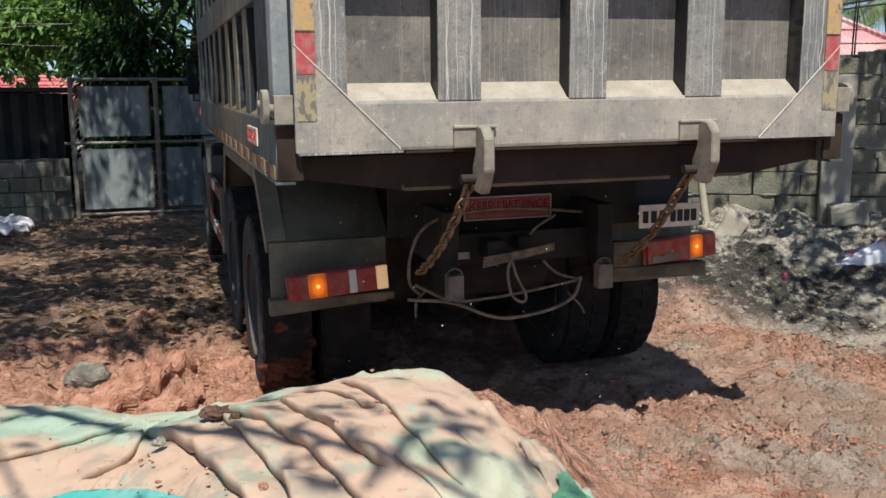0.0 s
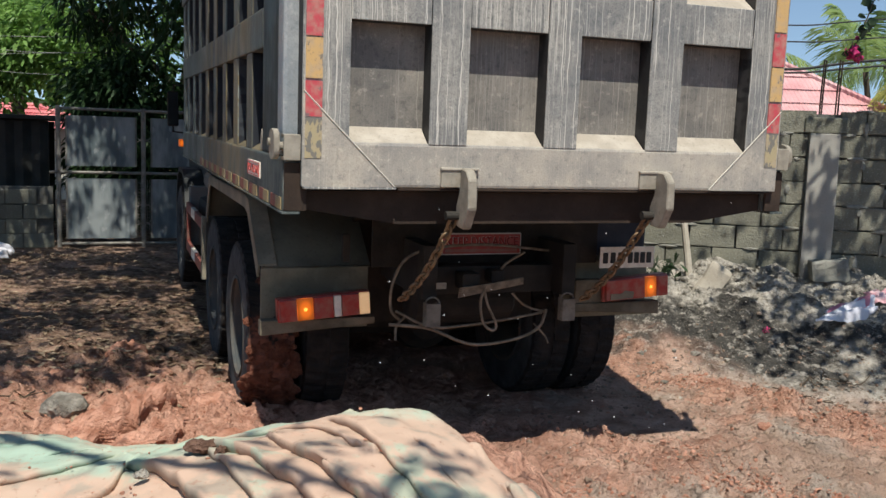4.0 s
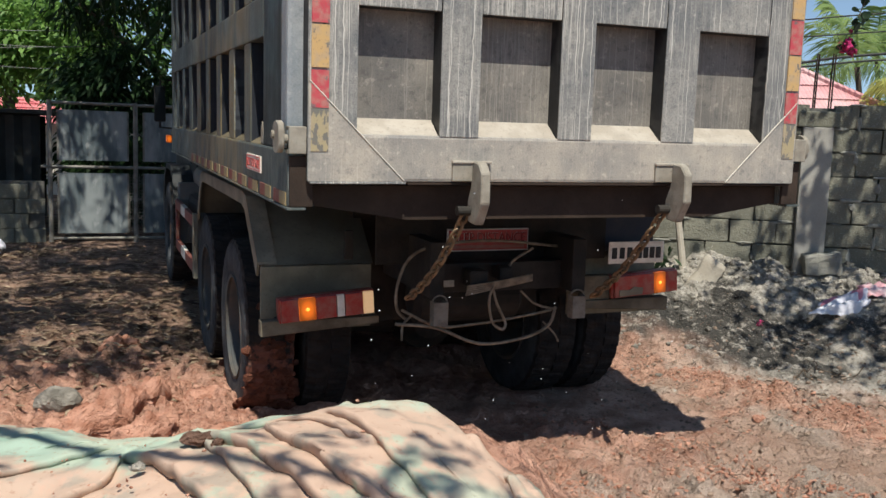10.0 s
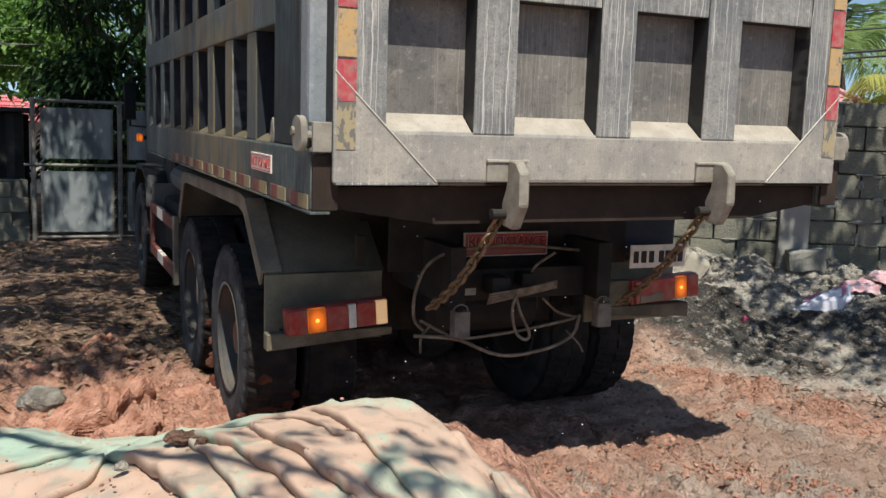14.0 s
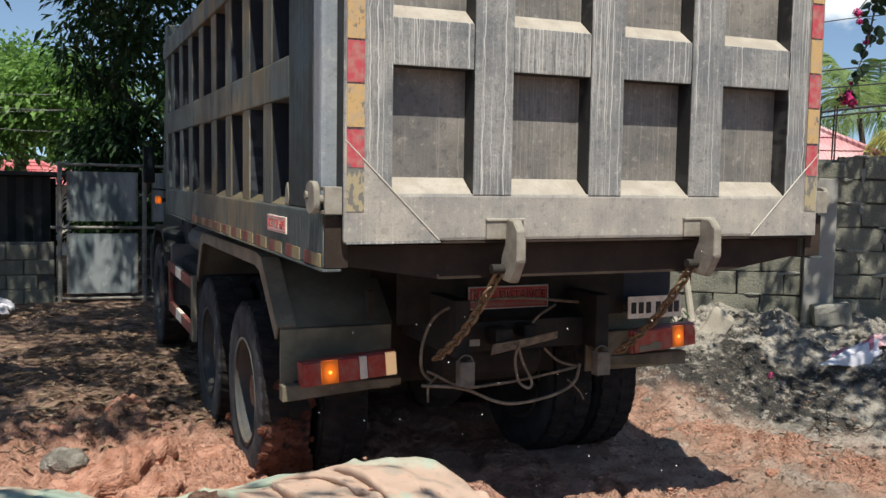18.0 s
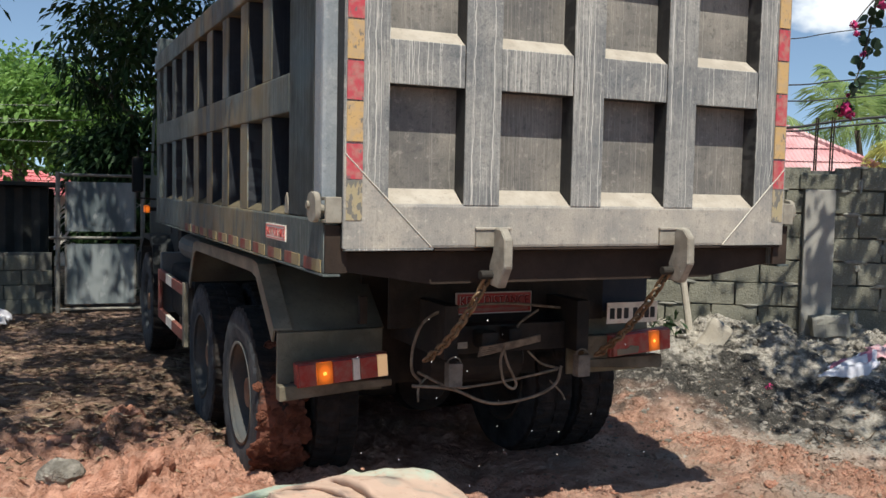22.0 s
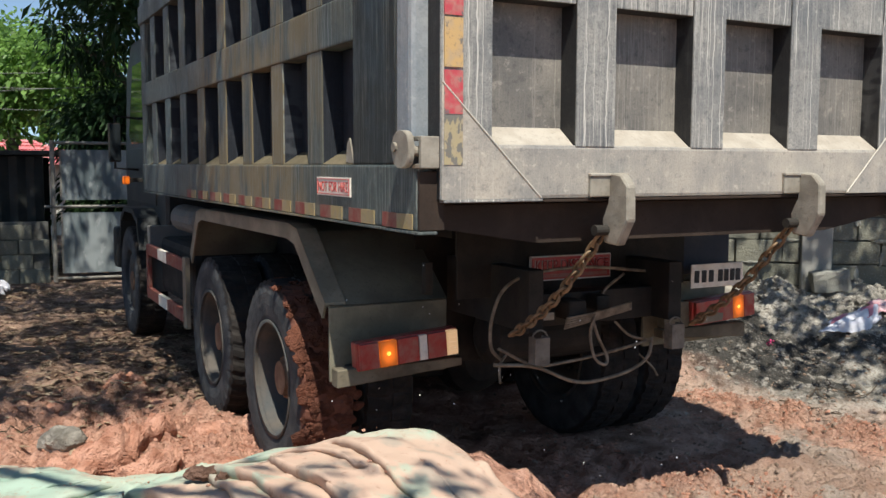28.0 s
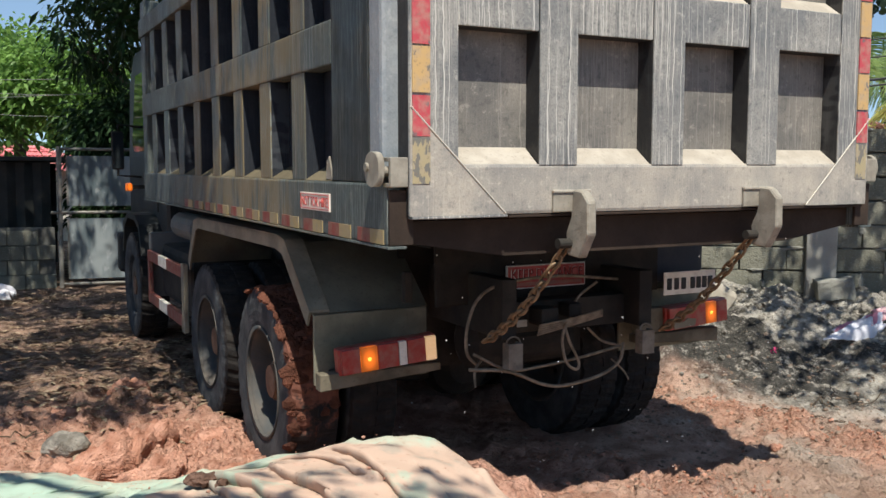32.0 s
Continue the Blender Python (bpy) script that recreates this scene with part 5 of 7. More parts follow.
def build_gate():
    gate = tagged(empty("metal_gate", GATE_TURN), "grey sheet-metal yard gate with pale tube frame", "gate")

    def tube(a, b, r=0.024, name="tube"):
        part(name, add_tube(bmesh.new(), [a, b], r, 10), GATE_TUBE, gate)

    for s, r in ((0.0, 0.032), (1.135, 0.034), (2.33, 0.034), (3.45, 0.032)):
        tube((s, 0, 0.0), (s, 0, 2.0), r, "post")
    for z in (0.06, 1.075, 1.965):
        tube((-0.12 if z == 1.075 else 0.03, -0.01, z), (3.45, -0.01, z), 0.022, "rail")
    for a, b in ((0.09, 1.045), (1.235, 2.26), (2.40, 3.38)):
        for z0, z1 in ((0.13, 0.99), (1.165, 1.87)):
            sheet = box("sheet", a, b, 0.012, 0.018, z0, z1, GATE_SHEET, gate, bevel=0.0)
            for c in (a + 0.012, b - 0.012):
                box("edge", c - 0.012, c + 0.012, 0.004, 0.012, z0, z1, GATE_TUBE, sheet, bevel=0.0)
    # woven wire and small star pieces beside the middle post
    for c in (1.09, 1.19):
        for z in (0.35, 0.62, 1.55):
            for dz in (-0.03, 0.03):
                tube((c - 0.04, -0.005, z - dz), (c + 0.04, -0.005, z + dz), 0.006, "star_bar")
        for i in range(3):
            tube((c - 0.03 + 0.03 * i, 0.03, 0.13), (c - 0.03 + 0.03 * i, 0.03, 0.98), 0.003, "wire")
        for i in range(18):
            tube((c - 0.045, 0.033, 0.15 + 0.046 * i), (c + 0.045, 0.033, 0.15 + 0.046 * i), 0.003, "wire")


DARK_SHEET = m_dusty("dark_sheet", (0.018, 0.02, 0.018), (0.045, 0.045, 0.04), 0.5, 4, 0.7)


def m_roof(name, a, b):
    k = Mat(name, 0.6, spec=0.3)
    w = k.n.new("ShaderNodeTexWave")
    w.inputs["Scale"].default_value = 3.2
    k.l.new(k.coord(), w.inputs["Vector"])
    c = k.mix(k.step(k.noise(0.9, 5), 0.35, 0.7), a, b)
    c = k.mix(k.step(k.noise(5, 4, (1, 3, 1)), 0.6, 0.75, (0, 0.5)), c, (0.30, 0.17, 0.13))
    k.color(c).bump(w.outputs["Fac"], 0.6, 0.05)
    return k.m


def hip_house(name, m, half_x, half_y, eave, rise, roof, wallm, label):
    house = tagged(empty(name, m), label, "house")
    part("wall", add_box(bmesh.new(), -half_x + 0.5, half_x - 0.5, -half_y + 0.5, half_y - 0.5, 0.0, eave, 0.0), wallm, house)
    bm = bmesh.new()
    c = [bm.verts.new(p) for p in ((-half_x, -half_y, eave - 0.05), (half_x, -half_y, eave - 0.05), (half_x, half_y, eave - 0.05), (-half_x, half_y, eave - 0.05))]
    ridge = [bm.verts.new((-half_x + half_y, 0, eave + rise)), bm.verts.new((half_x - half_y, 0, eave + rise))]
    bm.faces.new((c[0], c[1], ridge[1], ridge[0])), bm.faces.new((c[1], c[2], ridge[1])), bm.faces.new((c[2], c[3], ridge[0], ridge[1])), bm.faces.new((c[3], c[0], ridge[0])), bm.faces.new(c[::-1])
    rf = part("roof", bm, roof, house)
    for a, b in (((-half_x + half_y, 0, eave + rise), (half_x - half_y, 0, eave + rise)), ((half_x - half_y, 0, eave + rise), (half_x, -half_y, eave)), ((-half_x + half_y, 0, eave + rise), (-half_x, -half_y, eave))):
        part("ridge_cap", add_tube(bmesh.new(), [a, b], 0.07, 6), roof, rf)
    for i in range(1, 5):
        t = i / 5
        y, z = -half_y * (1 - t), eave - 0.05 + (rise + 0.05) * t + 0.03
        xa = -half_x + half_y * t
        part("sheet_lap", add_tube(bmesh.new(), [(xa, y, z), (-xa, y, z)], 0.018, 4), roof, rf)
    return house


def build_boundary():
    low = box("wall_left", -3.2, -0.08, 0.05, 0.2, 0.0, 0.86, MORTAR, None, "", 0.0, GATE_TURN)
    tagged(low, "low grey block wall beside the gate", "wall", kind="structure")
    meshes = [block_mesh(40 + i) for i in range(3)]
    r = random.Random(9)
    for row in range(4):
        for i in range(8):
            x = -3.0 + i * 0.402 + (0.1 if row % 2 else -0.08)
            if x > -0.25:
                continue
            ob = new("block", meshes[r.randrange(3)])
            ob.parent = low
            ob.matrix_basis = GATE_TURN @ Matrix.Translation((x, 0.04, 0.105 + row * 0.206))
    shed = tagged(empty("shed", GATE_TURN), "dark sheet-metal shed in deep shade", "shed")
    bm = bmesh.new()
    n, pts = 60, []
    for i in range(n + 1):
        pts.append((-7.0 + i * 6.85 / n, 0.8 + 0.02 * math.cos(i * math.pi)))
    outline = pts + [(-0.15, 1.2), (-7.0, 1.2)]
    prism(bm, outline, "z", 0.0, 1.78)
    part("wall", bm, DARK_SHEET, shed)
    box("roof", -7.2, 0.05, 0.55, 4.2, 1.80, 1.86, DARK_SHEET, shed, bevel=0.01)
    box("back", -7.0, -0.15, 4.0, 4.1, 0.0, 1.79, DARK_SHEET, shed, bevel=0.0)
    red = m_roof("red_roof_sheet", (0.58, 0.16, 0.17), (0.66, 0.27, 0.26))
    pink = m_roof("faded_red_roof", (0.50, 0.235, 0.235), (0.62, 0.40, 0.385))
    pale = m_dusty("painted_house", (0.55, 0.52, 0.46), (0.42, 0.39, 0.33), 0.5, 2, 0.9)
    hip_house("house", pose(-11.7, 22.8, 0, 0, 0, 6), 3.3, 2.0, 1.72, 0.5, red, pale, "low house with a bright red metal roof")
    hip_house("house", pose(4.6, 22.9, 0, 0, 0, 0), 5.4, 2.6, 2.5, 1.6, pink, pale, "house with a faded pinkish red hipped roof")
    # closing walls outside the view
    for m, w in ((pose(0, -9, 0), 12.0),):
        tagged(box("wall_rear", -w, w, -0.1, 0.1, 0, 2.2, BLOCK, None, "", 0.0, m), "plain grey block wall behind the yard", "wall", kind="structure")


def build_lines():
    """Overhead cables between poles that stand out of view."""
    wire = m_flat("black_cable", (0.02, 0.02, 0.02), 0.6, (0.05, 0.05, 0.05), 0.2)
    for z0, z1, r in ((4.27, 4.5, 0.008), (3.58, 3.74, 0.011), (3.34, 3.47, 0.011), (2.93, 3.14, 0.022), (2.88, 3.05, 0.016)):
        keys = [(-1.0, 14, z0 + 0.35), (2.0, 14, z0 + 0.06), (4.84, 14, z0), (6.58, 14, z1), (14, 14, z1 + 0.75)]
        tagged(part("overhead_cable", add_tube(bmesh.new(), curve_points(keys, 10), r, 6), wire), "black overhead cable strung across the yard", "cable", group="overhead cables")
    pale = m_flat("pale_cable", (0.16, 0.16, 0.15), 0.5, (0.4, 0.38, 0.34), 0.4)
    for z0, z1 in ((3.22, 3.20), (3.05, 2.94), (2.86, 2.93), (2.70, 2.58)):
        keys = [(-12.0, 15.6, z0 + 0.3), (-9.0, 15.6, z0 + 0.02), (-7.0, 15.6, z1), (-4.6, 15.4, z1 + 0.1)]
        tagged(part("overhead_cable", add_tube(bmesh.new(), curve_points(keys, 10), 0.005, 6), pale), "thin pale overhead cable tied to the mango tree", "cable", group="overhead cables")
    for x, y in ((-1.0, 14.05), (14, 14.05), (-12.0, 15.65)):
        pole = part("utility_pole", add_tube(bmesh.new(), [(x, y, -0.1), (x, y, 7.0)], [0.13, 0.09], 12), CONCRETE)
        tagged(pole, "grey concrete utility pole carrying cables", "pole")


build_wall()
build_stones()
build_gate()
build_boundary()
build_lines()


# ---------------------------------------------------------------- canvas over the soil pile
def m_canvas():
    k = Mat("canvas", 0.85, spec=0.2)
    x, y = k.axis("X"), k.axis("Y")
    base = k.mix(k.step(k.noise(1.3, 4), 0.38, 0.62), (0.41, 0.40, 0.30), (0.33, 0.385, 0.30))
    mint = k.step(k.math("ADD", k.noise(2.2, 4, shift=(1, 7, 0)), k.step(x, -0.9, -1.5, (0, 0.16))), 0.54, 0.70, (0, 0.6))
    mint = k.math("MULTIPLY", mint, k.step(x, -0.4, -1.0, (0.4, 1.0)))
    c = k.mix(mint, base, (0.27, 0.37, 0.295))
    around = k.math("ADD", k.noise(2.1, 5, shift=(4, 2, 0)), k.math("MULTIPLY", k.step(y, 3.0, 2.7), k.step(x, 0.0, -0.5, (0, 0.25))))
    c = k.mix(k.step(around, 0.52, 0.64, (0, 0.8)), c, (0.46, 0.29, 0.215))
    spill = k.noise(3.4, 6, rough=0.65, shift=(8, 1, 0))
    c = k.mix(k.step(spill, 0.55, 0.63, (0, 0.55)), c, (0.24, 0.38, 0.29))
    c = k.mix(k.step(k.noise(7, 6, rough=0.7, shift=(1, 9, 0)), 0.58, 0.66, (0, 0.6)), c, (0.47, 0.30, 0.22))
    grey = k.math("MULTIPLY", k.step(k.noise(5.5, 5, shift=(2, 5, 0)), 0.52, 0.62), 0.5)
    c = k.mix(grey, c, (0.23, 0.23, 0.19))
    dark = k.math("MULTIPLY", k.step(k.math("ADD", x, k.math("MULTIPLY", k.math("SUBTRACT", k.noise(5, 3), 0.5), 0.25)), 0.33, 0.40), k.step(k.noise(3, 3), 0.34, 0.46))
    c = k.mix(dark, c, (0.035, 0.17, 0.10))
    c = k.mix(k.step(k.noise(34, 4), 0.60, 0.70, (0, 0.6)), c, (0.30, 0.17, 0.115))
    k.color(c).bump(k.math("ADD", k.noise(14, 5), k.math("MULTIPLY", k.noise(260, 2), 0.2)), 0.3, 0.012)
    return k.m


# folds of the cloth: their rise and their line over the pile; they rise to the left of the line's way
FOLDS = (
    (0.020, ((-0.947, 2.931), (-0.858, 2.964), (-0.75, 2.965), (-0.585, 2.92), (-0.419, 2.831), (-0.312, 2.696), (-0.213, 2.553))),
    (0.032, ((-0.513, 2.953), (-0.389, 2.889), (-0.304, 2.795), (-0.222, 2.671), (-0.156, 2.556), (-0.086, 2.463), (-0.022, 2.391), (0.03, 2.31))),
    (0.038, ((-0.667, 2.859), (-0.566, 2.822), (-0.473, 2.708), (-0.387, 2.602), (-0.306, 2.484), (-0.233, 2.395), (-0.19, 2.35))),
    (0.040, ((-0.80, 2.935), (-0.756, 2.911), (-0.629, 2.766), (-0.528, 2.622), (-0.423, 2.498), (-0.353, 2.404), (-0.288, 2.322), (-0.18, 2.18))),
    (0.032, ((-0.84, 2.97), (-0.813, 2.942), (-0.697, 2.746), (-0.607, 2.581), (-0.519, 2.437), (-0.441, 2.308), (-0.36, 2.15))),
    (0.045, ((-1.14, 3.0), (-1.077, 2.967), (-0.932, 2.851), (-0.796, 2.672), (-0.695, 2.521), (-0.62, 2.417), (-0.564, 2.341), (-0.47, 2.15))),
    (0.040, ((-1.26, 2.70), (-1.20, 2.745), (-1.16, 2.80), (-1.15, 2.88), (-1.165, 2.98))),
    (0.020, ((-1.70, 2.82), (-1.565, 2.851), (-1.465, 2.883), (-1.374, 2.94), (-1.27, 3.025), (-1.182, 3.121))),
    (0.012, ((-1.447, 3.017), (-1.394, 3.131), (-1.241, 3.167))),
    (0.012, ((-0.42, 2.66), (-0.35, 2.58), (-0.276, 2.511), (-0.171, 2.4), (-0.059, 2.302), (0.05, 2.18))),
    (0.014, ((0.14, 2.66), (0.204, 2.584), (0.243, 2.543), (0.33, 2.42))),
    (0.030, ((0.30, 2.70), (0.36, 2.62), (0.37, 2.52), (0.46, 2.40))),
    (0.026, ((0.28, 2.52), (0.38, 2.50), (0.50, 2.46), (0.60, 2.40))),
    (0.007, ((-0.62, 2.66), (-0.50, 2.48), (-0.40, 2.33))),
    (0.008, ((-0.16, 2.75), (-0.02, 2.58), (0.10, 2.42))),
)


def to_line(keys, x, y):
    """Signed way to a line (above nought on the left of its course), the place along it and the way left."""
    line = np.array([p[:2] for p in curve_points([(a, b, 0) for a, b in keys], 8)])
    best, side, along = np.full(x.shape, 9.0), np.zeros(x.shape), np.zeros(x.shape)
    wx, wy = np.zeros(x.shape), np.zeros(x.shape)
    for i in range(len(line) - 1):
        a, d = line[i], line[i + 1] - line[i]
        t = np.clip(((x - a[0]) * d[0] + (y - a[1]) * d[1]) / float(d @ d), 0, 1)
        px, py = x - a[0] - t * d[0], y - a[1] - t * d[1]
        r = np.hypot(px, py)
        near = r < best
        best = np.where(near, r, best)
        side = np.where(near, np.sign(d[0] * py - d[1] * px), side)
        along = np.where(near, (i + t) / (len(line) - 1), along)
        n = float(np.hypot(*d))
        wx, wy = np.where(near, -d[1] / n, wx), np.where(near, d[0] / n, wy)
    return best * side, along, wx, wy


def lip_line(x):
    """Where the near left edge of the cloth is turned up."""
    return np.interp(x, [-2.4, -1.62, -1.48, -1.34, -1.23, -1.11, -0.96, -0.8, -0.68, -0.5], [2.6, 2.68, 2.68, 2.65, 2.68, 2.65, 2.58, 2.46, 2.36, 2.1])


def canvas_height(x, y):
    base = np.maximum(mound(x, y), ground_height(x, y)) + 0.02
    wrinkle = 0.010 * lumps(x * 1.0, y * 1.6, 0.35, 21) + 0.004 * lumps(x, y, 0.13, 22)
    far = smooth(-0.6, -1.6, x)
    swell = 0.025 * np.sin(5.5 * (y + 0.25 * x) + 1.2 * np.sin(2.1 * x)) * far
    return base + wrinkle + swell


def build_canvas():
    xs, ys = np.arange(-2.7, 1.0, 0.0058), np.arange(1.85, 3.7, 0.0058)
    gx, gy = np.meshgrid(xs, ys)
    gz = canvas_height(gx, gy)
    back = 3.9 - 0.35 * bell(gx, gy * 0, -0.3, 0, 0.8, 1) + 0.05 * np.sin(7 * gx) + 0.03 * np.sin(17 * gx)
    # each fold swells softly on its far side and laps over the cloth on its near side
    px, py = gx.copy(), gy.copy()
    for rise, keys in FOLDS:
        d, along, wx, wy = to_line(keys, gx, gy)
        grow = smooth(0.0, 0.25, along) * smooth(1.0, 0.85, along)
        swell = np.where(d > 0, np.exp(-((np.abs(d) / 0.10) ** 1.1)), smooth(-0.014, -0.003, d))
        dip = np.where(d < 0, np.exp(-((d / 0.05) ** 2)) * smooth(0.0, -0.017, d), 0.0)
        gz = gz + rise * grow * (0.75 * swell - 0.3 * dip)
        lap = (0.016 + 0.8 * rise) * grow * np.where(d > 0, np.exp(-((d / 0.035) ** 2)), smooth(-0.026, -0.005, d))
        px, py = px - lap * wx, py - lap * wy
    right = np.interp(gy, [1.4, 2.0, 2.3, 2.5, 2.65, 2.75, 2.85, 3.0, 3.3, 3.9], [1.1, 0.92, 0.74, 0.56, 0.38, 0.21, 0.05, -0.1, -0.35, -0.8]) + 0.03 * np.sin(13 * gy) + 0.015 * np.sin(31 * gy)
    near = 1.93 + 0.05 * np.sin(5 * gx + 1) + 0.025 * np.sin(13 * gx) + 0.35 * smooth(-1.7, -2.7, gx)
    left = -2.6 + 0.07 * np.sin(6 * gy) + 0.03 * np.sin(17 * gy) + 0.2 * smooth(2.5, 1.9, gy)
    keep = (gy < back) & (gx < right) & (gy > near) & (gx > left)
    rim = smooth(0.0, 0.07, np.minimum(np.minimum(back - gy, right - gx), np.minimum(gy - near, gx - left)))
    gz = gz - 0.02 * (1 - rim)
    n, m = gx.shape
    i = np.arange(n * m).reshape(n, m)
    faces = np.stack([i[:-1, :-1], i[:-1, 1:], i[1:, 1:], i[1:, :-1]], -1).reshape(-1, 4)
    faces = faces[keep.ravel()[faces].all(1)]
    used, inv = np.unique(faces, return_inverse=True)
    co = np.stack([px, py, gz], -1).reshape(-1, 3)[used]
    me = bpy.data.meshes.new("canvas_cover")
    me.from_pydata(co.tolist(), [], inv.reshape(-1, 4).tolist())
    ob = link_mesh("canvas_cover", me, m_canvas(), None, "", True)
    sol = ob.modifiers.new("thick", "SOLIDIFY")
    sol.thickness, sol.offset = 0.004, -1
    tagged(ob, "dirty pale green canvas draped in folds over a soil pile", "tarpaulin")
    n, m, verts, faces = 22, 18, [], []
    for i in range(n):
        for j in range(m):
            u, v = i / (n - 1), j / (m - 1)
            x, y = 0.25 + 0.30 * u + 0.06 * (1 - v) * u + 0.015 * math.sin(9 * v), 2.28 + 0.25 * v - 0.06 * u + 0.015 * math.sin(8 * u)
            z = float(np.maximum(mound(np.array([x]), np.array([y])), ground_height(np.array([x]), np.array([y])))[0])
            crumple = abs((3.1 * u + 1.7 * v) % 1 - 0.5) * 0.04 + abs((2.3 * v - 2.9 * u) % 1 - 0.5) * 0.03
            verts.append((x, y, z + 0.03 + crumple))
    for i in range(n - 1):
        for j in range(m - 1):
            faces.append((i * m + j, (i + 1) * m + j, (i + 1) * m + j + 1, i * m + j + 1))
    flap = raw("corner_flap", verts, faces, m_dusty("dark_green_canvas", (0.035, 0.16, 0.095), (0.16, 0.30, 0.20), 0.5, 6, 0.8), ob, "crumpled dark green corner")
    thick = flap.modifiers.new("thick", "SOLIDIFY")
    thick.thickness = 0.004
    # turquoise sheet that shows below the near edge
    xs, ys = np.arange(-2.1, -0.72, 0.02), np.arange(1.9, 2.76, 0.02)
    gx, gy = np.meshgrid(xs, ys)
    gx = gx + 0.06 * np.sin(6 * gy) * (gx + 1.4)
    gy = gy + 0.05 * np.sin(7 * gx) * (2.76 - gy)
    back = lip_line(gx) - 0.035
    gy = np.minimum(gy, back)
    gz = np.maximum(mound(gx, gy), ground_height(gx, gy)) + 0.026 + 0.025 * smooth(0.0, 0.2, back - gy) * (1 + 0.8 * lumps(gx, gy, 0.25, 26))
    n, m = gx.shape
    i = np.arange(n * m).reshape(n, m)
    faces = np.stack([i[:-1, :-1], i[:-1, 1:], i[1:, 1:], i[1:, :-1]], -1).reshape(-1, 4)
    me = bpy.data.meshes.new("plastic_sheet")
    me.from_pydata(np.stack([gx, gy, gz], -1).reshape(-1, 3).tolist(), [], faces.tolist())
    teal = m_dusty("turquoise_sheet", (0.05, 0.36, 0.33), (0.30, 0.42, 0.36), 0.4, 5, 0.6)
    ob = link_mesh("plastic_sheet", me, teal, None, "", True)
    tagged(ob, "turquoise plastic sheet lying on the canvas", "plastic sheet")


build_canvas()
for i, (x, y, sx, sy, sz, kind) in enumerate(((-0.83, 2.86, 0.11, 0.07, 0.05, CLOD_BROWN), (-0.75, 2.79, 0.04, 0.05, 0.045, CLOD_BROWN), (-1.0, 2.77, 0.05, 0.04, 0.03, CLOD_ASH), (-0.56, 2.33, 0.03, 0.03, 0.028, CLOD_RED))):
    z = float(canvas_height(np.array([x]), np.array([y]))[0])
    lump("clay_lump", (x, y, z + sz * 0.3 + 0.022), (sx, sy, sz), 31 + i, kind, "small clod of soil lying on the canvas", "clay lump", 0.2, 0.35)


# ---------------------------------------------------------------- cloth, flower and litter
def cloth(name, centre, sx, sy, seed, material, label, lift=0.08, turn_z=0.0, tip=0.0, cat="cloth"):
    n = 26
    verts, faces = [], []
    o = Vector((seed * 2.3, seed, 0))
    for j in range(n):
        for i in range(n):
            u, v = i / (n - 1) - 0.5, j / (n - 1) - 0.5
            r = 1 + 0.25 * noise.noise(Vector((u * 3, v * 3, seed)))
            p = Vector((u * sx * r, v * sy * r * (1 - 1.7 * u * u), 0))
            p.z = lift * (0.6 * noise.noise(Vector((u * 5, v * 5, 0)) + o) + 0.12 * noise.noise(Vector((u * 11, v * 11, 0)) + o) + 0.8 * (1 - 4 * max(abs(u), abs(v)) ** 2) * 0.6) + tip * u
            verts.append(p)
    for j in range(n - 1):
        for i in range(n - 1):
            faces.append((j * n + i, j * n + i + 1, (j + 1) * n + i + 1, (j + 1) * n + i))
    m = Matrix.Translation(centre) @ Matrix.Rotation(turn_z, 4, "Z") @ Matrix.Rotation(radians(24), 4, "X")
    ob = raw(name, [m @ v for v in verts], faces, material, None, "", True)
    sol = ob.modifiers.new("thick", "SOLIDIFY")
    sol.thickness = 0.006
    return tagged(ob, label, cat)


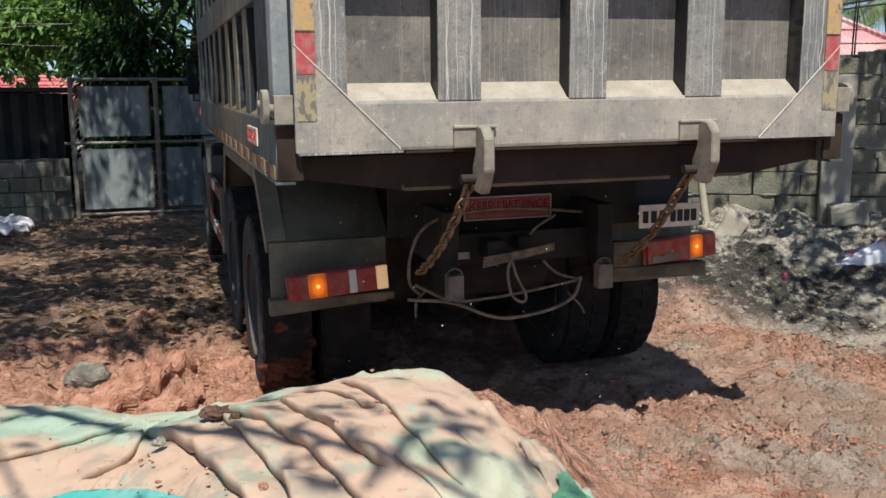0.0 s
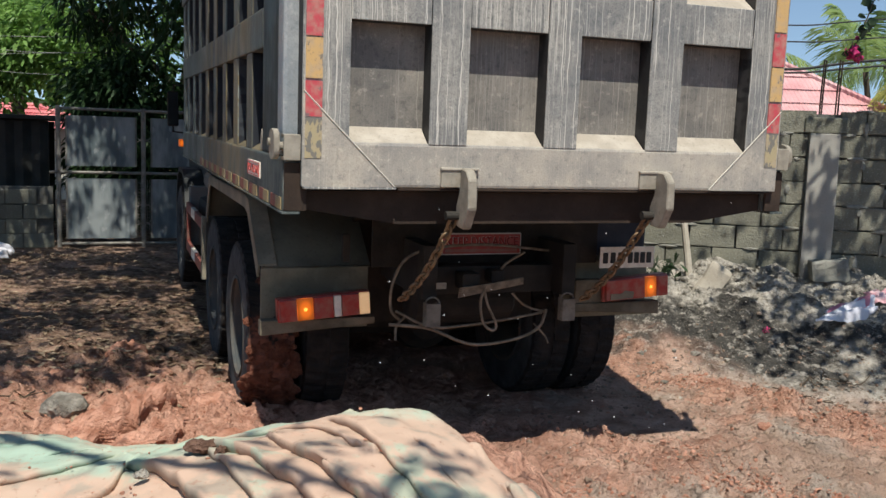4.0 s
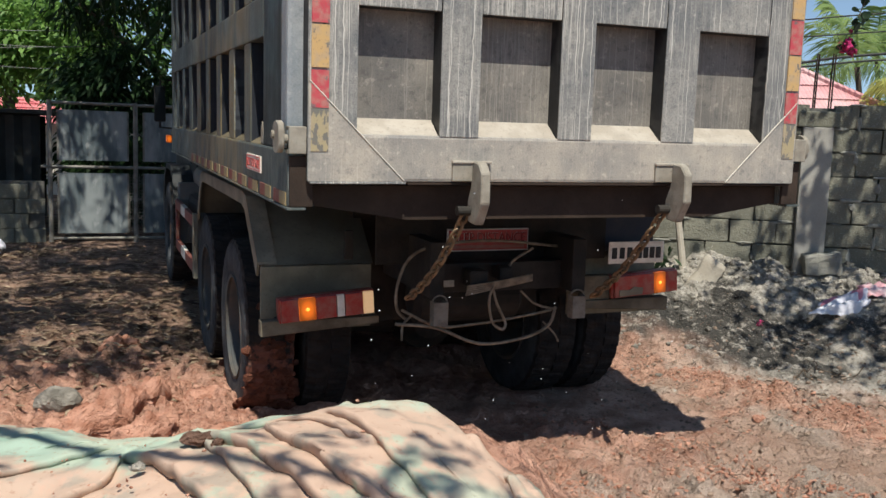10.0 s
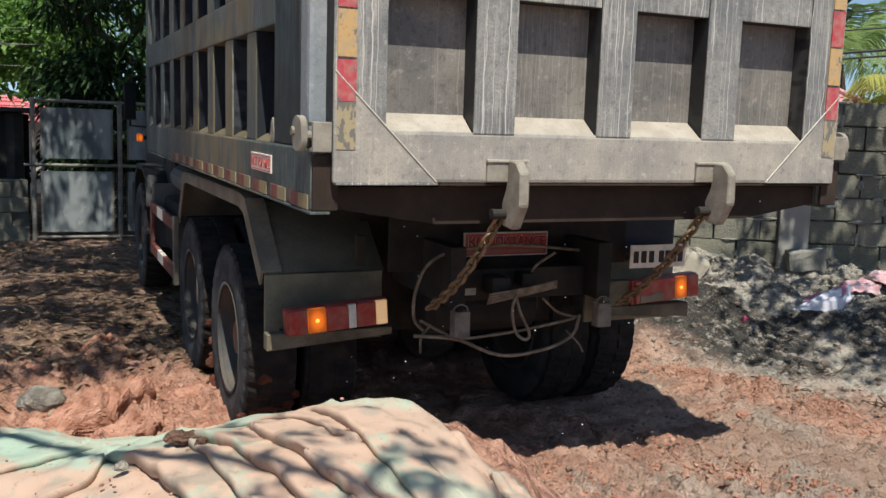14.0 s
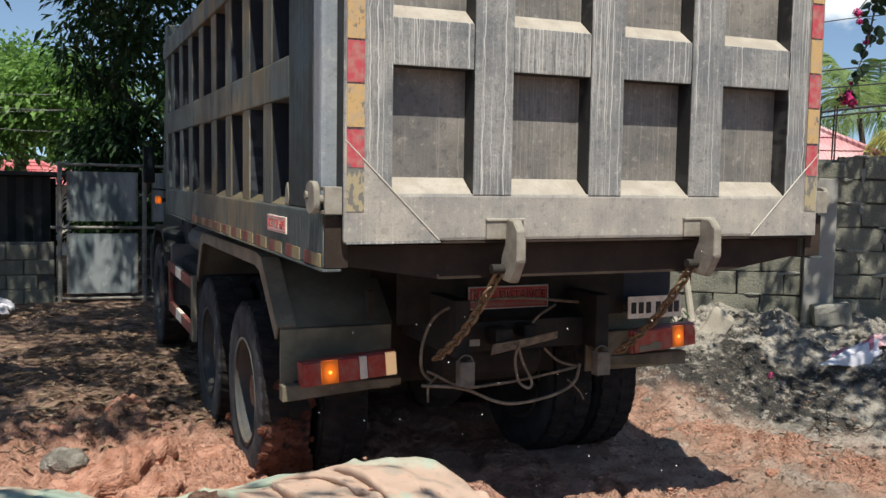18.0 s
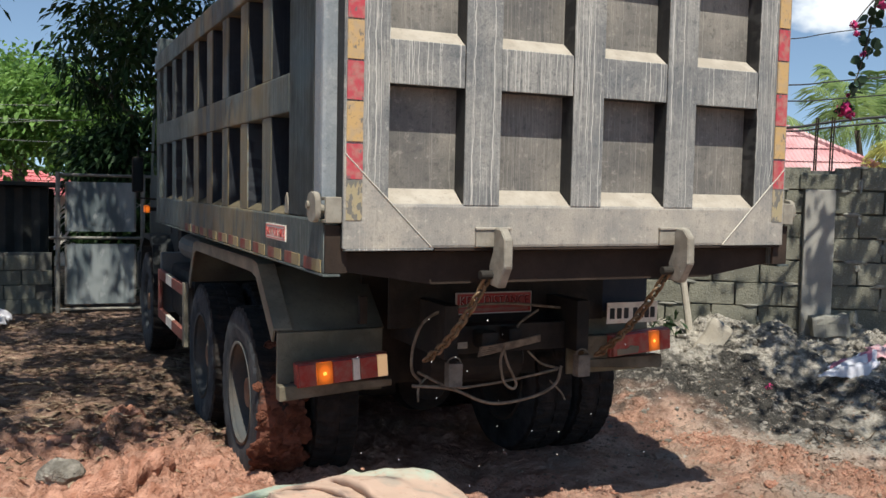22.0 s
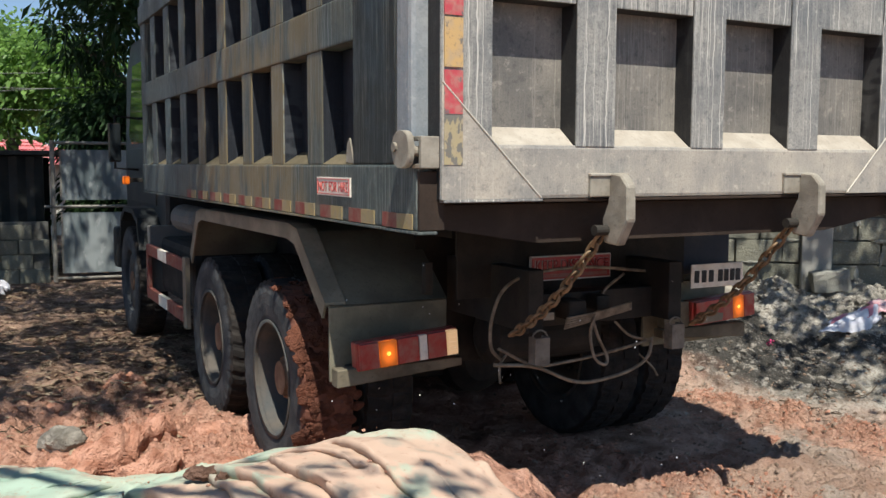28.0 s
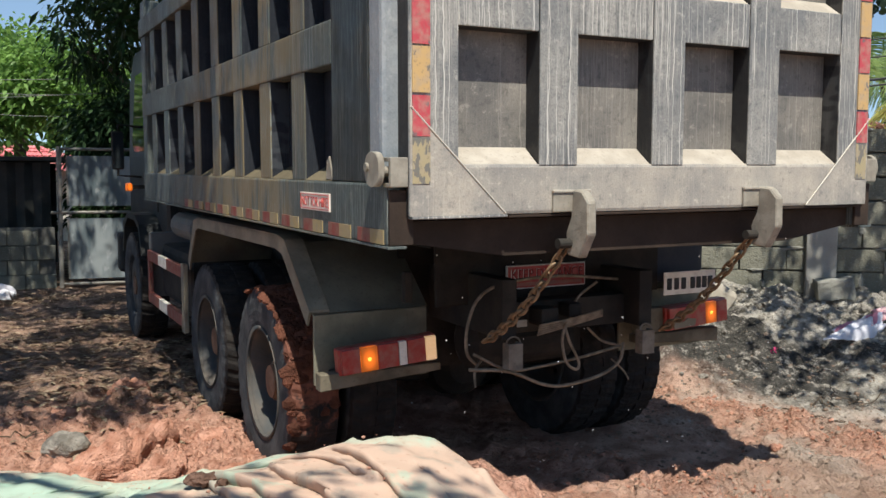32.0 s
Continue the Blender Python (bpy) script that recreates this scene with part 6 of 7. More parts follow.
def build_cloths():
    white = m_dusty("white_cloth", (0.62, 0.62, 0.66), (0.45, 0.42, 0.42), 0.5, 9, 0.9)
    pink = m_dusty("pink_cloth", (0.58, 0.30, 0.32), (0.66, 0.55, 0.54), 0.8, 13, 0.9)
    def striped():
        k = Mat("striped_cloth", 0.9, spec=0.2)
        w = k.math("ADD", k.axis("X"), k.math("ADD", k.math("MULTIPLY", k.axis("Y"), -0.8), k.math("MULTIPLY", k.noise(5, 2), 0.08)))
        on = k.step(k.math("ABSOLUTE", k.math("SUBTRACT", k.math("FRACT", k.math("MULTIPLY", w, 5.5)), 0.5)), 0.30, 0.22)
        c = k.mix(on, (0.62, 0.61, 0.66), (0.56, 0.22, 0.27))
        k.color(k.mix(k.step(k.noise(14, 4), 0.55, 0.7, (0, 0.5)), c, (0.40, 0.36, 0.36)))
        return k.m

    def tapered(x, y, length, wide, turn_z, mat, label, seed):
        """A flung cloth: pointed at one end, gathered and ridged at the other."""
        n, m, verts, faces = 30, 16, [], []
        for i in range(n):
            u = i / (n - 1)
            half = wide * (0.06 + 0.94 * math.sin(1.75 * min(1, u * 1.02)) ** 1.1) * (1 - 0.5 * max(0, u - 0.75) * 3)
            for j in range(m):
                v = 2 * j / (m - 1) - 1
                z = 0.05 + 0.10 * u * (1 - v * v) + 0.035 * u * math.sin(6 * v + 5 * u + seed) + 0.02 * noise.noise(Vector((u * 6, v * 3, seed)))
                verts.append(Vector((-length / 2 + u * length, v * half * (1 + 0.15 * math.sin(9 * u)), z)))
        for i in range(n - 1):
            for j in range(m - 1):
                a = i * m + j
                faces.append((a, a + 1, a + m + 1, a + m))
        p = Matrix.Translation((x, y, height_at(x, y))) @ Matrix.Rotation(turn_z, 4, "Z") @ Matrix.Rotation(radians(14), 4, "X")
        ob = raw("cloth", [p @ q for q in verts], faces, mat, None, "", True)
        sol = ob.modifiers.new("thick", "SOLIDIFY")
        sol.thickness = 0.006
        tagged(ob, label, "cloth")

    tapered(3.02, 7.05, 0.62, 0.10, 0.62, white, "grubby white cloth flung on the ash heap", 1.0)
    tapered(3.16, 7.22, 0.46, 0.10, 0.35, striped(), "pink and white striped cloth on the ash heap", 2.5)
    cloth("cloth", (3.50, 7.32, height_at(3.50, 7.32) + 0.07), 0.3, 0.2, 4, pink, "pink patterned cloth crumpled on the ash heap", 0.08, 0.1)
    cloth("cloth", (3.82, 7.42, height_at(3.82, 7.42) + 0.05), 0.4, 0.2, 6, pink, "pink patterned cloth crumpled on the ash heap", 0.07, -0.2)
    cloth("plastic_bag", (-5.75, 11.1, height_at(-5.75, 11.1) + 0.12), 0.6, 0.35, 5, white, "crumpled white plastic bag on the litter", 0.2, 0.2, 0, "bag")


MAGENTA = m_flat("magenta_petal", (0.52, 0.02, 0.13), 0.7, (0.6, 0.1, 0.25), 0.4)
CRUMB = m_clod("dried_soil_crumbs", (0.17, 0.115, 0.085), (0.52, 0.39, 0.29))
DRY_LEAF = m_clod("dry_leaf", (0.21, 0.14, 0.085), (0.55, 0.43, 0.30))


def scatter_solids(name, spots, sizes, material, label, category, seed, level=None):
    """Many small uneven lumps in one mesh."""
    r = np.random.RandomState(seed)
    bases = []
    for s in range(5):
        bm = bmesh.new()
        bmesh.ops.create_icosphere(bm, subdivisions=1, radius=1.0)
        for v in bm.verts:
            v.co *= 1 + 0.5 * noise.noise(v.co * 1.7 + Vector((s * 9.0, seed, 0)))
        co = np.array([v.co[:] for v in bm.verts])
        bm.verts.index_update()
        fa = np.array([[v.index for v in f.verts] for f in bm.faces])
        bm.free()
        bases.append((co, fa))
    vs, fs, n = [], [], 0
    zs = (level or ground_height)(spots[:, 0], spots[:, 1])
    for (x, y), z, s in zip(spots, zs, sizes):
        co, fa = bases[r.randint(5)]
        a = r.uniform(0, 2 * np.pi)
        rot = np.array([[np.cos(a), -np.sin(a), 0], [np.sin(a), np.cos(a), 0], [0, 0, 1]])
        c = (co * s * r.uniform(0.6, 1.3, 3) * (1, 1, 0.7)) @ rot.T + (x, y, z + 0.12 * s)
        vs.append(c), fs.append(fa + n)
        n += len(c)
    me = bpy.data.meshes.new(name)
    me.from_pydata(np.concatenate(vs).tolist(), [], np.concatenate(fs).tolist())
    tagged(link_mesh(name, me, material, None, "", False), label, category, kind="stuff")


def scatter(seed, n, boxes):
    """Clumped spots inside boxes (x0, x1, y0, y1, share)."""
    r = np.random.RandomState(seed)
    out = []
    for x0, x1, y0, y1, share in boxes:
        k = int(n * share)
        c = np.stack([r.uniform(x0, x1, max(3, k // 9)), r.uniform(y0, y1, max(3, k // 9))], 1)
        p = c[r.randint(len(c), size=k)] + r.normal(0, 0.16, (k, 2))
        out.append(p)
    return np.concatenate(out)


# crumbly ridges thrown up beside the wheel tracks
RIDGES = (
    (((1.58, 6.32), (1.95, 6.08), (2.29, 5.66), (2.56, 5.24), (2.9, 4.8)), 3600, 0.15),
    (((0.8, 5.05), (1.24, 4.76), (1.41, 4.52), (1.6, 4.1)), 1800, 0.14),
    (((0.05, 4.28), (0.46, 4.12), (0.85, 3.92), (1.2, 3.75), (1.6, 3.45)), 3400, 0.13),
    (((1.05, 4.45), (1.5, 4.25), (1.9, 4.0), (2.3, 3.9)), 2600, 0.2),
)


def build_litter():
    p = scatter(1, 9000, ((-3.4, -0.9, 4.2, 6.2, 0.5), (-4.5, -1.2, 6.4, 9.0, 0.12), (0.5, 2.8, 3.6, 6.2, 0.07), (0.2, 0.8, 3.3, 4.2, 0.10), (-2.3, -1.0, 4.2, 5.2, 0.25)))
    p = p[mound(p[:, 0], p[:, 1]) < 0.30]
    r = np.random.RandomState(12)
    for keys, n, wide in RIDGES:
        q = np.array([v[:2] for v in curve_points([(a, b, 0) for a, b in keys], 30)])
        q = q[r.randint(len(q), size=n)]
        p = np.concatenate([p, q + r.normal(0, 1, (n, 2)) * (wide * r.uniform(0.2, 1.0, (n, 1)))])
    r = np.random.RandomState(2)
    scatter_solids("red_clods", p, 0.003 + 0.013 * r.uniform(0, 1, len(p)) ** 7, CLOD_RED, "loose crumbs of red clay over the yard", "soil", 3)
    p = scatter(9, 5200, ((0.5, 4.4, 4.0, 6.6, 0.75), (1.2, 4.6, 5.6, 7.0, 0.25)))
    p = p[mound(p[:, 0], p[:, 1]) < 0.05]
    r = np.random.RandomState(10)
    scatter_solids("soil_crumbs", p, 0.004 + 0.016 * r.uniform(0, 1, len(p)) ** 5, CRUMB, "tan crumbs of dried soil beside the wheel tracks", "soil", 11)
    p = scatter(4, 2600, ((1.3, 4.6, 6.3, 7.85, 0.5), (1.5, 4.6, 7.2, 7.9, 0.5)))
    r = np.random.RandomState(5)
    scatter_solids("ash_lumps", p, 0.005 + 0.034 * r.uniform(0, 1, len(p)) ** 8, CLOD_ASH, "grey ash lumps and stones on the heap", "rubble", 6)
    p = scatter(14, 260, ((-1.25, -0.35, 2.2, 2.95, 1.0),))
    r = np.random.RandomState(15)
    scatter_solids("canvas_crumbs", p, 0.002 + 0.007 * r.uniform(0, 1, len(p)) ** 4, CLOD_RED, "crumbs of red soil fallen on the canvas", "soil", 16, lambda x, y: canvas_height(x, y) + 0.021)
    # dry leaves
    p = scatter(7, 4200, ((-6.0, -1.2, 6.2, 12.5, 0.8), (-3.6, -1.4, 5.0, 6.4, 0.05)))
    r = np.random.RandomState(8)
    z = ground_height(p[:, 0], p[:, 1])
    vs, fs = [], []
    for i, ((x, y), h) in enumerate(zip(p, z)):
        a, s, t = r.uniform(0, 6.28), r.uniform(0.025, 0.07), r.uniform(-0.4, 0.4)
        c, n = np.cos(a), np.sin(a)
        for u, v, w in ((-1, 0, 0), (0, -0.32, 0.16), (1, 0, 0.05), (0, 0.32, 0.16)):
            vs.append((x + s * (u * c - v * n), y + s * (u * n + v * c), h + 0.012 + s * (w + t * u * 0.4)))
        fs.append((4 * i, 4 * i + 1, 4 * i + 2, 4 * i + 3))
    tagged(raw("leaf_litter", vs, fs, DRY_LEAF), "dry fallen leaves on the shaded ground", "leaf litter", kind="stuff")


def build_twigs():
    """Dead twigs dropped on the ground."""
    r = random.Random(17)
    for x, y, n, length in ((2.35, 5.95, 9, 0.28), (2.9, 5.6, 6, 0.22), (2.75, 6.35, 6, 0.30), (-2.62, 5.35, 3, 0.30)):
        for _ in range(n):
            a, l = r.uniform(0, 6.28), length * r.uniform(0.5, 1.1)
            c = Vector((x + r.gauss(0, 0.09), y + r.gauss(0, 0.06), 0))
            pts = []
            for j in range(5):
                t = j / 4 - 0.5
                p = c + Vector((math.cos(a), math.sin(a), 0)) * l * t + Vector((r.gauss(0, 0.008), r.gauss(0, 0.008), 0))
                pts.append((p.x, p.y, height_at(p.x, p.y) + 0.012 + 0.03 * max(0.0, r.gauss(0.3, 0.4))))
            bm = add_tube(bmesh.new(), pts, [0.005, 0.0045, 0.004, 0.0032, 0.002], 5)
            tagged(part("dry_twig", bm, BARK_DRY), "thin dead brown twig lying on the ground", "twig", "fallen twigs")


def petal_cluster(name, centre, r0, n, seed, parent=None):
    r = random.Random(seed)
    vs, fs = [], []
    for i in range(n):
        d = Vector((r.gauss(0, 1), r.gauss(0, 1), r.gauss(0, 1))).normalized()
        c = Vector(centre) + d * r0 * r.uniform(0.3, 1.0)
        a = d.orthogonal().normalized()
        b = d.cross(a)
        q = r.uniform(0, 6.28)
        a, b = a * math.cos(q) + b * math.sin(q), b * math.cos(q) - a * math.sin(q)
        s = r0 * r.uniform(0.28, 0.5)
        k = len(vs)
        vs += [c - a * s, c + b * s * 0.6 + d * s * 0.2, c + a * s + d * s * 0.5, c - b * s * 0.6 + d * s * 0.2]
        fs.append((k, k + 1, k + 2, k + 3))
    return raw(name, vs, fs, MAGENTA, parent)


build_cloths()
build_litter()
BARK_DRY = m_dusty("dry_twig", (0.05, 0.035, 0.024), (0.17, 0.13, 0.09), 0.6, 14, 0.9)
build_twigs()
tagged(petal_cluster("fallen_flower", (2.44, 6.96, height_at(2.44, 6.96) + 0.02), 0.03, 14, 3), "fallen magenta flower on the ash", "flower")


# ---------------------------------------------------------------- trees
def m_leaf(name, dark, light, thin=0.35, gloss=0.35):
    k = Mat(name, 0.75 - 0.7 * gloss, spec=gloss)
    c = k.mix(k.island(), dark, light)
    c = k.mix(k.step(k.noise(0.9, 3), 0.4, 0.65, (0, 0.5)), c, light)
    k.color(c)
    tr = k.n.new("ShaderNodeBsdfTranslucent")
    k.put(tr.inputs["Color"], k.mix(0.5, c, tuple(min(1, 1.6 * v) for v in light)))
    mx = k.n.new("ShaderNodeMixShader")
    mx.inputs["Fac"].default_value = thin
    k.l.new(k.b.outputs["BSDF"], mx.inputs[1])
    k.l.new(tr.outputs["BSDF"], mx.inputs[2])
    k.l.new(mx.outputs["Shader"], k.n["Material Output"].inputs["Surface"])
    return k.m


BARK = m_dusty("bark", (0.055, 0.042, 0.03), (0.13, 0.11, 0.085), 0.6, 8, 0.95, 0, 0.8, 40)
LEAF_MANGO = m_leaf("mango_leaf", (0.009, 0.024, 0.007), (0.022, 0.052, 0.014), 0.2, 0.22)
LEAF_LIGHT = m_leaf("light_leaf", (0.03, 0.075, 0.018), (0.19, 0.33, 0.075), 0.4)
LEAF_MID = m_leaf("mid_leaf", (0.03, 0.075, 0.015), (0.08, 0.16, 0.03), 0.4)
LEAF_BOUG = m_leaf("bougainvillea_leaf", (0.016, 0.03, 0.018), (0.04, 0.075, 0.03), 0.25)


def leaf_mesh(name, anchors, ways, length, width, droop, seed, material, parent):
    """Bent leaf blades, each of two quads, hung at anchors along ways."""
    r = np.random.RandomState(seed)
    n = len(anchors)
    w = ways / (np.linalg.norm(ways, axis=1, keepdims=True) + 1e-9)
    side = np.cross(w, r.normal(0, 1, (n, 3)))
    side /= np.linalg.norm(side, axis=1, keepdims=True) + 1e-9
    ln = (length * r.uniform(0.65, 1.25, n))[:, None]
    wd = (width * r.uniform(0.75, 1.2, n))[:, None]
    down = np.array([0, 0, -1.0])
    mid = anchors + w * ln * 0.5 + down * ln * droop * 0.25
    tip = anchors + w * ln * 0.85 + down * ln * droop
    co = np.stack([anchors, mid - side * wd / 2, mid + side * wd / 2, tip], 1).reshape(-1, 3)
    base = 4 * np.arange(n)[:, None]
    faces = np.concatenate([base + (0, 1, 2), base + (1, 3, 2)], 1).reshape(-1, 3)
    me = bpy.data.meshes.new(name)
    me.vertices.add(len(co))
    me.vertices.foreach_set("co", co.ravel())
    me.loops.add(faces.size)
    me.loops.foreach_set("vertex_index", faces.ravel())
    me.polygons.add(len(faces))
    me.polygons.foreach_set("loop_start", np.arange(0, faces.size, 3))
    me.update(calc_edges=True)
    return link_mesh(name, me, material, parent)


def crown_points(seed, clumps, per, lobes, spread, gaps=False):
    """Anchors and ways of leaves in whorls, inside lobes (x, y, z, rx, ry, rz, share)."""
    r = np.random.RandomState(seed)
    share = np.array([l[6] for l in lobes], float)
    pick = r.choice(len(lobes), clumps, p=share / share.sum())
    L = np.array([l[:6] for l in lobes], float)[pick]
    d = r.normal(0, 1, (clumps, 3))
    d /= np.linalg.norm(d, axis=1, keepdims=True)
    c = L[:, :3] + d * L[:, 3:] * (r.uniform(0.25, 1.0, (clumps, 1)) ** 0.5)
    gap = np.sin(c[:, 0] * 1.9 + 1.3 * np.sin(c[:, 1] * 1.3)) + np.sin(c[:, 1] * 1.7 + c[:, 2] * 1.1)
    c = c[gap > -1.15]
    if gaps:
        # openings between the twigs, lying along the way of the light
        u, v = c[:, 0] - c[:, 2] * SUN_WAY.x / SUN_WAY.z, c[:, 1] - c[:, 2] * SUN_WAY.y / SUN_WAY.z
        hole = np.sin(5.1 * u + 1.9 * np.sin(2.9 * v)) + np.sin(4.3 * v + 2.1 * np.sin(2.3 * u)) + 0.6 * np.sin(1.7 * u - 2.2 * v)
        c = c[(hole > -0.6) | (c[:, 1] > 8.6)]
    a = np.repeat(c, per, 0)
    w = r.normal(0, 1, (len(a), 3))
    w[:, 2] = w[:, 2] * 0.7 - 0.2
    a = a + w * spread * r.uniform(0.1, 1.0, (len(a), 1))
    return a, w


def limb_tree(name, limbs, material, label, category="tree"):
    """An upright thing with a trunk and limbs: (keys, radius at start, at end)."""
    tree = tagged(empty(name), label, category)
    for i, (keys, r0, r1) in enumerate(limbs):
        pts = curve_points(keys, 8)
        radii = [r0 + (r1 - r0) * k / (len(pts) - 1) for k in range(len(pts))]
        part("trunk" if i == 0 else "limb", add_tube(bmesh.new(), pts, radii, 10), material, tree, "", True)
    return tree


def build_trees():
    # old mango tree whose crown shades the left half of the yard
    limbs = [
        (((-7.6, 6.6, -0.1), (-7.5, 6.7, 1.6), (-7.2, 6.9, 3.4), (-6.6, 7.2, 4.8)), 0.34, 0.2),
        (((-7.2, 6.9, 3.2), (-6.4, 7.8, 5.0), (-4.8, 9.2, 5.9), (-3.2, 10.2, 5.9)), 0.17, 0.04),
        (((-7.2, 6.9, 3.3), (-5.8, 6.2, 4.8), (-4.0, 5.6, 5.4), (-2.4, 4.6, 5.4)), 0.17, 0.04),
        (((-7.3, 6.8, 3.0), (-6.4, 5.0, 4.6), (-4.6, 3.2, 5.3), (-2.6, 1.6, 5.4), (-0.6, 0.4, 5.3), (0.9, -0.3, 5.1)), 0.10, 0.008),
        (((-2.6, 1.6, 5.4), (-1.4, 1.6, 5.2), (-0.2, 1.3, 5.3)), 0.02, 0.006),
        (((-4.6, 3.2, 5.3), (-2.8, 0.6, 5.0), (-1.4, -0.7, 5.1)), 0.03, 0.007),
        (((-1.6, 1.0, 5.35), (-1.0, 0.2, 5.2), (-0.3, -0.6, 5.25)), 0.014, 0.005),
        (((-6.4, 7.8, 5.0), (-5.6, 9.4, 4.9), (-4.6, 10.4, 4.7)), 0.05, 0.012),
    ]
    tree = limb_tree("mango_tree", limbs, BARK, "large dark mango tree with drooping leaves over the yard")
    # the last two lobes, above the view, are added to shade gate and tree behind
    lobes = ((-4.8, 9.4, 6.1, 3.0, 2.6, 1.4, 8), (-6.6, 6.8, 6.0, 3.0, 3.0, 1.5, 4), (-4.2, 6.2, 5.8, 2.1, 2.4, 1.1, 3), (-3.2, 11.0, 5.9, 2.4, 1.8, 1.2, 6), (-4.6, 3.6, 5.6, 2.3, 2.0, 0.9, 2.0), (-3.6, 10.4, 3.9, 0.8, 0.8, 0.9, 0.6), (-6.1, 10.4, 4.35, 1.0, 0.8, 0.55, 0.42), (-3.0, 10.4, 3.5, 0.9, 0.8, 0.8, 0.6),
             (-2.7, 8.6, 5.9, 1.8, 1.7, 0.8, 3.0), (-1.35, 4.9, 5.8, 0.9, 1.7, 0.5, 2.3), (-2.2, 6.9, 5.9, 1.3, 1.6, 0.6, 2.2), (-3.1, 5.2, 6.0, 1.4, 1.6, 0.7, 1.3), (-7.0, 9.6, 6.8, 2.0, 2.0, 0.9, 3.0), (-2.7, 3.0, 5.8, 1.2, 0.7, 0.4, 1.1), (-4.2, 13.2, 7.0, 2.4, 1.2, 0.7, 4.0), (-3.8, 10.5, 5.7, 1.5, 0.8, 0.5, 0.8))
    a, w = crown_points(11, 5000, 15, lobes, 0.20, True)
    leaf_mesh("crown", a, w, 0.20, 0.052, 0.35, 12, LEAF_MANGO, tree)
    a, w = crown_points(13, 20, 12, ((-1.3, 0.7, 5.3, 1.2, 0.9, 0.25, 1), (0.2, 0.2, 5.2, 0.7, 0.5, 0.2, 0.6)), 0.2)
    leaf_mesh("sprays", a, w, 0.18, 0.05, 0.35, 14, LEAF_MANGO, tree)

    # sunlit trees beyond the gate
    tree = limb_tree("mango_tree", [(((-4.6, 15.4, -0.1), (-4.6, 15.4, 1.6), (-4.4, 15.3, 3.2)), 0.2, 0.08), (((-4.5, 15.4, 2.2), (-5.3, 15.2, 3.0), (-6.0, 15.0, 3.6)), 0.09, 0.03)], BARK, "dark mango tree in shade behind the gate")
    a, w = crown_points(17, 2100, 14, ((-4.3, 15.2, 3.5, 1.7, 0.8, 1.2, 1.5), (-5.9, 15.2, 4.0, 0.8, 0.7, 0.9, 0.5), (-3.2, 15.4, 3.7, 1.4, 0.8, 1.0, 0.9), (-4.4, 15.4, 5.0, 1.3, 0.9, 1.0, 0.4), (-5.3, 15.3, 2.35, 1.2, 0.6, 0.6, 2), (-3.6, 15.5, 2.4, 1.1, 0.6, 0.6, 1.6), (-5.2, 15.3, 1.1, 1.2, 0.6, 0.9, 2.2), (-3.6, 15.6, 1.1, 1.2, 0.6, 0.9, 2.2)), 0.22)
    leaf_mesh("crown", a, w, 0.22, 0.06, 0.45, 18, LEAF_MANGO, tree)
    tree = limb_tree("tree", [(((-9.2, 19.0, -0.1), (-9.1, 19.0, 1.5), (-8.9, 19.1, 3.4)), 0.2, 0.08)], BARK, "bright green leafy tree behind the shed")
    a, w = crown_points(21, 1900, 12, ((-9.2, 18.6, 3.6, 2.4, 1.6, 0.95, 3), (-11.5, 19.5, 3.6, 2.0, 1.6, 1.0, 2), (-7.4, 16.9, 3.3, 1.5, 0.8, 0.8, 1.8), (-8.35, 16.6, 2.4, 0.6, 0.4, 0.5, 0.4)), 0.3)
    leaf_mesh("crown", a, w, 0.17, 0.08, 0.25, 22, LEAF_LIGHT, tree)
    tree = limb_tree("tree", [(((-4.2, 23.0, -0.1), (-4.1, 23.0, 2.0), (-3.9, 23.1, 4.2)), 0.24, 0.1)], BARK, "tall green tree behind the gate")
    a, w = crown_points(23, 1100, 10, ((-3.4, 23.0, 3.4, 1.8, 2.0, 1.8, 1.5), (-1.0, 24.5, 5.2, 3.0, 2.0, 3.4, 3)), 0.36)
    leaf_mesh("crown", a, w, 0.28, 0.15, 0.2, 24, LEAF_MID, tree)
    tree = limb_tree("tree", [(((-13.5, 26.0, -0.1), (-13.5, 26.0, 2.5), (-13.2, 26.2, 5.0)), 0.3, 0.1)], BARK, "broad green tree in the distance")
    a, w = crown_points(25, 700, 10, ((-14, 26, 3.6, 4.5, 2.5, 2.0, 3), (-9, 28, 3.4, 4.0, 2.5, 2.0, 2), (-5, 27, 2.6, 4.0, 1.5, 1.6, 2)), 0.45)
    leaf_mesh("crown", a, w, 0.36, 0.2, 0.2, 26, LEAF_MID, tree)

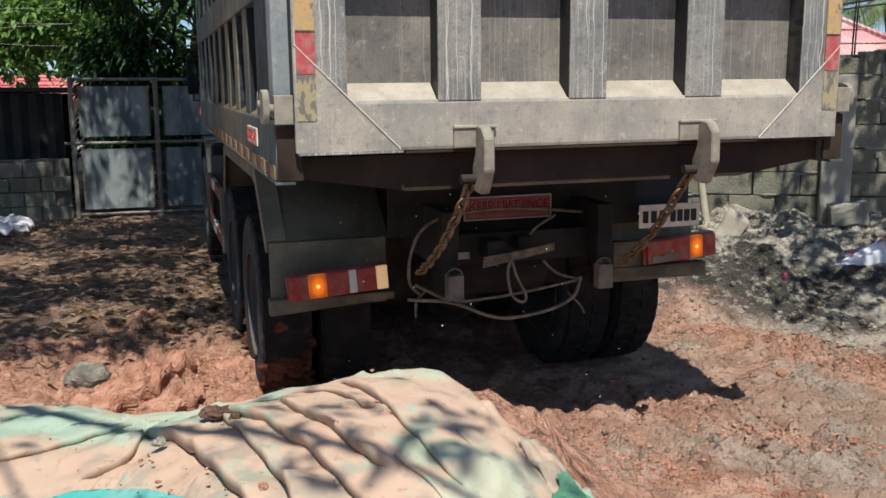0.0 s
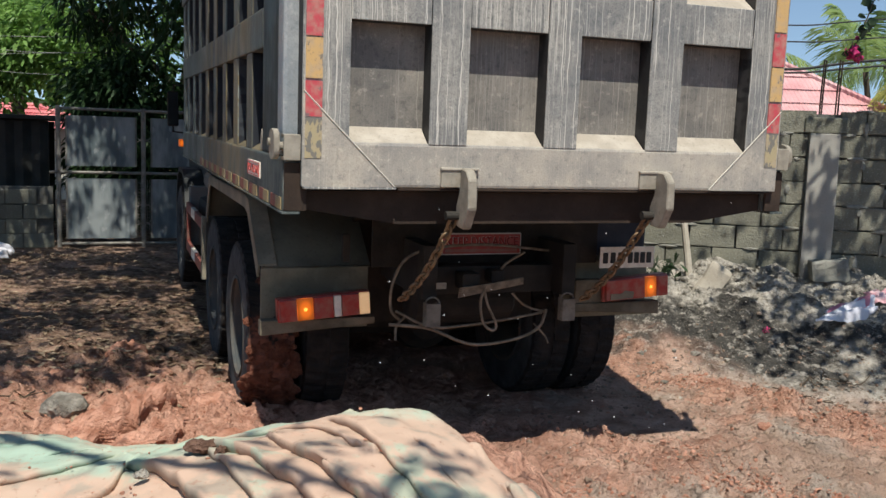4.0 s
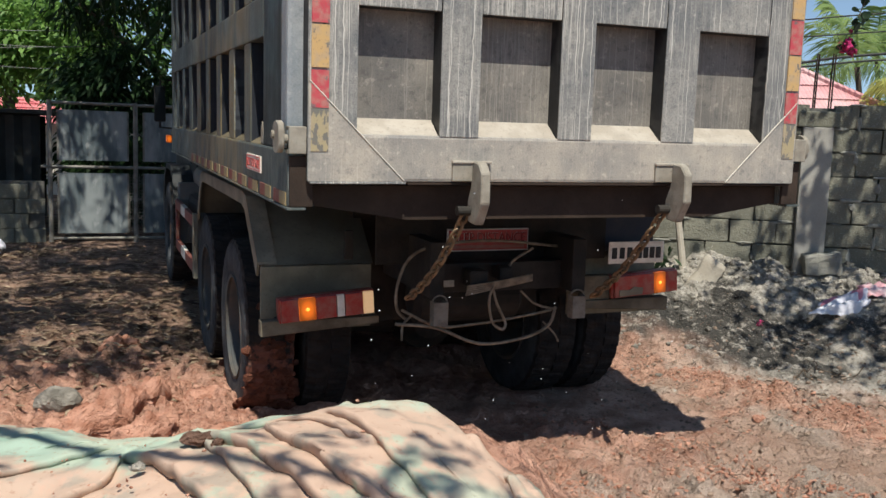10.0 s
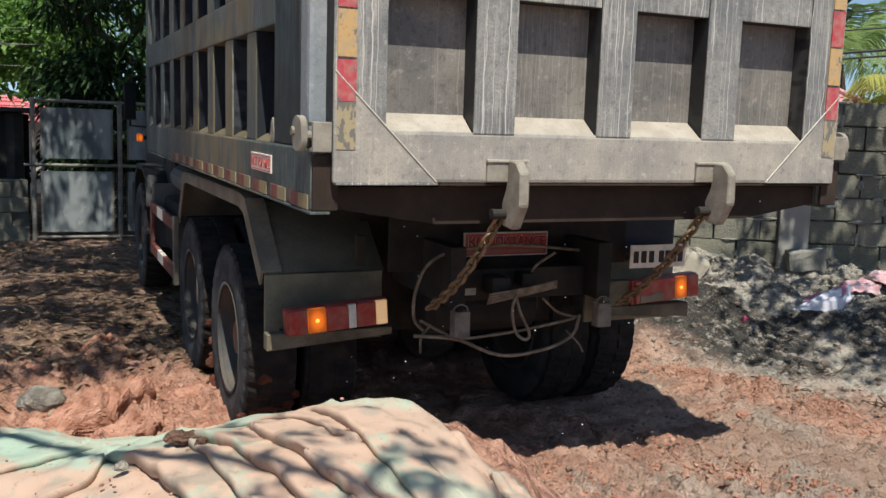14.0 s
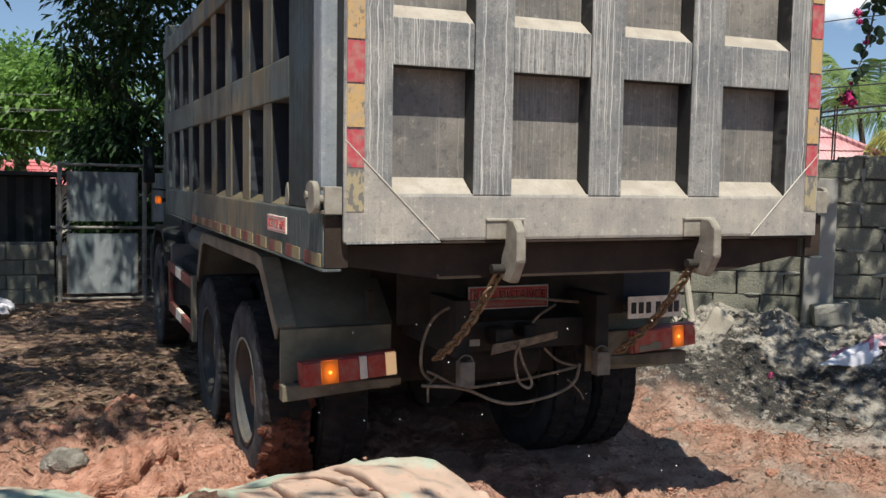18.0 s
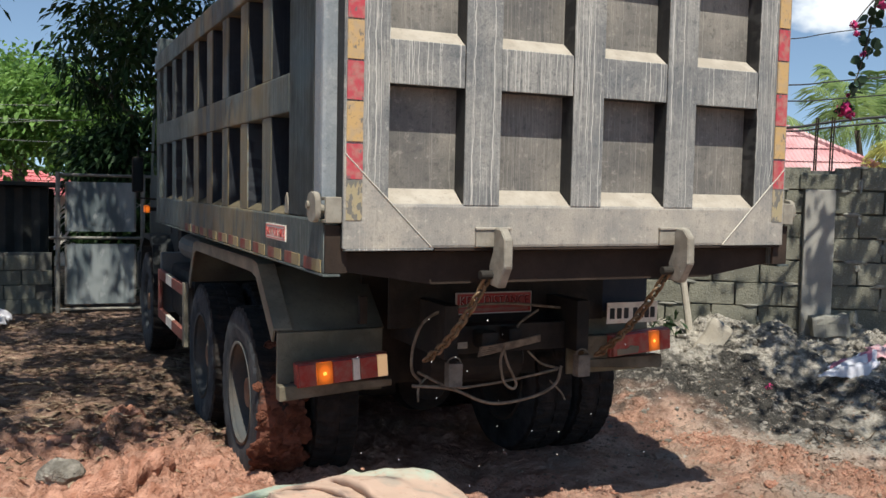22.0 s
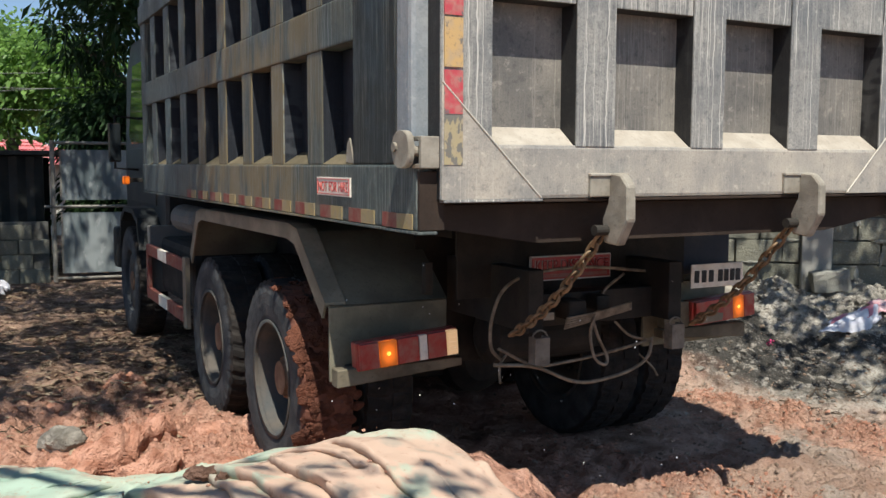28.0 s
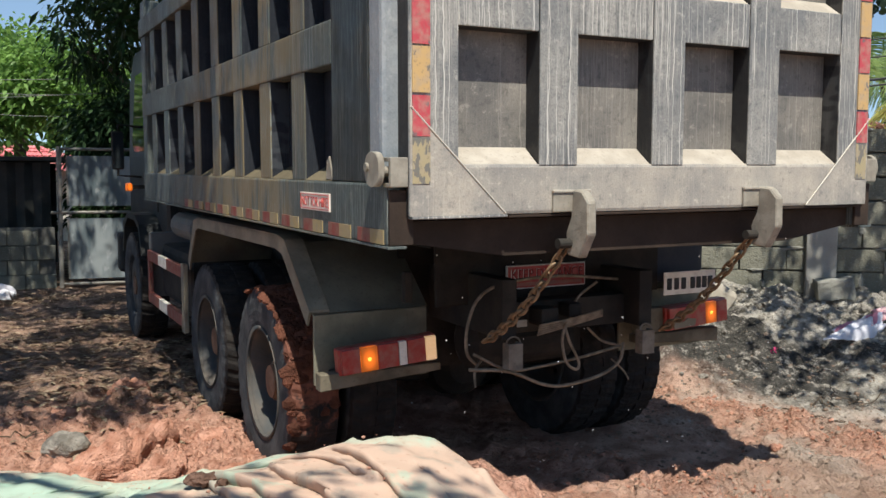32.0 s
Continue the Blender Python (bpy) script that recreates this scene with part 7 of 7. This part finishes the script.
    # bougainvillea over the wall, with one spray hanging into view
    limbs = [
        (((5.7, 5.4, -0.1), (5.6, 5.3, 1.6), (5.2, 5.2, 3.4), (4.6, 5.1, 4.9)), 0.1, 0.05),
        (((5.2, 5.2, 3.4), (4.4, 5.9, 4.4), (3.7, 6.4, 4.5), (3.1, 6.5, 3.9), (2.93, 6.5, 3.2), (2.84, 6.5, 2.75), (2.72, 6.5, 2.38)), 0.022, 0.002),
        (((4.9, 5.2, 4.2), (4.0, 4.6, 5.0), (3.2, 4.0, 5.2)), 0.04, 0.01),
        (((4.9, 5.2, 4.4), (4.4, 3.8, 5.2), (3.9, 2.9, 5.3)), 0.04, 0.01),
        (((4.4, 5.9, 4.4), (3.6, 5.6, 5.0), (2.95, 5.3, 5.1)), 0.03, 0.008),
        (((2.93, 6.5, 3.2), (2.84, 6.48, 3.1), (2.77, 6.5, 3.0)), 0.006, 0.003),
    ]
    tree = limb_tree("bougainvillea", limbs, BARK, "bougainvillea with hanging sprays of magenta flowers", "shrub")
    a, w = crown_points(31, 360, 13, ((4.3, 5.2, 5.2, 1.5, 1.6, 0.8, 3), (3.6, 3.9, 5.2, 0.9, 1.3, 0.5, 1.3), (4.6, 7.2, 4.6, 1.3, 0.8, 0.8, 1)), 0.26)
    leaf_mesh("crown", a, w, 0.12, 0.075, 0.2, 32, LEAF_BOUG, tree)
    r = np.random.RandomState(33)
    keys = np.array([v[:] for v in curve_points(((3.1, 6.5, 3.9), (2.93, 6.5, 3.2), (2.84, 6.5, 2.75), (2.72, 6.5, 2.38)), 14)])
    pick = keys[r.choice(len(keys), 70)] + r.normal(0, 0.025, (70, 3))
    vs, fs = [], []
    for c, w in zip(pick, r.normal(0, 1, (70, 3)) * (1, 0.4, 0.7)):
        w = Vector(w).normalized()
        q = w.cross(Vector(r.normal(0, 1, 3))).normalized()
        size, k = r.uniform(0.045, 0.09), len(vs)
        for u, v, lift in ((0, 0, 0), (0.12, 0.36, 0.06), (0.45, 0.46, 0.1), (0.78, 0.26, 0.06), (1.05, 0, -0.08), (0.78, -0.26, 0.06), (0.45, -0.46, 0.1), (0.12, -0.36, 0.06)):
            vs.append(Vector(c) + (w * u + q * v + w.cross(q) * lift) * size)
        fs.append(tuple(k + j for j in range(8)))
    raw("spray_leaves", vs, fs, LEAF_BOUG, tree)
    for i, (x, y, z, s) in enumerate(((2.735, 6.5, 2.40, 0.055), (2.77, 6.5, 2.36, 0.03), (2.775, 6.5, 2.99, 0.03), (2.79, 6.5, 2.93, 0.022), (2.84, 6.5, 2.79, 0.022), (2.965, 6.5, 3.13, 0.035), (2.75, 6.5, 2.50, 0.015))):
        petal_cluster("flower", (x, y, z), s * 1.05, 90, 40 + i, tree)


def build_palm(base, crown, seed, fronds, length, material, label):
    palm = tagged(empty("coconut_palm"), label, "palm", group="coconut palms")
    c = Vector(crown)
    part("trunk", add_tube(bmesh.new(), curve_points([base, (Vector(base) + c) / 2 + Vector((0.2, 0, 0)), crown], 8), 0.075, 10), BARK, palm, "", True)
    r = random.Random(seed)
    for f in range(fronds):
        az = 2 * math.pi * (f + r.uniform(-0.4, 0.4)) / fronds
        up = r.choice((1.3, 1.0, 0.7, 0.4, 0.1)) + r.uniform(-0.15, 0.15)
        ln, sag = length * r.uniform(0.75, 1.15), r.uniform(0.3, 0.75)
        way = Vector((math.cos(az) * math.cos(up), math.sin(az) * math.cos(up), math.sin(up)))
        vs, fs = [], []
        n, prev = 46, None
        for i in range(n):
            t = i / (n - 1)
            p = c + way * ln * t + Vector((0, 0, -sag * ln * t * t))
            if prev is not None:
                d = (p - prev).normalized()
                s = d.cross(Vector((0, 0, 1)))
                s = s.normalized() if s.length > 0.05 else Vector((1, 0, 0))
                k = len(vs)
                e = s * (0.03 * (1 - t) + 0.008)
                vs += [prev - e, prev + e, p + e, p - e]
                fs.append((k, k + 1, k + 2, k + 3))
                if t > 0.14:
                    leaf = 0.36 * ln * (0.35 + 0.65 * math.sin(math.pi * (0.1 + 0.8 * t))) * r.uniform(0.85, 1.1)
                    for sg in (-1, 1):
                        k = len(vs)
                        o = (s * sg * 0.75 + d * 0.65 + Vector((0, 0, -0.25 - 0.5 * r.random()))).normalized()
                        mid = p + o * leaf * 0.5 + Vector((0, 0, 0.03 * leaf))
                        w = d * 0.026
                        vs += [p - w * 0.5, p + w * 0.5, mid + w, mid - w, p + o * leaf + Vector((0, 0, -0.18 * leaf))]
                        fs += [(k, k + 1, k + 2, k + 3), (k + 3, k + 2, k + 4)]
            prev = p
        raw("frond", vs, fs, material, palm)


build_trees()
LEAF_PALM = m_leaf("palm_leaf", (0.09, 0.16, 0.04), (0.27, 0.35, 0.13), 0.45)
LEAF_PALM2 = m_leaf("yellow_palm_leaf", (0.24, 0.27, 0.06), (0.46, 0.45, 0.15), 0.45)
build_palm((8.0, 27.0, -0.1), (7.9, 27.0, 4.3), 1, 9, 2.4, LEAF_PALM, "green coconut palm beyond the house")
build_palm((11.2, 25.0, -0.1), (11.0, 25.0, 3.9), 2, 9, 2.8, LEAF_PALM, "coconut palm with hanging fronds")
build_palm((10.6, 20.0, -0.1), (10.4, 20.0, 2.9), 3, 10, 2.0, LEAF_PALM2, "yellowing coconut palm behind the wall")
build_palm((14.0, 30.0, -0.1), (13.8, 30.0, 4.8), 4, 12, 2.6, LEAF_PALM, "green coconut palm beyond the house")


def build_bushes():
    for i, (x, y, z, r0, mat, label) in enumerate(((9.7, 20.5, 2.1, 0.9, LEAF_PALM2, "yellow-green bush behind the wall"), (9.0, 24.0, 2.4, 1.6, LEAF_MID, "green bush beyond the house"), (12.5, 23, 2.6, 2.2, LEAF_MID, "green bush beyond the house"))):
        bush = limb_tree("bush", [(((x, y, -0.1), (x, y, z * 0.5), (x + 0.1, y, z)), 0.07, 0.03)], BARK, label, "bush")
        a, w = crown_points(50 + i, 260, 10, ((x, y, z, r0, r0 * 0.7, r0 * 0.8, 1), (x + 0.6, y, z - 0.4, r0, r0 * 0.7, r0 * 0.6, 1)), 0.2)
        leaf_mesh("crown", a, w, 0.16, 0.08, 0.2, 60 + i, mat, bush)
    # pale post and dark weeds by the wall
    bm = add_tube(bmesh.new(), [(2.07, 7.85, 0.35), (2.05, 7.9, 0.7), (2.0, 7.97, 1.12)], [0.036, 0.032, 0.028], 9)
    tagged(part("wooden_stake", bm, ROCK), "pale weathered stake stuck in the heap", "stake")
    weed = tagged(empty("weed"), "dark wilted weed at the foot of the wall", "weed")
    r = np.random.RandomState(71)
    a = np.array([1.86, 7.95, 0.55]) + r.normal(0, 1, (60, 3)) * (0.07, 0.04, 0.12)
    leaf_mesh("leaves", a, r.normal(0, 1, (60, 3)) + (0, 0, 0.8), 0.16, 0.04, 0.1, 72, LEAF_BOUG, weed)


build_bushes()


# ---------------------------------------------------------------- bright drops flung up behind the wheels
SPRAY = []


def build_spray():
    shine = Mat("water_drop", 0.25, spec=0.6).color((0.85, 0.85, 0.82)).m
    r = random.Random(5)
    for q in range(3):
        vs, fs = [], []
        for i in range(13):
            c = Vector((r.uniform(-0.75, 0.85), r.uniform(-0.25, 0.25), r.uniform(-0.45, 0.45) + 0.12))
            e, k = r.uniform(0.0015, 0.0031), len(vs)
            vs += [c + Vector(p) * e for p in ((1, 0, 0), (0, 1, 0), (-1, 0, 0), (0, -1, 0), (0, 0, 1.3), (0, 0, -1.3))]
            fs += [(k + a, k + (a + 1) % 4, k + 4) for a in range(4)] + [(k + (a + 1) % 4, k + a, k + 5) for a in range(4)]
        ob = raw("water_drops", vs, fs, shine)
        SPRAY.append(tagged(ob, "bright drops and grit flying behind the wheels", "water drops", kind="stuff"))


build_spray()


# ---------------------------------------------------------------- the truck rocks to and fro
TRUCK_PATH = [
    (0, 0.506, 3.775, -0.017, 19.11, 0.84, -0.5),
    (0.5, 0.503, 3.768, -0.014, 18.96, 0.77, -0.48),
    (1, 0.503, 3.779, -0.017, 19.09, 0.89, -0.49),
    (1.5, 0.493, 3.867, -0.021, 19.22, 0.95, -0.49),
    (2, 0.482, 3.987, -0.024, 19.74, 1.05, -0.5),
    (2.5, 0.475, 4.105, -0.028, 20.33, 1.04, -0.38),
    (3, 0.461, 4.187, -0.031, 20.56, 1.12, -0.33),
    (3.5, 0.457, 4.198, -0.032, 20.61, 1.02, -0.28),
    (5.5, 0.439, 4.254, -0.035, 20.76, 1.24, -0.24),
    (6, 0.429, 4.29, -0.035, 20.7, 1.2, -0.33),
    (6.5, 0.427, 4.276, -0.031, 20.75, 1.01, -0.19),
    (7, 0.472, 4.177, -0.034, 20.82, 1.07, -0.33),
    (7.5, 0.522, 4.08, -0.034, 21.2, 1.01, -0.45),
    (8, 0.534, 4.057, -0.035, 21.44, 1.1, -0.46),
    (8.5, 0.515, 4.085, -0.034, 21.16, 0.98, -0.44),
    (9, 0.492, 4.115, -0.033, 20.96, 1.06, -0.47),
    (9.5, 0.498, 4.105, -0.035, 21.01, 0.94, -0.48),
    (10, 0.527, 4.047, -0.027, 21.27, 0.9, -0.54),
    (10.5, 0.595, 3.939, -0.021, 21.91, 0.76, -0.53),
    (11, 0.677, 3.817, -0.012, 22.9, 0.73, -0.35),
    (11.5, 0.75, 3.752, -0.009, 23.99, 0.73, -0.31),
    (12, 0.72, 3.788, -0.014, 23.67, 0.63, -0.33),
    (12.5, 0.651, 3.892, -0.022, 23.13, 0.7, -0.47),
    (13, 0.623, 3.945, -0.021, 22.93, 0.56, -0.58),
    (13.5, 0.66, 3.861, -0.018, 22.99, 0.48, -0.46),
    (14, 0.706, 3.748, -0.02, 23.17, 0.74, -0.42),
    (14.5, 0.689, 3.791, -0.023, 23.07, 0.59, -0.42),
    (16.5, 0.671, 3.84, -0.023, 22.98, 0.67, -0.56),
    (17, 0.661, 3.885, -0.025, 23.27, 0.78, -0.63),
    (17.5, 0.654, 3.923, -0.026, 23.34, 0.78, -0.6),
    (18, 0.637, 4.001, -0.032, 23.72, 0.81, -0.67),
    (18.5, 0.618, 4.16, -0.036, 24.66, 0.95, -0.61),
    (19, 0.604, 4.282, -0.018, 25.35, 0.66, -0.46),
    (19.5, 0.616, 4.21, -0.024, 24.97, 0.63, -0.54),
    (20, 0.634, 4.107, -0.039, 24.64, 0.89, -0.6),
    (20.5, 0.634, 4.125, -0.038, 24.76, 0.9, -0.65),
    (21, 0.614, 4.207, -0.034, 24.93, 0.84, -0.52),
    (21.5, 0.6, 4.258, -0.031, 25.02, 0.86, -0.49),
    (22, 0.596, 4.266, -0.035, 25.02, 0.89, -0.47),
    (22.5, 0.582, 4.312, -0.032, 25.02, 0.84, -0.46),
    (23, 0.562, 4.383, -0.029, 25.14, 0.74, -0.35),
    (23.5, 0.579, 4.363, -0.023, 25.18, 0.62, -0.28),
    (24, 0.653, 4.22, -0.033, 25.62, 0.6, -0.54),
    (24.5, 0.698, 4.109, -0.036, 25.83, 0.73, -0.73),
    (25, 0.685, 4.131, -0.036, 25.76, 0.7, -0.65),
    (25.5, 0.658, 4.179, -0.036, 25.49, 0.47, -0.63),
    (27.5, 0.876, 3.742, 0.012, 26.39, 0.27, -0.44),
    (28, 0.988, 3.66, 0.022, 27.92, 0.07, -0.19),
    (28.5, 1.039, 3.647, -0.002, 28.97, 0.63, -0.43),
    (29, 0.958, 3.717, -0.002, 27.93, 0.38, -0.39),
    (29.5, 0.883, 3.825, -0.002, 27.41, 0.23, -0.66),
    (30, 0.888, 3.801, 0.006, 27.29, 0.02, -0.63),
    (30.5, 0.969, 3.679, -0.002, 27.71, 0.28, -0.56),
    (31, 0.962, 3.681, -0.001, 27.64, 0.29, -0.51),
    (31.5, 0.905, 3.804, -0.006, 27.72, 0.27, -0.67),
    (32, 0.882, 3.859, -0.009, 27.78, 0.31, -0.62),
]


def motions():
    walk(truck, [(t, turn(*p)) for t, *p in TRUCK_PATH])
    for wheel, x, y in WHEELS:
        rows, angle, last = [], 0.0, None
        for t, px, py, pz, yaw, *_ in TRUCK_PATH:
            here = Vector((px, py)) + Vector((-math.sin(radians(yaw)), math.cos(radians(yaw)))) * y
            if last is not None:
                ahead = Vector((-math.sin(radians(yaw)), math.cos(radians(yaw))))
                angle += math.degrees((here - last).dot(ahead) / 0.545)
            last = here
            # the rear axle slips in the mud on its way
            u = min(1, max(0, (t - 23.8) / 5.2))
            slip = 148 * u * u * (3 - 2 * u) if y < 2 else 0.0
            rows.append((t, Matrix.Translation((x, y, 0.50)) @ Matrix.Rotation(radians(-angle - slip), 4, "X")))
        walk(wheel, rows)
    # the drops swarm to and fro over the trodden clay
    for q, drops in enumerate(SPRAY):
        rows = []
        for i in range(65):
            t, a = i * 0.5, i * (1.9 + 0.35 * q) + 2.1 * q
            rows.append((t, turn(0.3 + 0.22 * math.sin(a), 3.72 + 0.12 * math.cos(1.3 * a), 0.78 + 0.14 * math.cos(0.8 * a + q), 12 * math.sin(0.7 * a), 0, 8 * math.cos(a))))
        walk(drops, rows)


motions()
